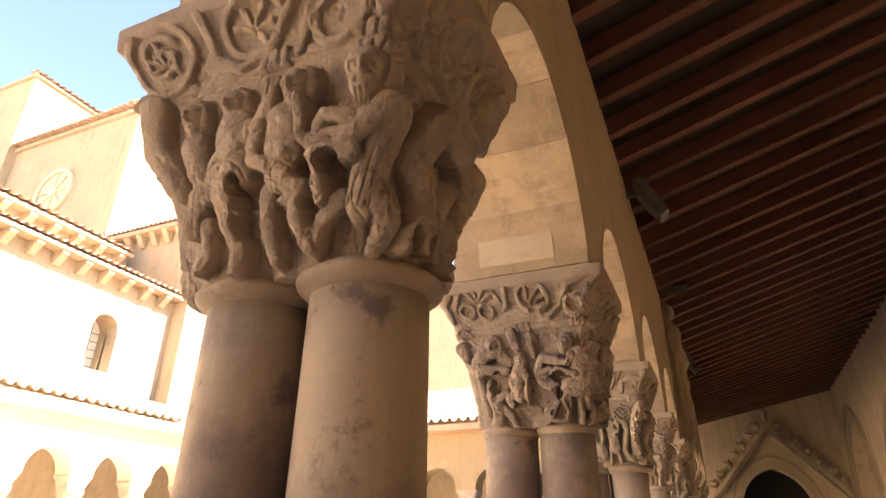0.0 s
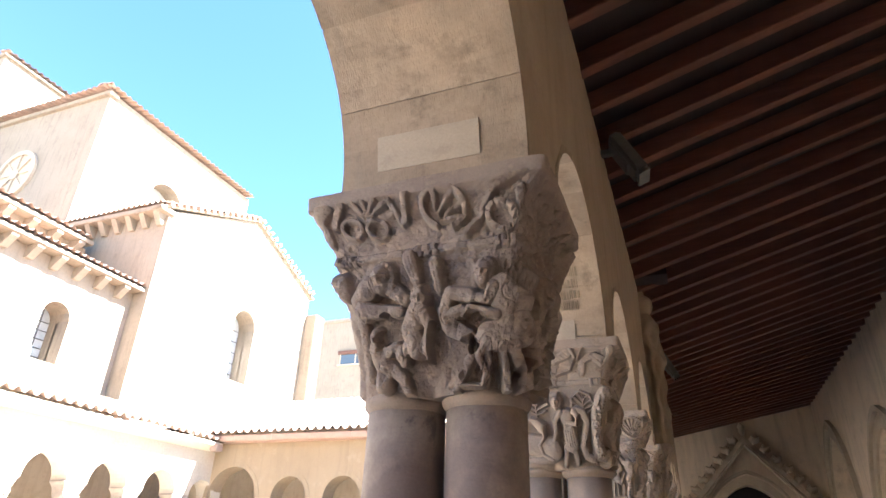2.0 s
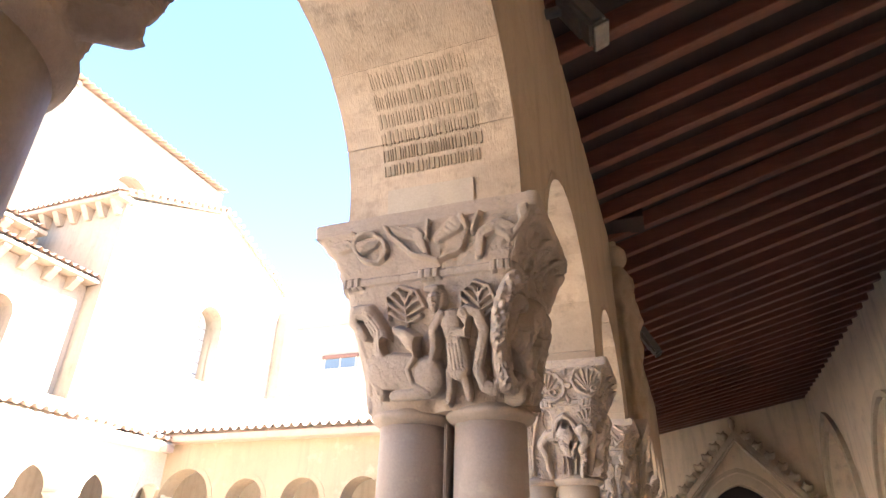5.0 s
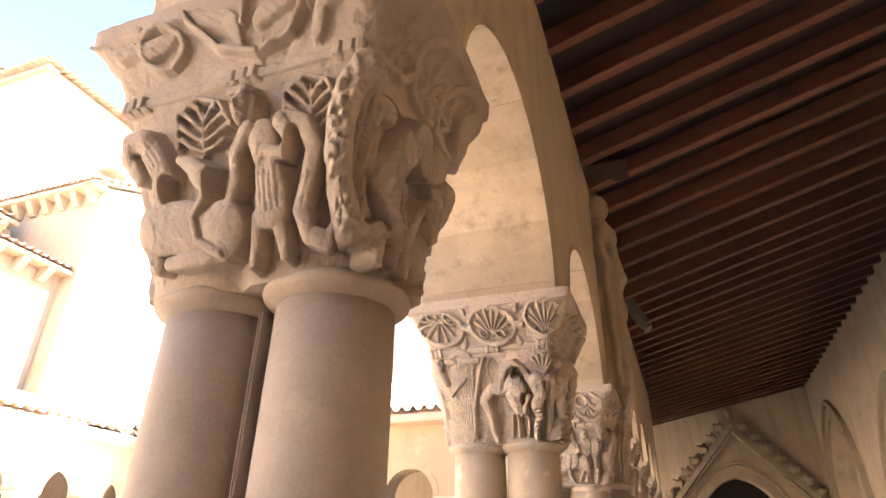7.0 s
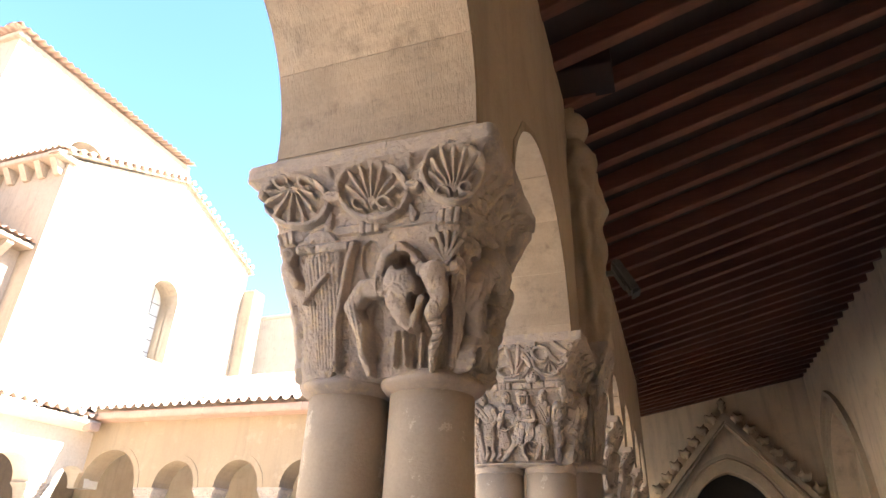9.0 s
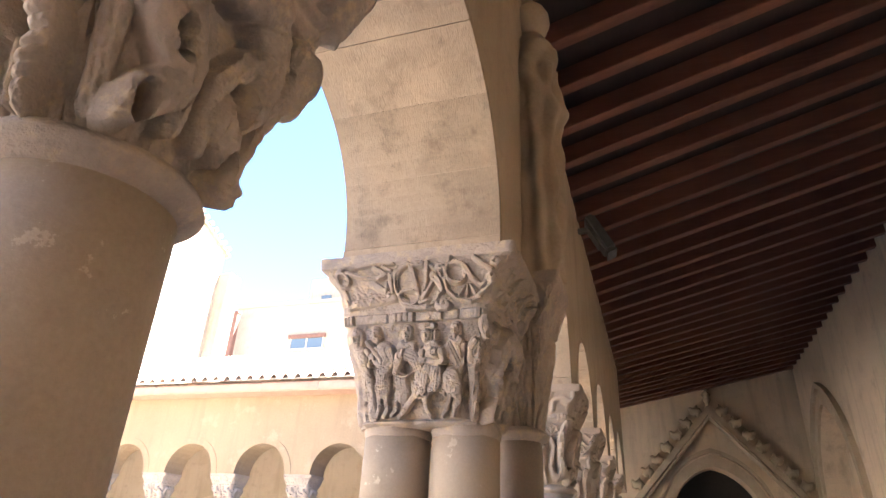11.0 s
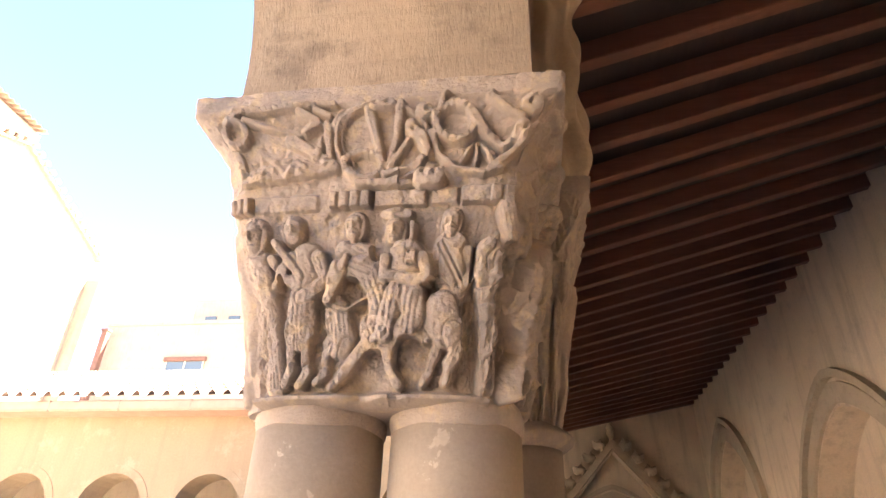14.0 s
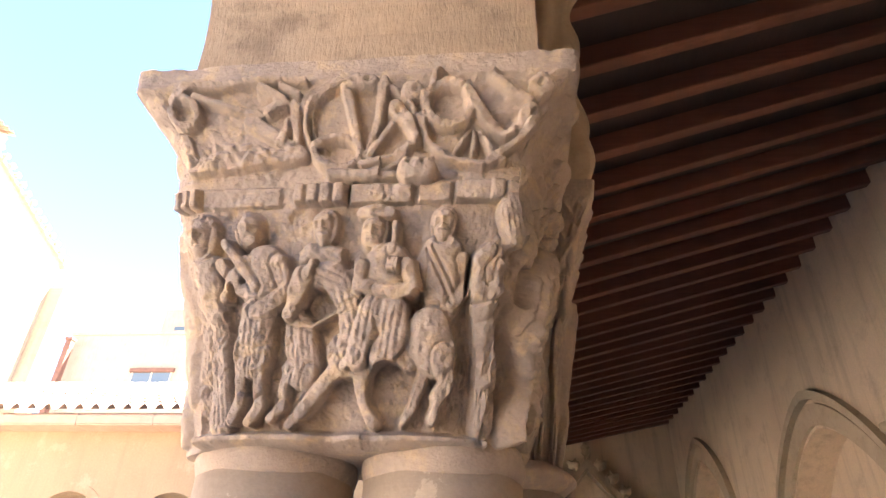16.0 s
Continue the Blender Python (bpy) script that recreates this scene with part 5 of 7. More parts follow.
def flank(R, seed, bold=True):
    """The narrow side towards the gallery: two upright beasts back to back, heavy leaves and drilled hollows."""
    rnd = random.Random(seed)
    R.slab(-1.2, 0.575, 1.2, 0.63, 0.008)
    for c, s in ((-0.48, 1), (0.46, -1)):
        c += rnd.uniform(-0.06, 0.06)
        body = [(c - 0.18 * s, 0.06), (c + 0.2 * s, 0.18), (c - 0.16 * s, 0.33), (c + 0.1 * s, 0.46), (c + 0.3 * s, 0.54)]
        R.path(body, 0.024, 0.034, 0.026)
        R.scatter(body, 0.10, 40, 0.008, 0.003, seed + int(9 * c))
        R.path([(c + 0.3 * s, 0.10), (c + 0.34 * s, 0.25), (c + 0.12 * s, 0.36)], 0.016, 0.020, 0.018)
        R.path([(c - 0.36 * s, 0.14), (c - 0.4 * s, 0.34), (c - 0.26 * s, 0.52)], 0.018, 0.024, 0.016)
        R.limb(c + 0.26 * s, 0.52, c + 0.42 * s, 0.47, 0.036, 0.024, 0.034)
        for k in range(5):
            R.groove(c - 0.44 * s + 0.06 * s * k, 0.24, c - 0.34 * s + 0.07 * s * k, 0.52, 0.004, 0.005)
        R.cut(c + 0.10 * s, rnd.uniform(0.25, 0.29), 0.016, 0.028, 0.030, 0.9)
        R.cut(c - 0.22 * s, rnd.uniform(0.40, 0.45), 0.013, 0.026, 0.026, 0.9)
        R.cut(c + 0.30 * s, rnd.uniform(0.39, 0.42), 0.014, 0.016, 0.028, 0.9)
        R.cut(c - 0.02, 0.10, 0.010, 0.022, 0.020, 0.9)
    for u in (-0.66, 0.0, 0.62):
        R.palmette(u, 0.79, 0.044, 7, 230, rnd.choice((60, 90, 120)), False, 0.009)
        R.arc(u, 0.79, 0.060, rnd.uniform(0, 90), rnd.uniform(250, 360), 0.010, 0.015)
        R.cut(u + 0.31, 0.80, 0.010, 0.022, 0.014, 0.8)
    R.scatter([(-0.9, 0.72), (0.9, 0.88)], 0.2, 60, 0.009, 0.003, seed + 9)
    if bold:
        R.limb(0.80, 0.80, 0.96, 0.72, 0.045, 0.034, 0.026)
        R.limb(0.85, 0.50, 0.9, 0.42, 0.035, 0.03, 0.022)
    R.cut(0.0, 0.70, 0.014, 0.016, 0.012)


def plan_size(v):
    """Half width, half depth and squareness of the capital's block at the height v."""
    z = [0.0, 0.05, 0.30, 0.57, 0.63, 0.655, 0.70, 0.82, 0.915, 0.93, 1.0]
    a = [0.195, 0.196, 0.208, 0.232, 0.236, 0.240, 0.240, 0.262, 0.296, 0.308, 0.311]
    b = [0.098, 0.102, 0.130, 0.170, 0.176, 0.180, 0.180, 0.198, 0.220, 0.226, 0.228]
    n = [3.2, 3.4, 4.5, 9.0, 10.0, 12.0, 12.0, 16.0, 24.0, 30.0, 34.0]
    return np.interp(v, z, a), np.interp(v, z, b), np.interp(v, z, n)


def carved_meshes(name, front, seed, fine=1.15, chip=1.0, lean=0.15):
    """The carved block under one arch foot, as two meshes: the capital and the impost above it. lean: how far the forms tilt up (or down) as they stand out."""
    nf, nr, nb, nl = (int(k * fine) for k in (230, 130, 26, 40))
    nv = int(216 * fine)
    v1 = np.linspace(0, 1, nv)
    cols, heights = [], []
    for side, n in enumerate((nf, nr, nb, nl)):
        t = np.linspace(-1, 1, n, endpoint=False)
        t = np.sign(t) * (1.15 * np.abs(t) - 0.15 * np.abs(t) ** 3) if side < 2 else t
        U, V = np.meshgrid(t, v1, indexing="ij")
        R = Relief(U, V, HALF if side in (0, 2) else 0.17)
        if side == 0:
            front(R)
        elif side == 1:
            flank(R, seed)
            turned = Relief(U, V)
            turned.x = HALF + 0.17 * (U + 1)
            front(turned)
            R.h = np.maximum(R.h * np.clip((U + 0.92) / 0.3, 0, 1), np.where(U < -0.4, turned.h, 0))
        elif side == 3:
            flank(R, seed + 5, False)
            R.h = R.h * 0.25
        R.wear(max(1, round(0.0022 * nv / CAP_H)))
        lip = V > 0.925
        R.h = np.where(lip, 0.0, R.h) if side != 2 else R.h
        R.h = R.h - 0.02 * np.exp(-(U / 0.10) ** 2) * np.clip(1 - V / 0.10, 0, 1) * (side in (0, 2))
        R.mottle(seed + 20 + side, np.where(lip, 0.0007, 0.0018 * chip))
        wear = fractal(U * 4 + 11, V * 9, seed + 3, 5)
        R.h = R.h - 0.012 * chip * np.clip(wear - 0.5, 0, 1) * (np.abs(U) > 0.2) * np.where(V > 0.92, 0.5, 1.0)
        x, y = {0: (U, -1 + 0 * U), 1: (1 + 0 * U, U), 2: (-U, 1 + 0 * U), 3: (-1 + 0 * U, -U)}[side]
        cols.append((x, y, V))
        heights.append(R.h)
    x, y, V = (np.concatenate([c[i] for c in cols]) for i in range(3))
    h = np.concatenate(heights)
    a, b, n = plan_size(V)
    k = (np.abs(x) ** n + np.abs(y) ** n) ** (-1 / n)
    px, py = x * k * a, y * k * b
    gx = np.sign(x) * np.abs(x * k) ** (n - 1) / a
    gy = np.sign(y) * np.abs(y * k) ** (n - 1) / b
    g = np.hypot(gx, gy) + 1e-9
    px, py = px + h * gx / g, py + h * gy / g
    pz = V * CAP_H + lean * h * np.clip((0.655 - V) / 0.04, 0, 1) * np.clip((V - 0.01) / 0.05, 0, 1)
    pz = pz + 0.0015 * fractal(px * 9, py * 9 + 3, seed + 40, 2) * (V > 0.9)
    total = px.shape[0]
    out = []
    split = int(np.searchsorted(v1, 0.655))
    for nm, lo, hi in ((name, 0, split), ("impost", split, nv - 1)):
        rows = hi - lo + 1
        co = np.stack([px[:, lo:hi + 1], py[:, lo:hi + 1], pz[:, lo:hi + 1]], -1).reshape(-1, 3)
        i, j = np.meshgrid(np.arange(total), np.arange(rows - 1), indexing="ij")
        i2 = (i + 1) % total
        quads = np.stack([i * rows + j, i2 * rows + j, i2 * rows + j + 1, i * rows + j + 1], -1).reshape(-1, 4)
        faces = quads.tolist() + [[c * rows for c in range(total)][::-1], [c * rows + rows - 1 for c in range(total)]]
        me = bpy.data.meshes.new(nm)
        me.from_pydata(co.tolist(), [], faces)
        me.shade_smooth()
        me.set_sharp_from_angle(angle=radians(60))
        out.append(me)
    return out


# ---- paired columns of the arcade ----
AX, IMPOST_Z, CAP_Z = -0.428, 2.262, 1.762
SHAFT_OFF = 0.106


def shaft_mesh(r_top, r_low, z0, z1):
    prof = [(r_low * 1.06, z0), (r_low, z0 + 0.04)]
    for i in range(9):
        t = i / 8
        prof.append((r_low + (r_top - r_low) * t ** 1.3, z0 + 0.05 + (z1 - z0 - 0.05) * t))
    return lathe(prof, 56)


def astragal(r, z, roll=1.0):
    """A worn roll moulding with chipped edge."""
    bm = lathe([(r * 0.98, z - 0.004)] + [(r + roll * (0.019 * math.sin(math.pi * i / 10) + 0.004), z + 0.036 * i / 10) for i in range(11)] + [(r * 0.98, z + 0.04)], 96)
    for v in bm.verts:
        p = v.co.copy()
        k = 0.0035 * noise.noise(p * 16 + Vector((z, r * 90, 0))) - 0.012 * max(0.0, noise.noise(p * 9 + Vector((3.0, r * 50, z))) - 0.32)
        v.co.x += p.x / max(r, 0.01) * k
        v.co.y += p.y / max(r, 0.01) * k
        v.co.z += 0.6 * k
    return bm


def column_base(r):
    return lathe([(r + 0.055, 0.0), (r + 0.06, 0.02), (r + 0.055, 0.05), (r + 0.03, 0.06), (r + 0.022, 0.085), (r + 0.035, 0.1), (r + 0.03, 0.125), (r + 0.008, 0.14)], 40)


PODIUM = 0.50


def paired_column(meshes, mat, shaft_mat, label, y, x=AX, r=0.1035, off=0.012, wide=1.0, roll=1.0, tall=1.0, gap=0.003):
    thing = empty("paired_column", (x, y, PODIUM))
    tagged(thing, label, "column", "paired columns of the arcade")
    for me, nm in zip(meshes, ("capital", "impost")):
        if not me.materials:
            me.materials.append(mat)
        up, across = (tall, wide * (1 + 0.2 * (tall - 1))) if nm == "impost" else (1.0, wide)
        piece(nm, me, thing, pose(-0.31 * (across - 1), 0, CAP_Z - PODIUM + 0.655 * CAP_H * (1 - up)) @ Matrix.Diagonal((across, 1, up, 1)))
    part("plinth", box(-0.29, 0.29, -0.17, 0.17, 0.0, 0.09, 0.012), M_TRIM, thing)
    for s in (-1, 1):
        b = part("base", column_base(0.105), M_TRIM, thing, smooth=True)
        b.location = (s * (r + gap) + off, 0, 0.09)
        sh = part("shaft", shaft_mesh(r * 0.95, r, 0.23, CAP_Z - PODIUM - 0.018), shaft_mat, thing, smooth=True)
        sh.location = (s * (r + gap) + off, 0, 0)
        part("astragal", astragal(r * 0.945, CAP_Z - PODIUM - 0.022, roll), mat, sh, smooth=True)
    if gap > 0.005:
        part("spine", box(off - 0.0035, off + 0.0035, -0.05, 0.05, 0.23, CAP_Z - PODIUM - 0.02, 0.003), shaft_mat, thing)
    return thing


cap_a = carved_meshes("capital", front_a, 11, 1.4, lean=-0.35)
cap_b = carved_meshes("capital", front_b, 22, 1.4, 1.2, lean=-0.35)
cap_c = carved_meshes("capital", front_c, 33, 1.4, 0.6, lean=-0.35)
cap_d = carved_meshes("capital", front_d, 44, 1.4, 0.9, lean=-0.35)
cap_e = carved_meshes("capital", front_e, 55, 1.9, 0.9, lean=-0.35)
cap_f = carved_meshes("capital", front_c, 66, 0.5, 0.8)
cap_g = carved_meshes("capital", front_e, 77, 0.5, 0.8)
YA, YB, YC, YD, YE, YF, YG = 0.75, 2.17, 3.545, 4.95, 6.31, 7.97, 9.19
paired_column(cap_a, M_CARVED_B, M_SHAFT_DARK, "brown sandstone paired columns carved with a beast seizing figures", YA, r=0.098, wide=1.06, tall=1.12)
paired_column(cap_b, M_CARVED_B, M_SHAFT_DARK, "brown sandstone paired columns carved with wrestlers and a horse", YB, r=0.1, off=-0.008, wide=1.03, roll=0.5, tall=1.11)
paired_column(cap_c, M_CARVED_PALE, M_SHAFT, "pale sandstone paired columns carved with a man, palmettes and serpent", YC, r=0.097, wide=1.035, tall=1.12, gap=0.0085, off=0.008)
paired_column(cap_d, M_CARVED, M_SHAFT_PEEL, "sandstone paired columns with palmette roundels and an acrobat", YD, r=0.095)
paired_column(cap_e, M_CARVED, M_SHAFT_PEEL, "sandstone paired columns carved with a crowned rider and attendants", YE, wide=1.015, roll=0.2)
paired_column(cap_f, M_CARVED_PALE, M_SHAFT, "pale sandstone paired columns carved with a winged beast", YF)
ARCADE = [-4.81, -3.43, -2.05, -0.67, YA, YB, YC, YD, YE, YF, YG, 10.49, 11.79]
for y, cp, mt in ((YG, cap_g, M_CARVED_PALE), (10.49, cap_f, M_CARVED_PALE), (11.79, cap_g, M_CARVED_PALE)):
    paired_column(cp, mt, M_SHAFT, "pale sandstone paired columns with worn figure capital", y)
for y, cp in ((-4.81, cap_f), (-3.43, cap_g), (-2.05, cap_f), (-0.67, cap_g)):
    paired_column(cp, M_CARVED_PALE, M_SHAFT, "sandstone paired columns with figure capital", y)


# ---- arcade wall with its arches ----
def arch_chain(feet, half_foot, spring, rise_extra, end0, end1, n=20):
    """Lower edge of a wall that stands on feet, from end0 to end1: (along, height) pairs."""
    out = [(end0, spring)]
    for a, b in zip(feet, feet[1:]):
        l, r = a + half_foot, b - half_foot
        c, rad = (l + r) / 2, (r - l) / 2
        out.append((l, spring))
        for i in range(n + 1):
            an = math.pi - math.pi * i / n
            out.append((c + rad * math.cos(an), spring + rise_extra + rad * math.sin(an)))
        out.append((r, spring))
    out.append((end1, spring))
    return out


W_IN, W_OUT, FOOT = -0.172, -0.685, 0.185
RW, END_Y, BACK_Y, CEIL_R = 2.80, 16.80, -6.2, 4.70
CEIL_L = 3.78
feet = ARCADE + [13.25]
chain = arch_chain(feet, FOOT - 0.005, IMPOST_Z, 0.045, -6.2, 13.7)
arcade_wall = part("arcade_wall_east", prism(chain + [(13.7, CEIL_L + 0.21), (9.0, CEIL_L + 0.03), (-6.2, CEIL_L + 0.03)], lambda a, b, d: (W_OUT + d, a, b), W_IN - W_OUT), M_WALL)
tagged(arcade_wall, "tan plastered sandstone arcade wall with round arches", "wall", kind="structure")


def voussoirs(wall, feet, half_foot, spring, rise_extra, place, depth, count=7, ring=0.16, inset=0.0025):
    """Wedge stones round each arch and the straight stones under them, as pieces of the wall."""
    for a, b in zip(feet, feet[1:]):
        l, r = a + half_foot, b - half_foot
        c, rad = (l + r) / 2, (r - l) / 2
        gap = 0.0012 / rad
        for i in range(count):
            a0, a1 = math.pi * i / count + gap, math.pi * (i + 1) / count - gap
            wob = random.uniform(-0.003, 0.003)
            pts = [(c + (rad + wob) * math.cos(a0 + (a1 - a0) * k / 4), spring + rise_extra + (rad + wob) * math.sin(a0 + (a1 - a0) * k / 4)) for k in range(5)]
            pts += [(c + (rad + ring) * math.cos(t), spring + rise_extra + (rad + ring) * math.sin(t)) for t in (a1, a0)]
            part("voussoir", prism(pts, place, depth), M_VOUSSOIR, wall)
        for e0, e1 in ((l - ring * 0.6, l), (r, r + ring * 0.6)):
            part("springer", prism([(e0, spring + 0.001), (e1, spring + 0.001), (e1, spring + rise_extra - 0.003), (e0, spring + rise_extra - 0.003)], place, depth), M_VOUSSOIR, wall)


voussoirs(arcade_wall, [y for y in feet if -1 < y < 12], FOOT, IMPOST_Z, 0.045, lambda a, b, d: (W_OUT - 0.003 + d, a, b), W_IN - W_OUT + 0.006, ring=0.035)



def soffit_y(foot0, foot1, z):
    """Where the far half of the arch between two feet stands at the height z."""
    c, rad = (foot0 + foot1) / 2, (foot1 - foot0) / 2 - FOOT
    return c + math.sqrt(max(0.0, rad * rad - max(0.0, z - IMPOST_Z - 0.045) ** 2))


for f0, f1, x0, x1, z0, z1 in ((YA, YB, -0.58, -0.29, 2.35, 2.45), (YB, YC, -0.56, -0.30, 2.30, 2.385)):
    ya, yb = soffit_y(f0, f1, z0), soffit_y(f0, f1, z1)
    bm = bmesh.new()
    vs = [bm.verts.new(p) for p in ((x0, ya - 0.004, z0), (x1, ya - 0.004, z0 - 0.005), (x1, yb - 0.004, z1 - 0.005), (x0, yb - 0.004, z1),
                                    (x0, ya + 0.03, z0), (x1, ya + 0.03, z0 - 0.005), (x1, yb + 0.03, z1 - 0.005), (x0, yb + 0.03, z1))]
    for q in ((0, 1, 2, 3), (4, 7, 6, 5), (0, 4, 5, 1), (1, 5, 6, 2), (2, 6, 7, 3), (3, 7, 4, 0)):
        bm.faces.new([vs[i] for i in q])
    part("repair_stone", bm, M_PATCH, arcade_wall, "pale inset repair stone")
rnd = random.Random(4)
letters = empty("carved_inscription", (0, soffit_y(YB, YC, 2.42), 2.42))
tagged(letters, "worn dark carved lettering on the arch stones", "inscription")
bm = bmesh.new()
for row in range(6):
    z = 2.43 + 0.045 * row
    x = -0.57
    while x < -0.27:
        w = rnd.choice((0.0022, 0.0026, 0.003, 0.009))
        h = 0.006 if w > 0.01 else rnd.uniform(0.028, 0.036)
        za = z + (0.0 if w < 0.01 else rnd.choice((0.0, 0.015, 0.03)))
        quad = []
        for d in (-0.0045, 0.008):
            for xx, zz in ((x, za), (x + w, za), (x + w, za + h), (x, za + h)):
                quad.append(bm.verts.new((xx, soffit_y(YB, YC, zz) + d - letters.location.y, zz - 2.42)))
        for q in ((0, 1, 2, 3), (7, 6, 5, 4), (0, 4, 5, 1), (1, 5, 6, 2), (2, 6, 7, 3), (3, 7, 4, 0)):
            bm.faces.new([quad[k] for k in q])
        x += w + rnd.uniform(0.004, 0.009)
tagged(part("lettering", bm, M_INK, letters), kind="stuff")

podium = part("podium_wall_east", box(-0.74, -0.12, -6.2, 13.7, 0.0, PODIUM, 0.02), M_WALL)
tagged(podium, "low sandstone bench wall under the arcade columns", "wall", kind="structure")


# ---- the statue column at the pier ----
def statue_shape():
    bm = bmesh.new()
    nz, ns = 110, 48
    rows = []
    for k in range(nz + 1):
        t = k / nz
        if t < 0.86:
            r = np.interp(t, [0, 0.06, 0.3, 0.6, 0.74, 0.80, 0.86], [0.085, 0.10, 0.098, 0.105, 0.11, 0.095, 0.05])
        else:
            q = (t - 0.93) / 0.075
            r = 0.082 * math.sqrt(max(0.02, 1 - q * q)) if abs(q) < 1 else 0.02
        ring = []
        for i in range(ns):
            an = 2 * math.pi * i / ns
            fold = 0.013 * math.sin(an * 9 + 3 * t) * (t < 0.7) + 0.011 * math.sin(an * 5 - t * 30) * (t < 0.8)
            arm = 0.03 * math.exp(-((t - 0.62 + 0.1 * math.cos(an)) / 0.04) ** 2) * (math.cos(an) > -0.3)
            rr = r + fold + arm + 0.004 * noise.noise(Vector((math.cos(an) * 3, math.sin(an) * 3, t * 22)))
            ring.append(bm.verts.new((rr * math.cos(an), rr * 1.05 * math.sin(an), t * 1.4)))
        rows.append(ring)
    for a, b in zip(rows, rows[1:]):
        for i in range(ns):
            bm.faces.new((a[i], a[(i + 1) % ns], b[(i + 1) % ns], b[i]))
    bm.faces.new(rows[0][::-1])
    bm.faces.new(rows[-1])
    return bm


PX, PY = -0.215, 6.60
pillar_shaft = empty("engaged_column", (PX, PY, 0.0))
tagged(pillar_shaft, "dark sandstone engaged column with weathered capital at the pier", "column")
part("plinth", box(-0.16, 0.16, -0.16, 0.16, 0.0, 0.5, 0.02), M_TRIM, pillar_shaft)
part("shaft", lathe([(0.105, 0.5), (0.085, 0.55), (0.078, 1.8)], 40), M_SHAFT, pillar_shaft, smooth=True)
part("astragal", astragal(0.08, 1.78), M_CARVED, pillar_shaft, smooth=True)
small = carved_meshes("capital", front_e, 88, 0.55, 1.2)
for me in small:
    me.materials.append(M_CARVED)
    for v in me.vertices:
        v.co.x *= 0.78 + 0.42 * v.co.z / 0.5
for me, nm in zip(small, ("capital", "impost")):
    piece(nm, me, pillar_shaft, pose(0, 0, 1.80) @ Matrix.Diagonal((0.46, 0.62, 1.06, 1)))
statue = part("statue", statue_shape(), M_WALL, smooth=True)
statue.location = (-0.135, PY - 0.02, 2.335)
tagged(statue, "tall narrow worn stone saint against the arcade wall", "statue")
part("pier_buttress_east", box(-0.24, W_IN + 0.05, PY - 0.06, PY + 0.22, 2.34, CEIL_L, 0.01), M_WALL)["kind"] = "structure"

# ---- gallery floor, walls, ceiling ----
floor = part("floor", box(W_OUT, RW + 0.1, BACK_Y, END_Y, -0.12, 0.0), M_FLAG)
tagged(floor, "grey stone gallery floor", "floor", kind="structure")


def ceil_z(x, y):
    """Underside of the rafters: the roof is a little twisted along the gallery."""
    slope = 0.31 - 0.10 * min(1.0, max(0.0, (y - 9.0) / (END_Y - 9.0)))
    return CEIL_R + slope * (x - RW)


def warped_slab(x0, x1, dz0, dz1, steps=24):
    bm = bmesh.new()
    rings = []
    for i in range(steps + 1):
        y = BACK_Y - 0.3 + (END_Y + 0.4 - BACK_Y + 0.3) * i / steps
        rings.append([bm.verts.new((x, y, ceil_z(x, y) + d)) for x, d in ((x0, dz0), (x1, dz0), (x1, dz1), (x0, dz1))])
    for p, q in zip(rings, rings[1:]):
        for k in range(4):
            bm.faces.new((p[k], p[(k + 1) % 4], q[(k + 1) % 4], q[k]))
    bm.faces.new(rings[0][::-1])
    bm.faces.new(rings[-1])
    return bm


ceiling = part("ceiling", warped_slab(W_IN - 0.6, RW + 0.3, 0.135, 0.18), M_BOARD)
tagged(ceiling, "dark board ceiling of the gallery", "ceiling", kind="structure")
RAFTERS = [8.70 - 0.3562 * k for k in range(41, -1, -1)] + [9.035 + 0.335 * k for k in range(24)]
for y in RAFTERS:
    w = 0.038 + random.uniform(-0.004, 0.004)
    sag = random.uniform(-0.006, 0.006)
    bm = bmesh.new()
    vs = []
    for x in (W_IN - 0.3, RW + 0.05):
        for dy in (-w, w):
            for dz in (0.0, 0.138):
                vs.append(bm.verts.new((x, y + dy + random.uniform(-0.006, 0.006), ceil_z(x, y) + dz + sag)))
    for q in ((0, 1, 3, 2), (4, 6, 7, 5), (0, 4, 5, 1), (2, 3, 7, 6), (0, 2, 6, 4), (1, 5, 7, 3)):
        bm.faces.new([vs[i] for i in q])
    bmesh.ops.bevel(bm, geom=list(bm.edges), offset=0.006, segments=1, affect="EDGES")
    part("rafter", bm, M_RAFTER, ceiling)


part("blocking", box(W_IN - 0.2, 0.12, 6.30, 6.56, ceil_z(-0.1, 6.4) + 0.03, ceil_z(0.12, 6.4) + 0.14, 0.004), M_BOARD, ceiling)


def pointed(c, half, spring, apex, n=14):
    """Half outlines of a pointed arch: (along, height) from the left foot over the apex to the right foot."""
    rise = apex - spring
    if rise < half:
        ts = [-math.cos(math.pi * i / (2 * n)) for i in range(2 * n + 1)]
        return [(c + half * t, spring + rise * max(0.0, 1 - abs(t) ** 1.55) ** 0.72) for t in ts]
    rad = (half * half + rise * rise) / (2 * half)
    pts = []
    top = math.atan2(rise, rad - half)
    for i in range(n + 1):
        an = math.pi - top * i / n
        pts.append((c - half + rad + rad * math.cos(an), spring + rad * math.sin(an)))
    return pts + [(2 * c - a, b) for a, b in pts[::-1][1:]]


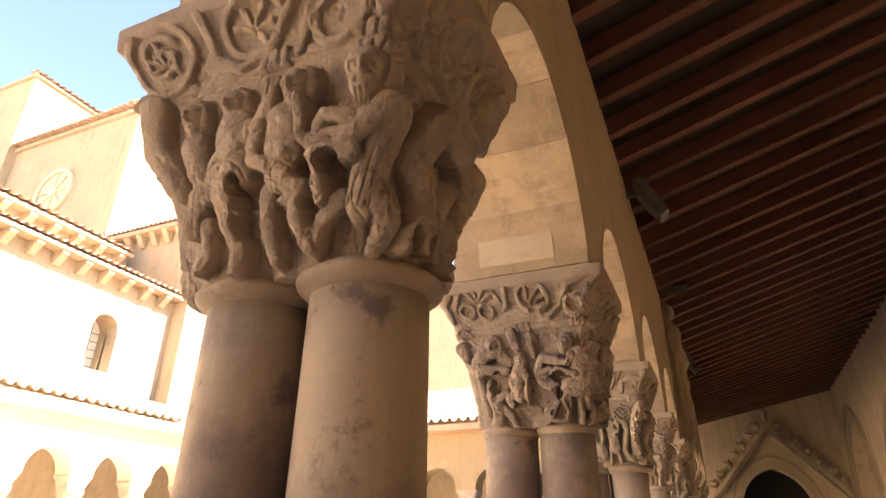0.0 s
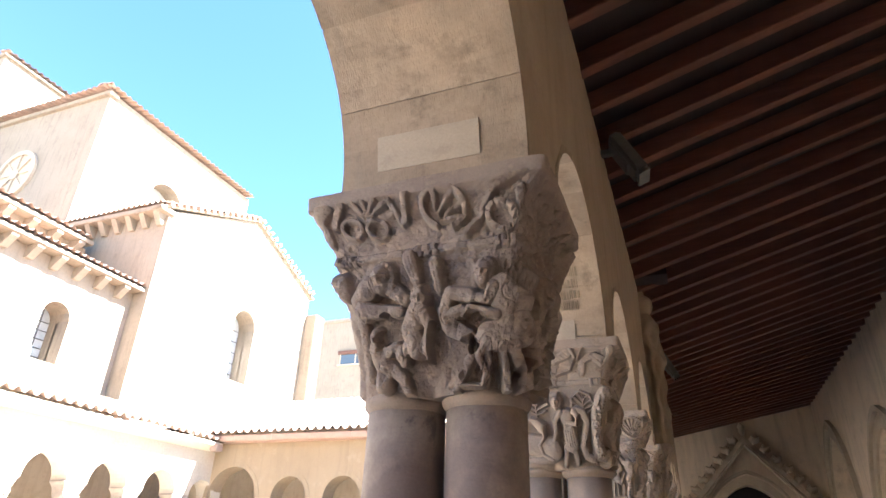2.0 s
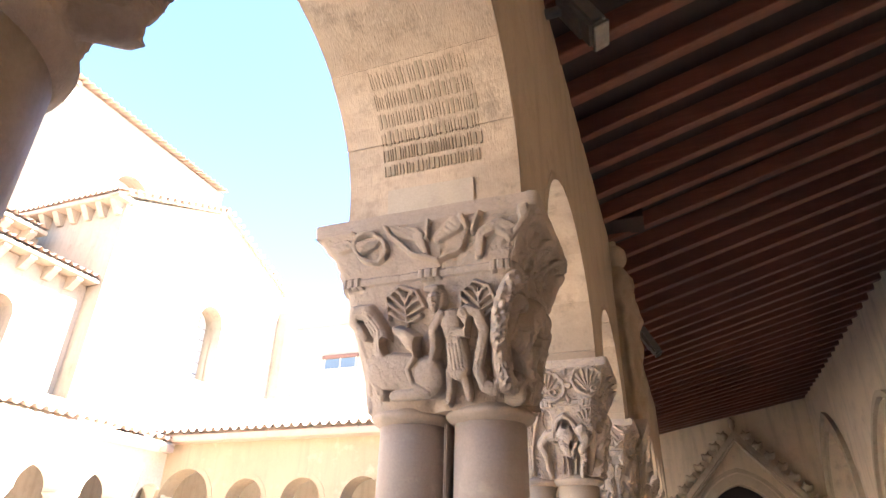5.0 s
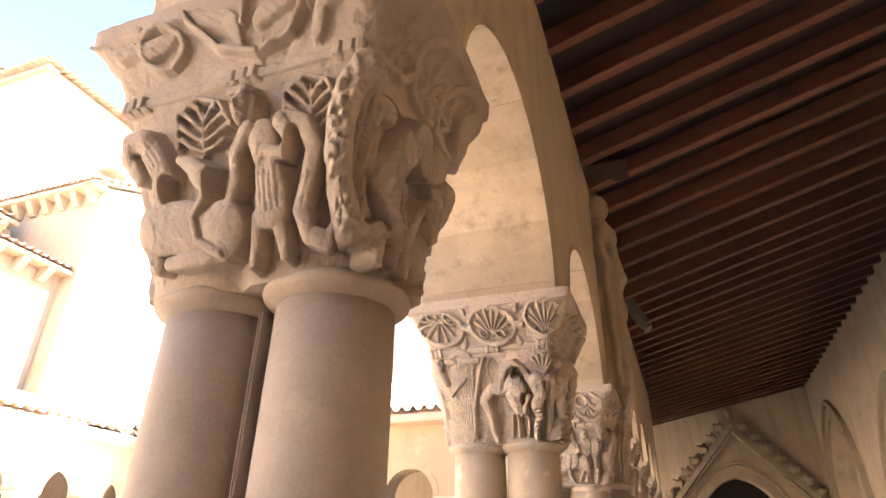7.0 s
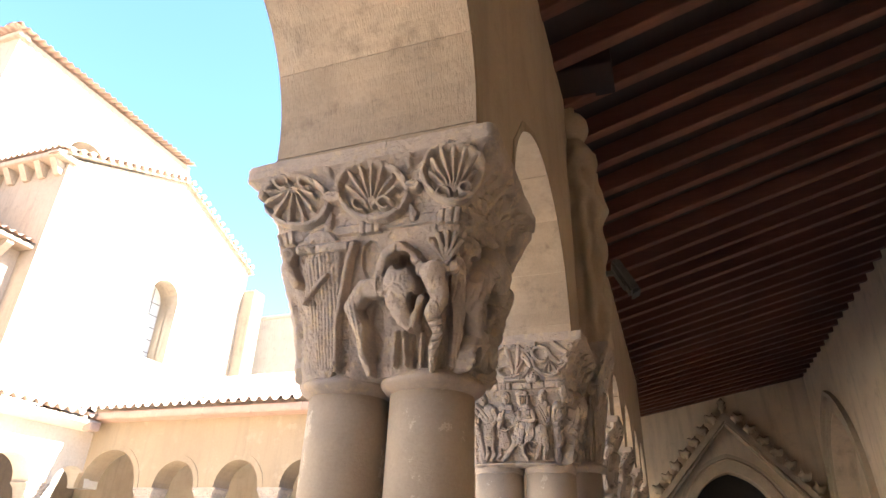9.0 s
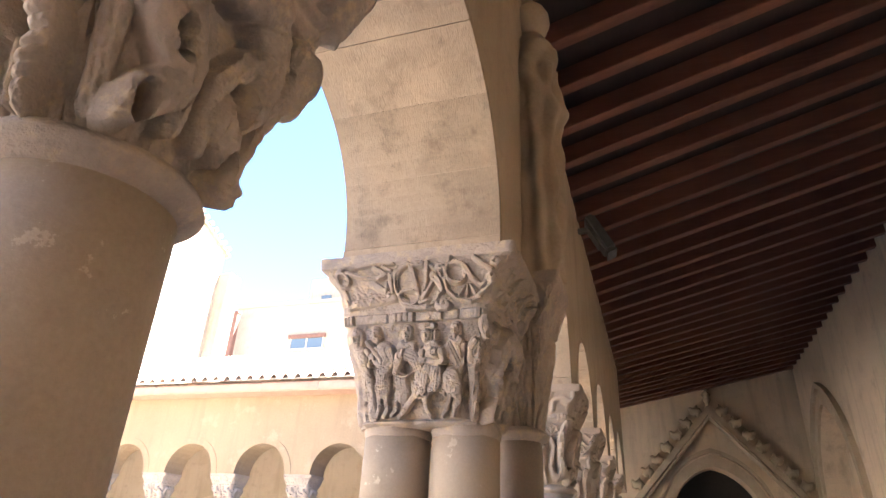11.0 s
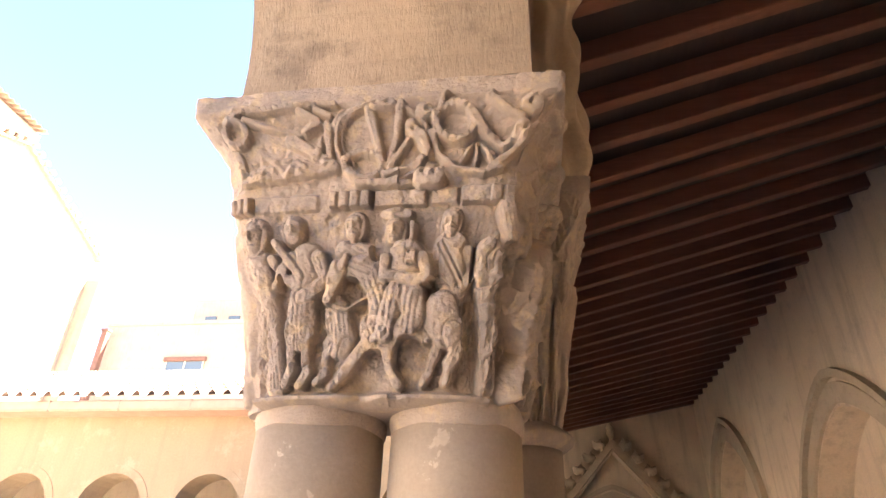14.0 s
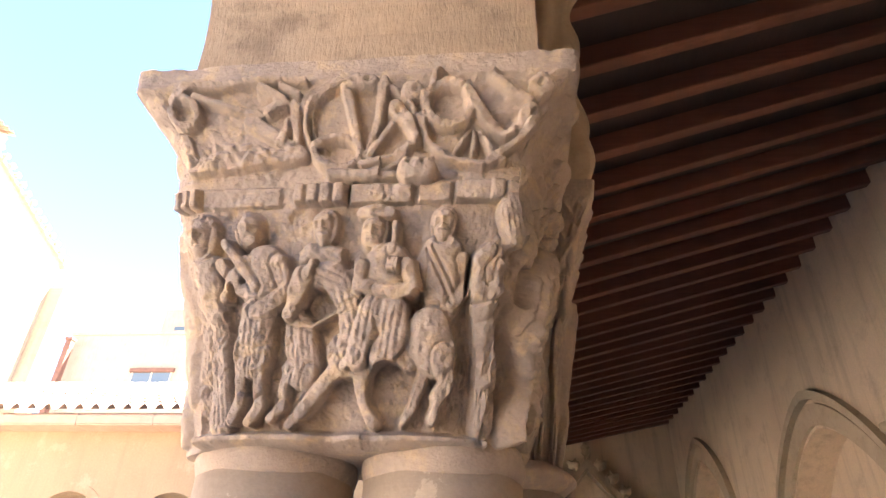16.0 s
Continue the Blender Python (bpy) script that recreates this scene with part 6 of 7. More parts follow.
def wall_with_arches(name, arches, a0, a1, top, place, depth, mat):
    """A wall from the floor to top(a) with pointed openings (centre, half, spring, apex) cut through it."""
    out = [(a0, 0.0)]
    for c, hf, sp, ap in arches:
        out.append((c - hf, 0.0))
        out += pointed(c, hf, sp, ap)
        out.append((c + hf, 0.0))
    out += [(a1, 0.0), (a1, top(a1)), (a0, top(a0))]
    return part(name, prism(out, place, depth), mat)


def archivolt(c, half, spring, apex, place, width, proud, mat, parent, name="arch_moulding", low=0.4):
    pts = [(c - half, low)] + pointed(c, half, spring, apex) + [(c + half, low)]
    outer = [(c - half - width, low)] + pointed(c, half + width, spring, apex + width * 1.5) + [(c + half + width, low)]
    return part(name, prism(pts + outer[::-1], place, proud), mat, parent)


right_arches = [(-3.6, 1.5, 2.2, 3.3), (0.3, 1.5, 2.2, 3.3), (4.1, 1.5, 2.2, 3.3), (7.9, 1.45, 2.2, 3.3), (11.66, 1.12, 2.25, 3.25), (15.3, 1.0, 2.3, 3.72)]
wall_right = wall_with_arches("wall_right", right_arches, BACK_Y, END_Y, lambda a: CEIL_R + 0.25, lambda a, b, d: (RW + d, a, b), 0.35, M_PLASTER)
tagged(wall_right, "grey tan plastered gallery wall with blind pointed recesses", "wall", kind="structure")
back_right = part("wall_recess_back", box(RW + 0.35, RW + 0.55, BACK_Y, END_Y, 0, CEIL_R + 0.3), M_PLASTER)
tagged(back_right, "plain plastered back of the tomb recesses", "wall", kind="structure")
for k, (c, hf, sp, ap) in enumerate(right_arches):
    archivolt(c, hf + 0.02, sp, ap + 0.03, lambda a, b, d: (RW - d, a, b), 0.14, 0.035, M_TRIM, wall_right)
    archivolt(c, hf + 0.22, sp, ap + 0.28, lambda a, b, d: (RW - d, a, b), 0.06, 0.075, M_TRIM, wall_right, "hood_moulding", sp)

# end wall with the gabled doorway
DOOR_C = 1.20
end_wall = wall_with_arches("wall_end", [(DOOR_C, 0.74, 2.1, 3.0)], -0.7, RW + 0.02, lambda a: ceil_z(a, END_Y) + 0.16, lambda a, b, d: (a, END_Y + d, b), 0.4, M_PLASTER)
tagged(end_wall, "tan plastered end wall of the gallery", "wall", kind="structure")
# closed box behind the doorway, painted near black to read as an unlit room
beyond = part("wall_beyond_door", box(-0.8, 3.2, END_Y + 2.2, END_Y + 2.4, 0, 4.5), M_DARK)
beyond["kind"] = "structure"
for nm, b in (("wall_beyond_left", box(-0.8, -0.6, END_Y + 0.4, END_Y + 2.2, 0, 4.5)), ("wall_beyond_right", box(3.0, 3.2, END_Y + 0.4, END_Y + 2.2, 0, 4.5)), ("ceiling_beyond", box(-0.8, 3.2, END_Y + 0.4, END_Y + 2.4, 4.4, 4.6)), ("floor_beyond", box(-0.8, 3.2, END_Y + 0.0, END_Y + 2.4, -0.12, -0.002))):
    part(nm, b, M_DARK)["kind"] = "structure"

gable = empty("doorway_gable", (DOOR_C + 0.06, END_Y, 0))
tagged(gable, "carved stone gable with crockets over a pointed doorway", "doorway")
place_end = lambda a, b, d: (a, -d, b)
archivolt(-0.06, 0.75, 2.1, 3.01, place_end, 0.13, 0.05, M_TRIM, gable)
archivolt(-0.06, 0.92, 2.1, 3.24, place_end, 0.05, 0.08, M_TRIM, gable, "outer_moulding")
GA, GB = 4.06, 2.45
for s in (-1, 1):
    arm = part("gable_arm", prism([(0, GA), (s * 1.42, GB), (s * 1.42 - s * 0.02, GB - 0.14), (0, GA - 0.16)], place_end, 0.20), M_TRIM, gable)
    inner = part("gable_bead", prism([(0, GA - 0.18), (s * 1.36, GB - 0.16), (s * 1.36, GB - 0.2), (0, GA - 0.23)], place_end, 0.25), M_TRIM, gable)


def crocket():
    """A curled leaf knob: one lobed mass that bends outwards at its tip."""
    bm = bmesh.new()
    bmesh.ops.create_icosphere(bm, subdivisions=3, radius=1.0)
    for v in bm.verts:
        d = v.co.normalized()
        lobes = 1 + 0.28 * math.sin(5 * math.atan2(d.z, d.x) + 1.0) * (1 - abs(d.y)) + 0.2 * math.sin(9 * d.z + 4 * d.x)
        v.co = Vector((d.x * 0.075 * lobes + 0.03 * (d.z > 0.2) * d.z, d.y * 0.05 - 0.02, d.z * 0.085 * lobes + 0.05))
    return bm


first = part("crocket", crocket(), M_TRIM, gable, smooth=True)
for s in (-1, 1):
    for i in range(7):
        t = (i + 0.9) / 7.6
        m = pose(s * 1.42 * t, -0.10, GA + (GB - GA) * t + 0.03, 0, s * 40, 0) @ Matrix.Diagonal((s * 1.3, 2.2, 1.3, 1))
        if i == 0 and s < 0:
            first.matrix_basis = m
        else:
            piece("crocket", first.data, gable, m)
part("finial", lathe([(0.03, GA - 0.02), (0.035, GA + 0.05), (0.075, GA + 0.1), (0.05, GA + 0.15), (0.085, GA + 0.2), (0.04, GA + 0.25), (0.015, GA + 0.29)], 12), M_TRIM, gable, smooth=True).location = (0, -0.12, 0)

back_wall = part("wall_back", box(W_OUT - 0.3, RW + 0.55, BACK_Y - 0.3, BACK_Y, 0, 4.9), M_PLASTER)
tagged(back_wall, "plain plastered wall closing the gallery", "wall", kind="structure")
corbel = part("corbel", lathe([(0.03, -0.16), (0.07, -0.12), (0.06, -0.06), (0.11, 0.0), (0.1, 0.05), (0.14, 0.08), (0.14, 0.12)], 16), M_TRIM, smooth=True)
corbel.location = (RW - 0.05, 10.32, 2.82)
tagged(corbel, "small carved stone corbel on the gallery wall", "corbel")


# ---- spot lamps on the wall head ----
def spot_lamp(y, z, label):
    thing = empty("spot_lamp", (W_IN, y, z))
    tagged(thing, label, "lamp", "gallery spot lamps")
    part("bracket", box(0.0, 0.12, -0.02, 0.02, 0.02, 0.06, 0.004), M_LAMP, thing)
    head = part("housing", box(-0.042, 0.042, -0.08, 0.08, -0.18, 0.15, 0.018), M_LAMP, thing)
    head.matrix_basis = pose(0.15, 0.0, 0.0, 0, -27, 6)
    part("glass", box(-0.038, 0.038, -0.074, 0.074, -0.20, -0.181, 0.004), M_LAMP_FACE, head)
    part("fin", box(-0.055, -0.0425, -0.06, 0.06, -0.1, 0.1, 0.003), M_LAMP, head)
    return thing


spot_lamp(4.05, 3.68, "dark grey spot lamp fixed under the rafters")
spot_lamp(8.72, 3.64, "dark grey spot lamp fixed under the rafters")

# ---- courtyard ----
ground = part("ground", box(-400, 400, -400, 400, -0.40, -0.14), M_GRAVEL)
tagged(ground, "pale gravel courtyard ground", "ground", kind="structure")


def tile_roof(name, length, run, rise, label, place, parent=None, pitch=0.23, cover=1.0):
    """Rows of curved clay tiles: length along the eave, run and rise up the slope, set by place(along, in, up)."""
    n_al = int(length / pitch)
    per = 8
    rows = max(2, int(math.hypot(run, rise) / 0.36))
    bm = bmesh.new()
    grid = []
    for r in range(rows):
        for e in (0, 1):
            t = (r + e * 1.02) / rows
            line = []
            for i in range(n_al * per + 1):
                a = i / per * pitch
                ph = (i % per) / per
                col = i // per
                wob = 0.012 * math.sin(col * 12.9 + r * 7.3)
                up = 0.075 * math.sin(math.pi * ph / 0.62) if ph < 0.62 else -0.012 * math.sin(math.pi * (ph - 0.62) / 0.38)
                line.append(bm.verts.new(place(a, t * run + wob, t * rise + up + (0.03 if e == 0 else 0.0))))
            grid.append(line)
    for a, b in zip(grid, grid[1:]):
        for i in range(len(a) - 1):
            bm.faces.new((a[i], a[i + 1], b[i + 1], b[i]))
    ob = part(name, bm, M_TILE, parent, smooth=False)
    if not parent:
        tagged(ob, label, "roof", kind="structure")
    return ob


def side_gallery(name, feet, place, a0, a1, wall_mat, eave_z, label, detail=1):
    """A gallery across the courtyard: podium, columns, arches, eave, tiled roof and back wall. place(along, out, up): out is towards the court."""
    spring = 2.43
    chain = arch_chain(feet, 0.22, spring, 0.0, a0, a1, 18)
    wall = part(name, prism(chain + [(a1, eave_z - 0.12), (a0, eave_z - 0.12)], lambda a, b, d: place(a, -d, b), 0.45), wall_mat)
    tagged(wall, label, "wall", kind="structure")
    for f0, f1 in zip(feet, feet[1:]):
        c, rad = (f0 + f1) / 2, (f1 - f0) / 2 - 0.22
        pts = [(c + (rad - 0.012) * math.cos(math.pi * i / 16), spring + (rad - 0.012) * math.sin(math.pi * i / 16)) for i in range(17)]
        pts += [(c + (rad + 0.1) * math.cos(math.pi * i / 16), spring + (rad + 0.1) * math.sin(math.pi * i / 16)) for i in range(16, -1, -1)]
        part("arch_ring", prism(pts, lambda a, b, d: place(a, 0.008 - d, b), 0.46), wall_mat, wall)
    part(name.replace("arcade", "podium"), prism([(a0, -0.2), (a1, -0.2), (a1, 0.55), (a0, 0.55)], lambda a, b, d: place(a, 0.08 - d, b), 0.6), M_WALL)["kind"] = "structure"
    return wall


LX, FY = -11.2, 13.6
left_place = lambda a, o, u: (LX + o, a, u)
far_place = lambda a, o, u: (a, FY - o, u)
left_feet = [12.0 + 0.72 - 1.41 * k for k in range(13)][::-1] + [13.95]
far_feet = [-11.45] + [-9.55 + 0.0 + 1.43 * k for k in range(7)]
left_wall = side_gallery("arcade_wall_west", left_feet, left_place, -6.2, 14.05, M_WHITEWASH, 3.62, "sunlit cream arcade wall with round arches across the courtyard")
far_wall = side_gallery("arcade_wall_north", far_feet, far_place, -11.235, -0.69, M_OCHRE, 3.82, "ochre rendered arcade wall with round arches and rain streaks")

cap_low = carved_meshes("capital", front_b, 99, 0.22, 1.0)
for me in cap_low:
    me.materials.append(M_CARVED_PALE)
far_proto = None


def far_column(loc, turn, label):
    global far_proto
    m = pose(*loc, 0, 0, turn)
    if far_proto:
        ob = copy_thing(far_proto, m)
        return tagged(ob, label)
    thing = empty("arcade_column")
    tagged(thing, label, "column", "columns of the far arcades")
    for me, nm in zip(cap_low, ("capital", "impost")):
        piece(nm, me, thing, pose(0, 0, 1.35) @ Matrix.Diagonal((0.85, 0.95, 1.06, 1)))
    part("base", box(-0.26, 0.26, -0.16, 0.16, 0.0, 0.16, 0.02), M_TRIM, thing)
    for s in (-1, 1):
        part("shaft", lathe([(0.095, 0.16), (0.088, 1.37)], 20, s * 0.1), M_SHAFT, thing, smooth=True)
    thing.matrix_basis = m
    far_proto = thing
    return thing


for f in left_feet[:-1]:
    far_column((LX - 0.225, f, 0.55), 90, "pale sunlit paired columns of the far arcade")
for f in far_feet[1:]:
    far_column((f, FY + 0.225, 0.55), 0, "pale shaded paired columns of the far arcade")

# eaves and roofs of the two galleries
eave_l = part("eave_west", prism([(-0.1, 3.46), (0.26, 3.56), (0.36, 3.60), (0.36, 3.68), (-0.1, 3.70)], lambda a, b, d: (LX + a, -6.2 + d, b), 19.6), M_WHITEWASH)
tagged(eave_l, "cream stone eave of the gallery roof", "eave", kind="structure")
gut = part("gutter_north", box(-11.1, -0.7, FY - 0.36, FY + 0.1, 3.70, 3.85, 0.02), M_TERRA)
tagged(gut, "terracotta coloured gutter along the eave", "gutter", kind="structure")
for k in range(9):
    part("gutter_joint", box(-10.4 + 1.1 * k, -10.385 + 1.1 * k, FY - 0.366, FY + 0.0, 3.697, 3.853), M_TILE, gut)
hopper = part("rain_hopper", box(-10.98, -10.74, FY - 0.50, FY - 0.28, 3.46, 3.62, 0.02), M_TILE)
tagged(hopper, "weathered terracotta rain hopper in the courtyard corner", "rain hopper")
tile_roof("roof_west", 20.2, 3.9, 1.15, "sunlit clay tile roof of the gallery", lambda a, i, u: (LX + 0.42 - i, -6.2 + a, 3.70 + u))
tile_roof("roof_north", 15.0, 3.5, 1.55, "sunlit clay tile roof of the far gallery", lambda a, i, u: (-15.0 + a, FY - 0.42 + i, 3.87 + u))
back_w = part("gallery_back_west", box(LX - 3.6, LX - 3.4, -6.2, 14.0, -0.2, 4.9), M_WALL)
back_w["kind"] = "structure"
back_n = part("gallery_back_north", box(-15.0, -0.75, FY + 3.2, FY + 3.4, -0.2, 4.9), M_WALL)
back_n["kind"] = "structure"
for nm, b in (("gallery_floor_west", box(LX - 3.6, LX + 0.05, -6.2, 17, -0.2, -0.02)), ("gallery_floor_north", box(LX, -0.7, FY - 0.05, FY + 3.3, -0.2, -0.021))):
    part(nm, b, M_FLAG)["kind"] = "structure"
roof_s = part("roof_east", warped_slab(-0.98, 3.4, 0.24, 0.36), M_TILE)
tagged(roof_s, "clay tile lean-to roof over the gallery", "roof", kind="structure")
south = part("wall_south", box(-11.7, W_OUT - 0.3, -6.6, -6.2, -0.2, 4.6), M_WHITEWASH)
tagged(south, "plain wall closing the courtyard", "wall", kind="structure")

# tomb slabs and arches inside the far gallery
for x in (-9.1, -5.9):
    part("tomb_arch_moulding", prism([(x + 0.9 * math.cos(math.pi * i / 16), 1.4 + 0.9 * math.sin(math.pi * i / 16)) for i in range(17)] + [(x + 0.78 * math.cos(math.pi * i / 16), 1.4 + 0.78 * math.sin(math.pi * i / 16)) for i in range(16, -1, -1)], lambda a, b, d: (a, FY + 3.2 - d, b), 0.12), M_TRIM, back_n)


# ---- church ----
def arched_window(parent, place, c, half, z0, z1, depth, bars=True):
    """A round-headed window recess: frame, glass and grille at the back of a dark reveal."""
    spring = z1 - half
    pts = [(c - half, z0), (c + half, z0)] + [(c + half * math.cos(math.pi * i / 14), spring + half * math.sin(math.pi * i / 14)) for i in range(15)]
    outer = [(c + (half + 0.12) * math.cos(math.pi * i / 14), spring + (half + 0.12) * math.sin(math.pi * i / 14)) for i in range(15)]
    band = [(c + half, z0), (c + half + 0.12, z0)] + outer + [(c - half - 0.12, z0), (c - half, z0)] + pts[2:][::-1]
    part("reveal", prism(band, lambda a, b, d: place(a, -depth + 0.01 - d, b), 0.4), M_CHURCH, parent)
    depth += 0.36
    pane = part("window", prism(pts, lambda a, b, d: place(a, -depth + 0.02 - d, b), 0.03), M_PANE, parent)
    if bars:
        for k in range(1, 3):
            part("bar", prism([(c - half + 2 * half * k / 3 - 0.009, z0), (c - half + 2 * half * k / 3 + 0.009, z0), (c - half + 2 * half * k / 3 + 0.009, z1 - 0.1), (c - half + 2 * half * k / 3 - 0.009, z1 - 0.1)], lambda a, b, d: place(a, -depth + 0.05 - d, b), 0.02), M_IRON, pane)
        for k in range(1, 6):
            z = z0 + (spring - z0) * k / 5
            part("bar", prism([(c - half, z - 0.009), (c + half, z - 0.009), (c + half, z + 0.009), (c - half, z + 0.009)], lambda a, b, d: place(a, -depth + 0.045 - d, b), 0.02), M_IRON, pane)
    return pane


def wall_with_windows(name, outline_top, wins, z0, place, depth, mat, parent):
    """A wall strip cut into bays, each with a round-headed window hole. outline_top: (along, height) pairs; wins: (centre, half, low, high)."""
    xs = [a for a, _ in outline_top]
    hs = [h for _, h in outline_top]
    cuts = sorted({xs[0], xs[-1]} | {c - h for c, h, _, _ in wins} | {c + h for c, h, _, _ in wins} | set(xs))
    temp = bmesh.new()

    def add(pts):
        b = prism(pts, place, depth)
        me = bpy.data.meshes.new("t")
        b.to_mesh(me)
        b.free()
        temp.from_mesh(me)
        bpy.data.meshes.remove(me)
    for a, b in zip(cuts, cuts[1:]):
        top_a, top_b = np.interp(a, xs, hs), np.interp(b, xs, hs)
        hit = [w for w in wins if w[0] - w[1] - 1e-6 <= a and b <= w[0] + w[1] + 1e-6]
        if not hit:
            add([(a, z0), (b, z0), (b, top_b), (a, top_a)])
            continue
        c, h, lo, hi = hit[0]
        if lo > z0:
            add([(a, z0), (b, z0), (b, lo), (a, lo)])
        sp = hi - h
        n = 12
        low = []
        for i in range(n + 1):
            t = a + (b - a) * i / n
            low.append((t, sp + math.sqrt(max(0, h * h - (t - c) ** 2))))
        add(low + [(b, top_b), (a, top_a)])
    bmesh.ops.remove_doubles(temp, verts=temp.verts, dist=0.0005)
    return part(name, temp, mat, parent)


BX, BY = -15.0, 13.55
church = empty("church", (0, 0, 0))
tagged(church, "sunlit sandstone church with gabled transept and tiled roofs", "church")
px_place = lambda x0: (lambda a, o, u: (x0 + o, a, u))
tr_place = lambda a, b, d: (BX - d, a, b)
wall_with_windows("transept_wall", [(BY, 11.3), (17.8, 13.1), (22.0, 11.5)], [(18.15, 0.6, 6.7, 9.4)], 0, tr_place, 0.45, M_CHURCH, church)
arched_window(church, px_place(BX), 18.15, 0.6, 6.7, 9.4, 0.42)
part("buttress", box(BX - 0.4, BX + 0.55, 21.95, 22.6, 0, 10.6, 0.03), M_CHURCH, church)
part("transept_side_wall", box(-24.0, BX - 0.452, BY, BY + 0.45, 0, 11.25), M_CHURCH, church)
part("transept_end_wall", box(-24.0, BX - 0.452, 22.0, 22.4, 0, 11.4), M_CHURCH, church)
for k in range(11):
    x = BX - 0.35 - 0.62 * k
    part("corbel", prism([(x, 10.75), (x + 0.22, 10.75), (x + 0.22, 11.15), (x, 11.15)], lambda a, b, d: (a, BY - d * (1.0 if b > 11 else 0.25), b), 0.38), M_CHURCH, church)
part("cornice", box(-24.0, BX + 0.1, BY - 0.45, BY + 0.2, 11.15, 11.32, 0.02), M_CHURCH, church)
tile_roof("transept_roof", 9.3, 4.6, 1.9, "", lambda a, i, u: (-24.0 + a, BY - 0.5 + i, 11.34 + u), church)
for (y0, z0), (y1, z1) in (((BY - 0.5, 11.2), (17.8, 13.1)), ((17.8, 13.1), (22.2, 11.4))):
    part("verge", prism([(y0, z0), (y1, z1), (y1, z1 + 0.07), (y0, z0 + 0.07)], lambda a, b, d: (BX - 0.3 + d, a, b), 0.42), M_CHURCH, church)

# tile ends along the sloping gable edges
tile_end = lathe([(0.07, 0.0), (0.085, 0.0), (0.085, 0.5), (0.07, 0.5)], 10)
tile_end_mesh = bpy.data.meshes.new("verge_tile")
tile_end.to_mesh(tile_end_mesh)
tile_end_mesh.materials.append(M_TILE)
for (y0, z0), (y1, z1) in (((BY - 0.3, 11.28), (17.8, 13.15)), ((17.8, 13.15), (22.1, 11.5))):
    n = int((y1 - y0) / 0.3)
    for k in range(n):
        q = (k + 0.5) / n
        piece("verge_tile", tile_end_mesh, church, pose(BX - 0.28, y0 + (y1 - y0) * q, z0 + (z1 - z0) * q + 0.07 + 0.012 * math.sin(7.1 * k), 0, 86, 0))

# aisle wall with corbelled eave, west of the gallery
AXW = -15.6
wall_with_windows("aisle_wall", [(-6.2, 8.35), (BY - 0.01, 8.35)], [(11.35, 0.42, 5.6, 7.25), (6.4, 0.42, 5.6, 7.25), (1.4, 0.42, 5.6, 7.25), (-3.6, 0.42, 5.6, 7.25)], 0, lambda a, b, d: (AXW - d, a, b), 0.5, M_CHURCH, church)
for c in (11.35, 6.4, 1.4, -3.6):
    arched_window(church, px_place(AXW), c, 0.42, 5.6, 7.25, 0.45)
for k in range(24):
    y = BY - 0.7 - 0.72 * k
    part("corbel", prism([(0, 8.0), (0.12, 8.0), (0.42, 8.28), (0.42, 8.36), (0, 8.36)], lambda a, b, d, y=y: (AXW + a, y + d, b), 0.2), M_CHURCH, church)
part("cornice", box(AXW - 0.2, AXW + 0.48, -6.2, BY - 0.02, 8.36, 8.48, 0.02), M_CHURCH, church)
tile_roof("aisle_roof", 19.8, 4.6, 1.5, "", lambda a, i, u: (AXW + 0.56 - i, -6.25 + a, 8.50 + u), church)

# nave: tall block behind
NX, NY = -20.0, 13.5
wall_with_windows("nave_wall", [(NY, 17.8), (22.4, 17.8)], [(17.4, 0.9, 13.6, 15.6)], 8, lambda a, b, d: (NX - d, a, b), 0.5, M_CHURCH, church)
arched_window(church, px_place(NX), 17.4, 0.9, 13.6, 15.6, 0.45, False)
part("nave_end_wall", box(-36, NX - 0.51, NY, NY + 0.5, 8, 17.8), M_CHURCH, church)
part("nave_far_wall", box(-36, NX - 0.51, 22.0, 22.4, 8, 17.8), M_CHURCH, church)
part("cornice", box(-36, NX + 0.12, NY - 0.15, NY + 0.3, 17.62, 17.82, 0.02), M_CHURCH, church)
tile_roof("nave_roof", 9.4, 0.8, 0.2, "", lambda a, i, u: (NX + 0.35 - i, NY - 0.4 + a, 17.86 + u), church, 0.3)
tile_roof("nave_end_roof", 16.3, 0.8, 0.2, "", lambda a, i, u: (-36 + a, NY - 0.4 + i, 17.86 + u), church, 0.3)
part("tower_wall", box(-33, -28.0, 13.1, 30, 12, 22.0), M_CHURCH, church)
part("tower_cornice", box(-33.2, -27.85, 12.95, 30.2, 22.0, 22.15, 0.03), M_CHURCH, church)
tile_roof("tower_roof", 17.0, 0.8, 0.2, "", lambda a, i, u: (-27.7 - i, 12.9 + a, 22.17 + u), church, 0.34)
part("clerestory_wall", box(-22.0, -18.0, -6.2, NY - 0.3, 8, 10.15), M_CHURCH, church)
part("clerestory_cornice", box(-22.0, -17.5, -6.2, NY - 0.4, 10.15, 10.29, 0.02), M_CHURCH, church)
for k in range(24):
    yk = NY - 0.9 - 0.8 * k
    part("corbel", prism([(0, 9.75), (0.12, 9.75), (0.45, 10.05), (0.45, 10.15), (0, 10.15)], lambda a, b, d, yk=yk: (-18.0 + a, yk + d, b), 0.22), M_CHURCH, church)
tile_roof("clerestory_roof", 19.4, 4.0, 1.2, "", lambda a, i, u: (-17.4 - i, -6.2 + a, 10.31 + u), church, 0.3)
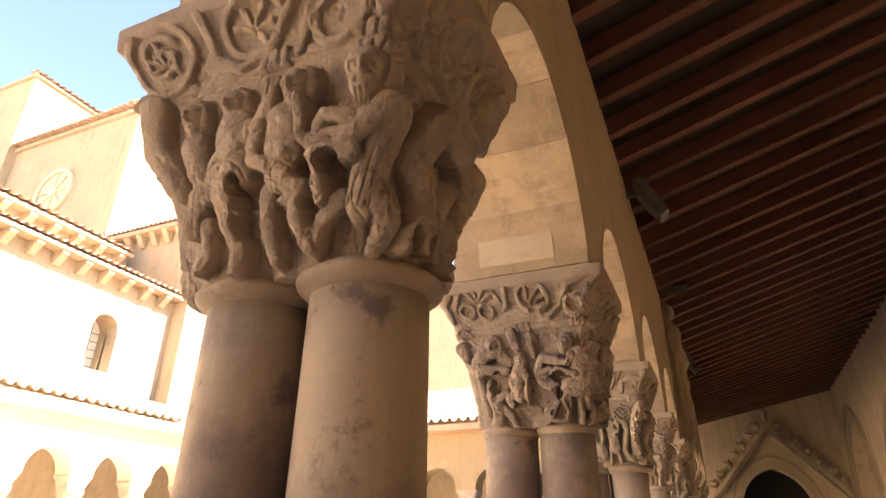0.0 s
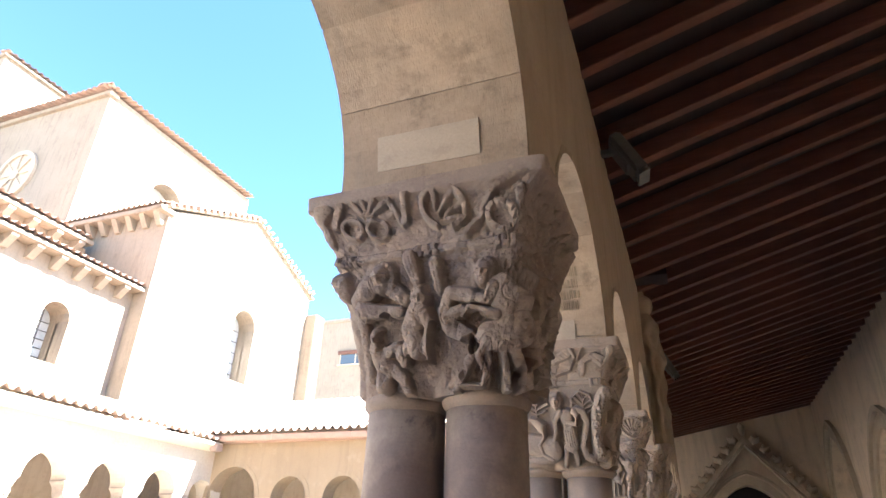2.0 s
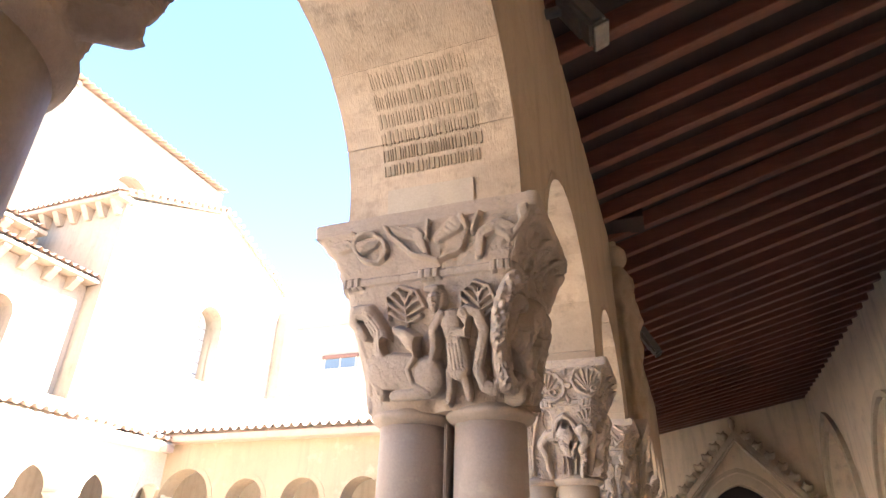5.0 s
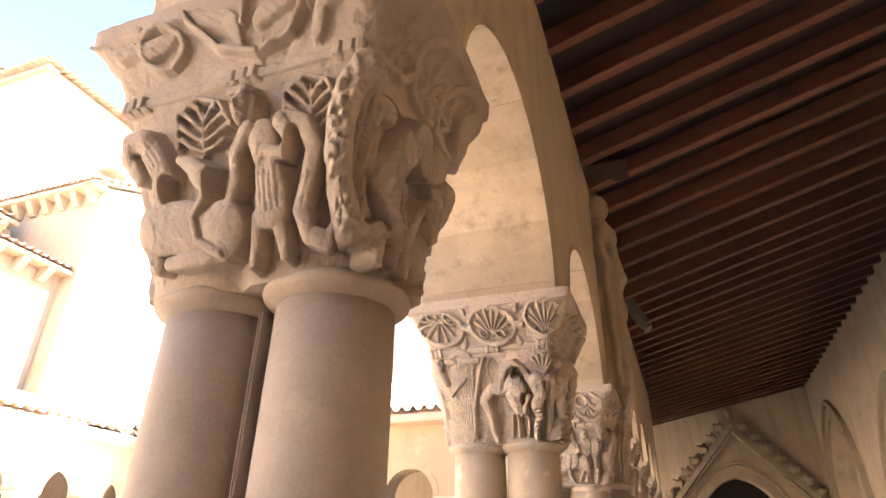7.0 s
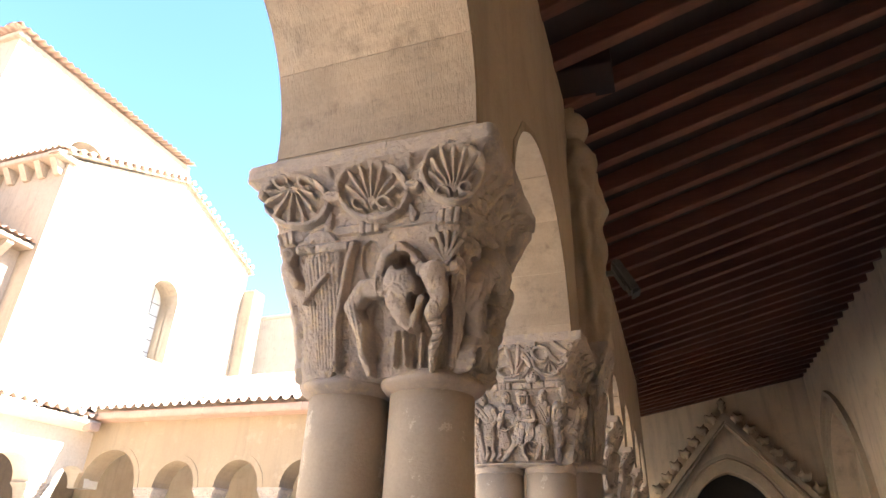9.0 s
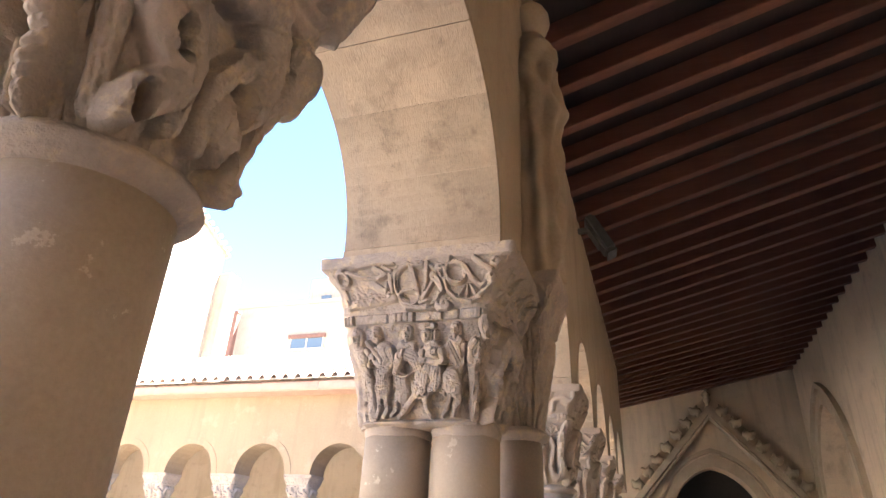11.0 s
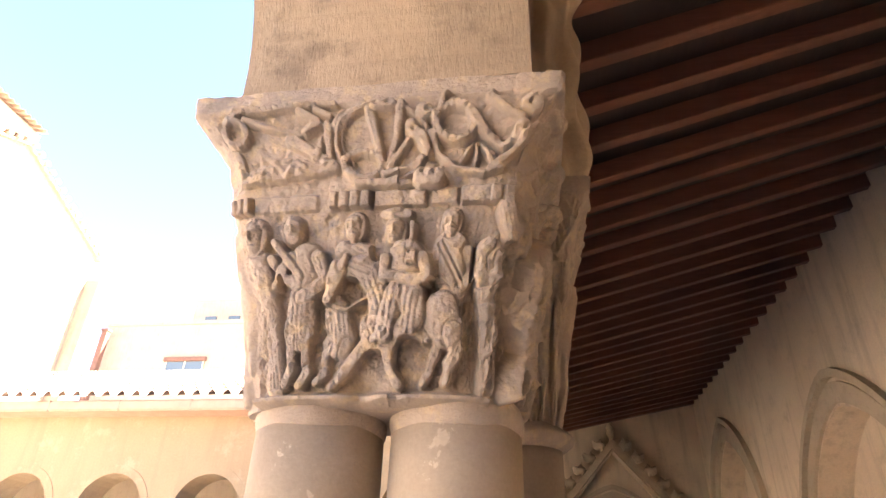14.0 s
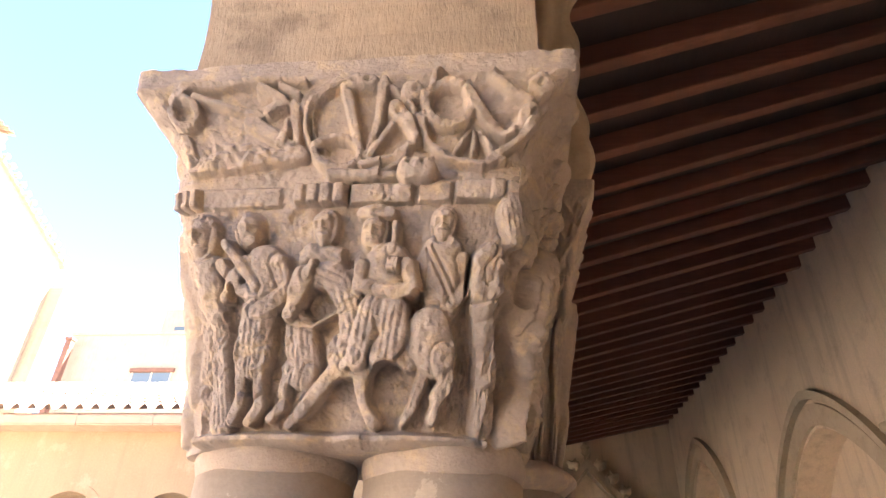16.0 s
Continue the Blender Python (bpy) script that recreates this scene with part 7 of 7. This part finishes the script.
rose = part("rose_frame", lathe([(0.95, 0.0), (1.15, 0.0), (1.15, 0.12), (0.95, 0.12), (0.95, 0.0)], 40), M_TRIM, church)
rose.matrix_basis = pose(-24.1, NY, 14.6, 90)
rose_glass = part("rose_glass", lathe([(0.96, 0.0), (0.96, 0.03)], 32), M_TRIM, rose)
for k in range(8):
    part("spoke", box(0.0, 0.95, -0.03, 0.03, 0.03, 0.1), M_TRIM, rose).matrix_basis = pose(0, 0, 0, 0, 0, 45 * k)
part("rose_hub", lathe([(0.25, 0.03), (0.25, 0.11)], 20), M_TRIM, rose)

# ---- houses behind the far gallery ----
house = empty("house", (-30.0, 60.0, 0))
tagged(house, "cream rendered town house behind the gallery roof", "house")
part("wall", box(-14.3, 15.0, 0.0, 10.0, 0, 25.6), M_CHURCH, house)
part("parapet", box(-14.5, 15.2, -0.2, 10.2, 25.6, 26.0, 0.03), M_CHURCH, house)
w = part("window", box(-6.6, -2.4, -0.05, 0.05, 20.35, 21.55), m_glass, house)
part("shutter_box", box(-6.8, -2.2, -0.3, 0.06, 21.55, 21.95, 0.04), M_BRICK, house, "brown window shutter box")
for dx in (-6.6, -4.57, -2.54):
    part("frame", box(dx, dx + 0.14, -0.12, 0.06, 20.35, 21.55, 0.02), M_TRIM, w)
part("sill", box(-6.8, -2.2, -0.25, 0.06, 20.2, 20.35, 0.02), M_TRIM, w)
part("upper_storey", box(-6.2, 15.0, 2.0, 10.0, 26.0, 29.5), M_CHURCH, house)
for dx in (-4.65, -1.95):
    part("attic_window", box(dx, dx + 1.3, 1.85, 2.05, 26.4, 27.35, 0.03), m_glass, house, "small grey attic window")
chimney = empty("chimney", (-43.6, 59.0, 0))
tagged(chimney, "slim red brick chimney beside the house", "chimney")
part("shaft", box(-0.3, 0.3, -0.3, 0.3, -0.15, 24.6, 0.02), M_BRICK, chimney)
part("cap", box(-0.4, 0.4, -0.4, 0.4, 24.6, 24.9, 0.03), M_BRICK, chimney)
part("collar", box(-0.36, 0.36, -0.36, 0.36, 23.7, 23.85, 0.02), M_BRICK, chimney)
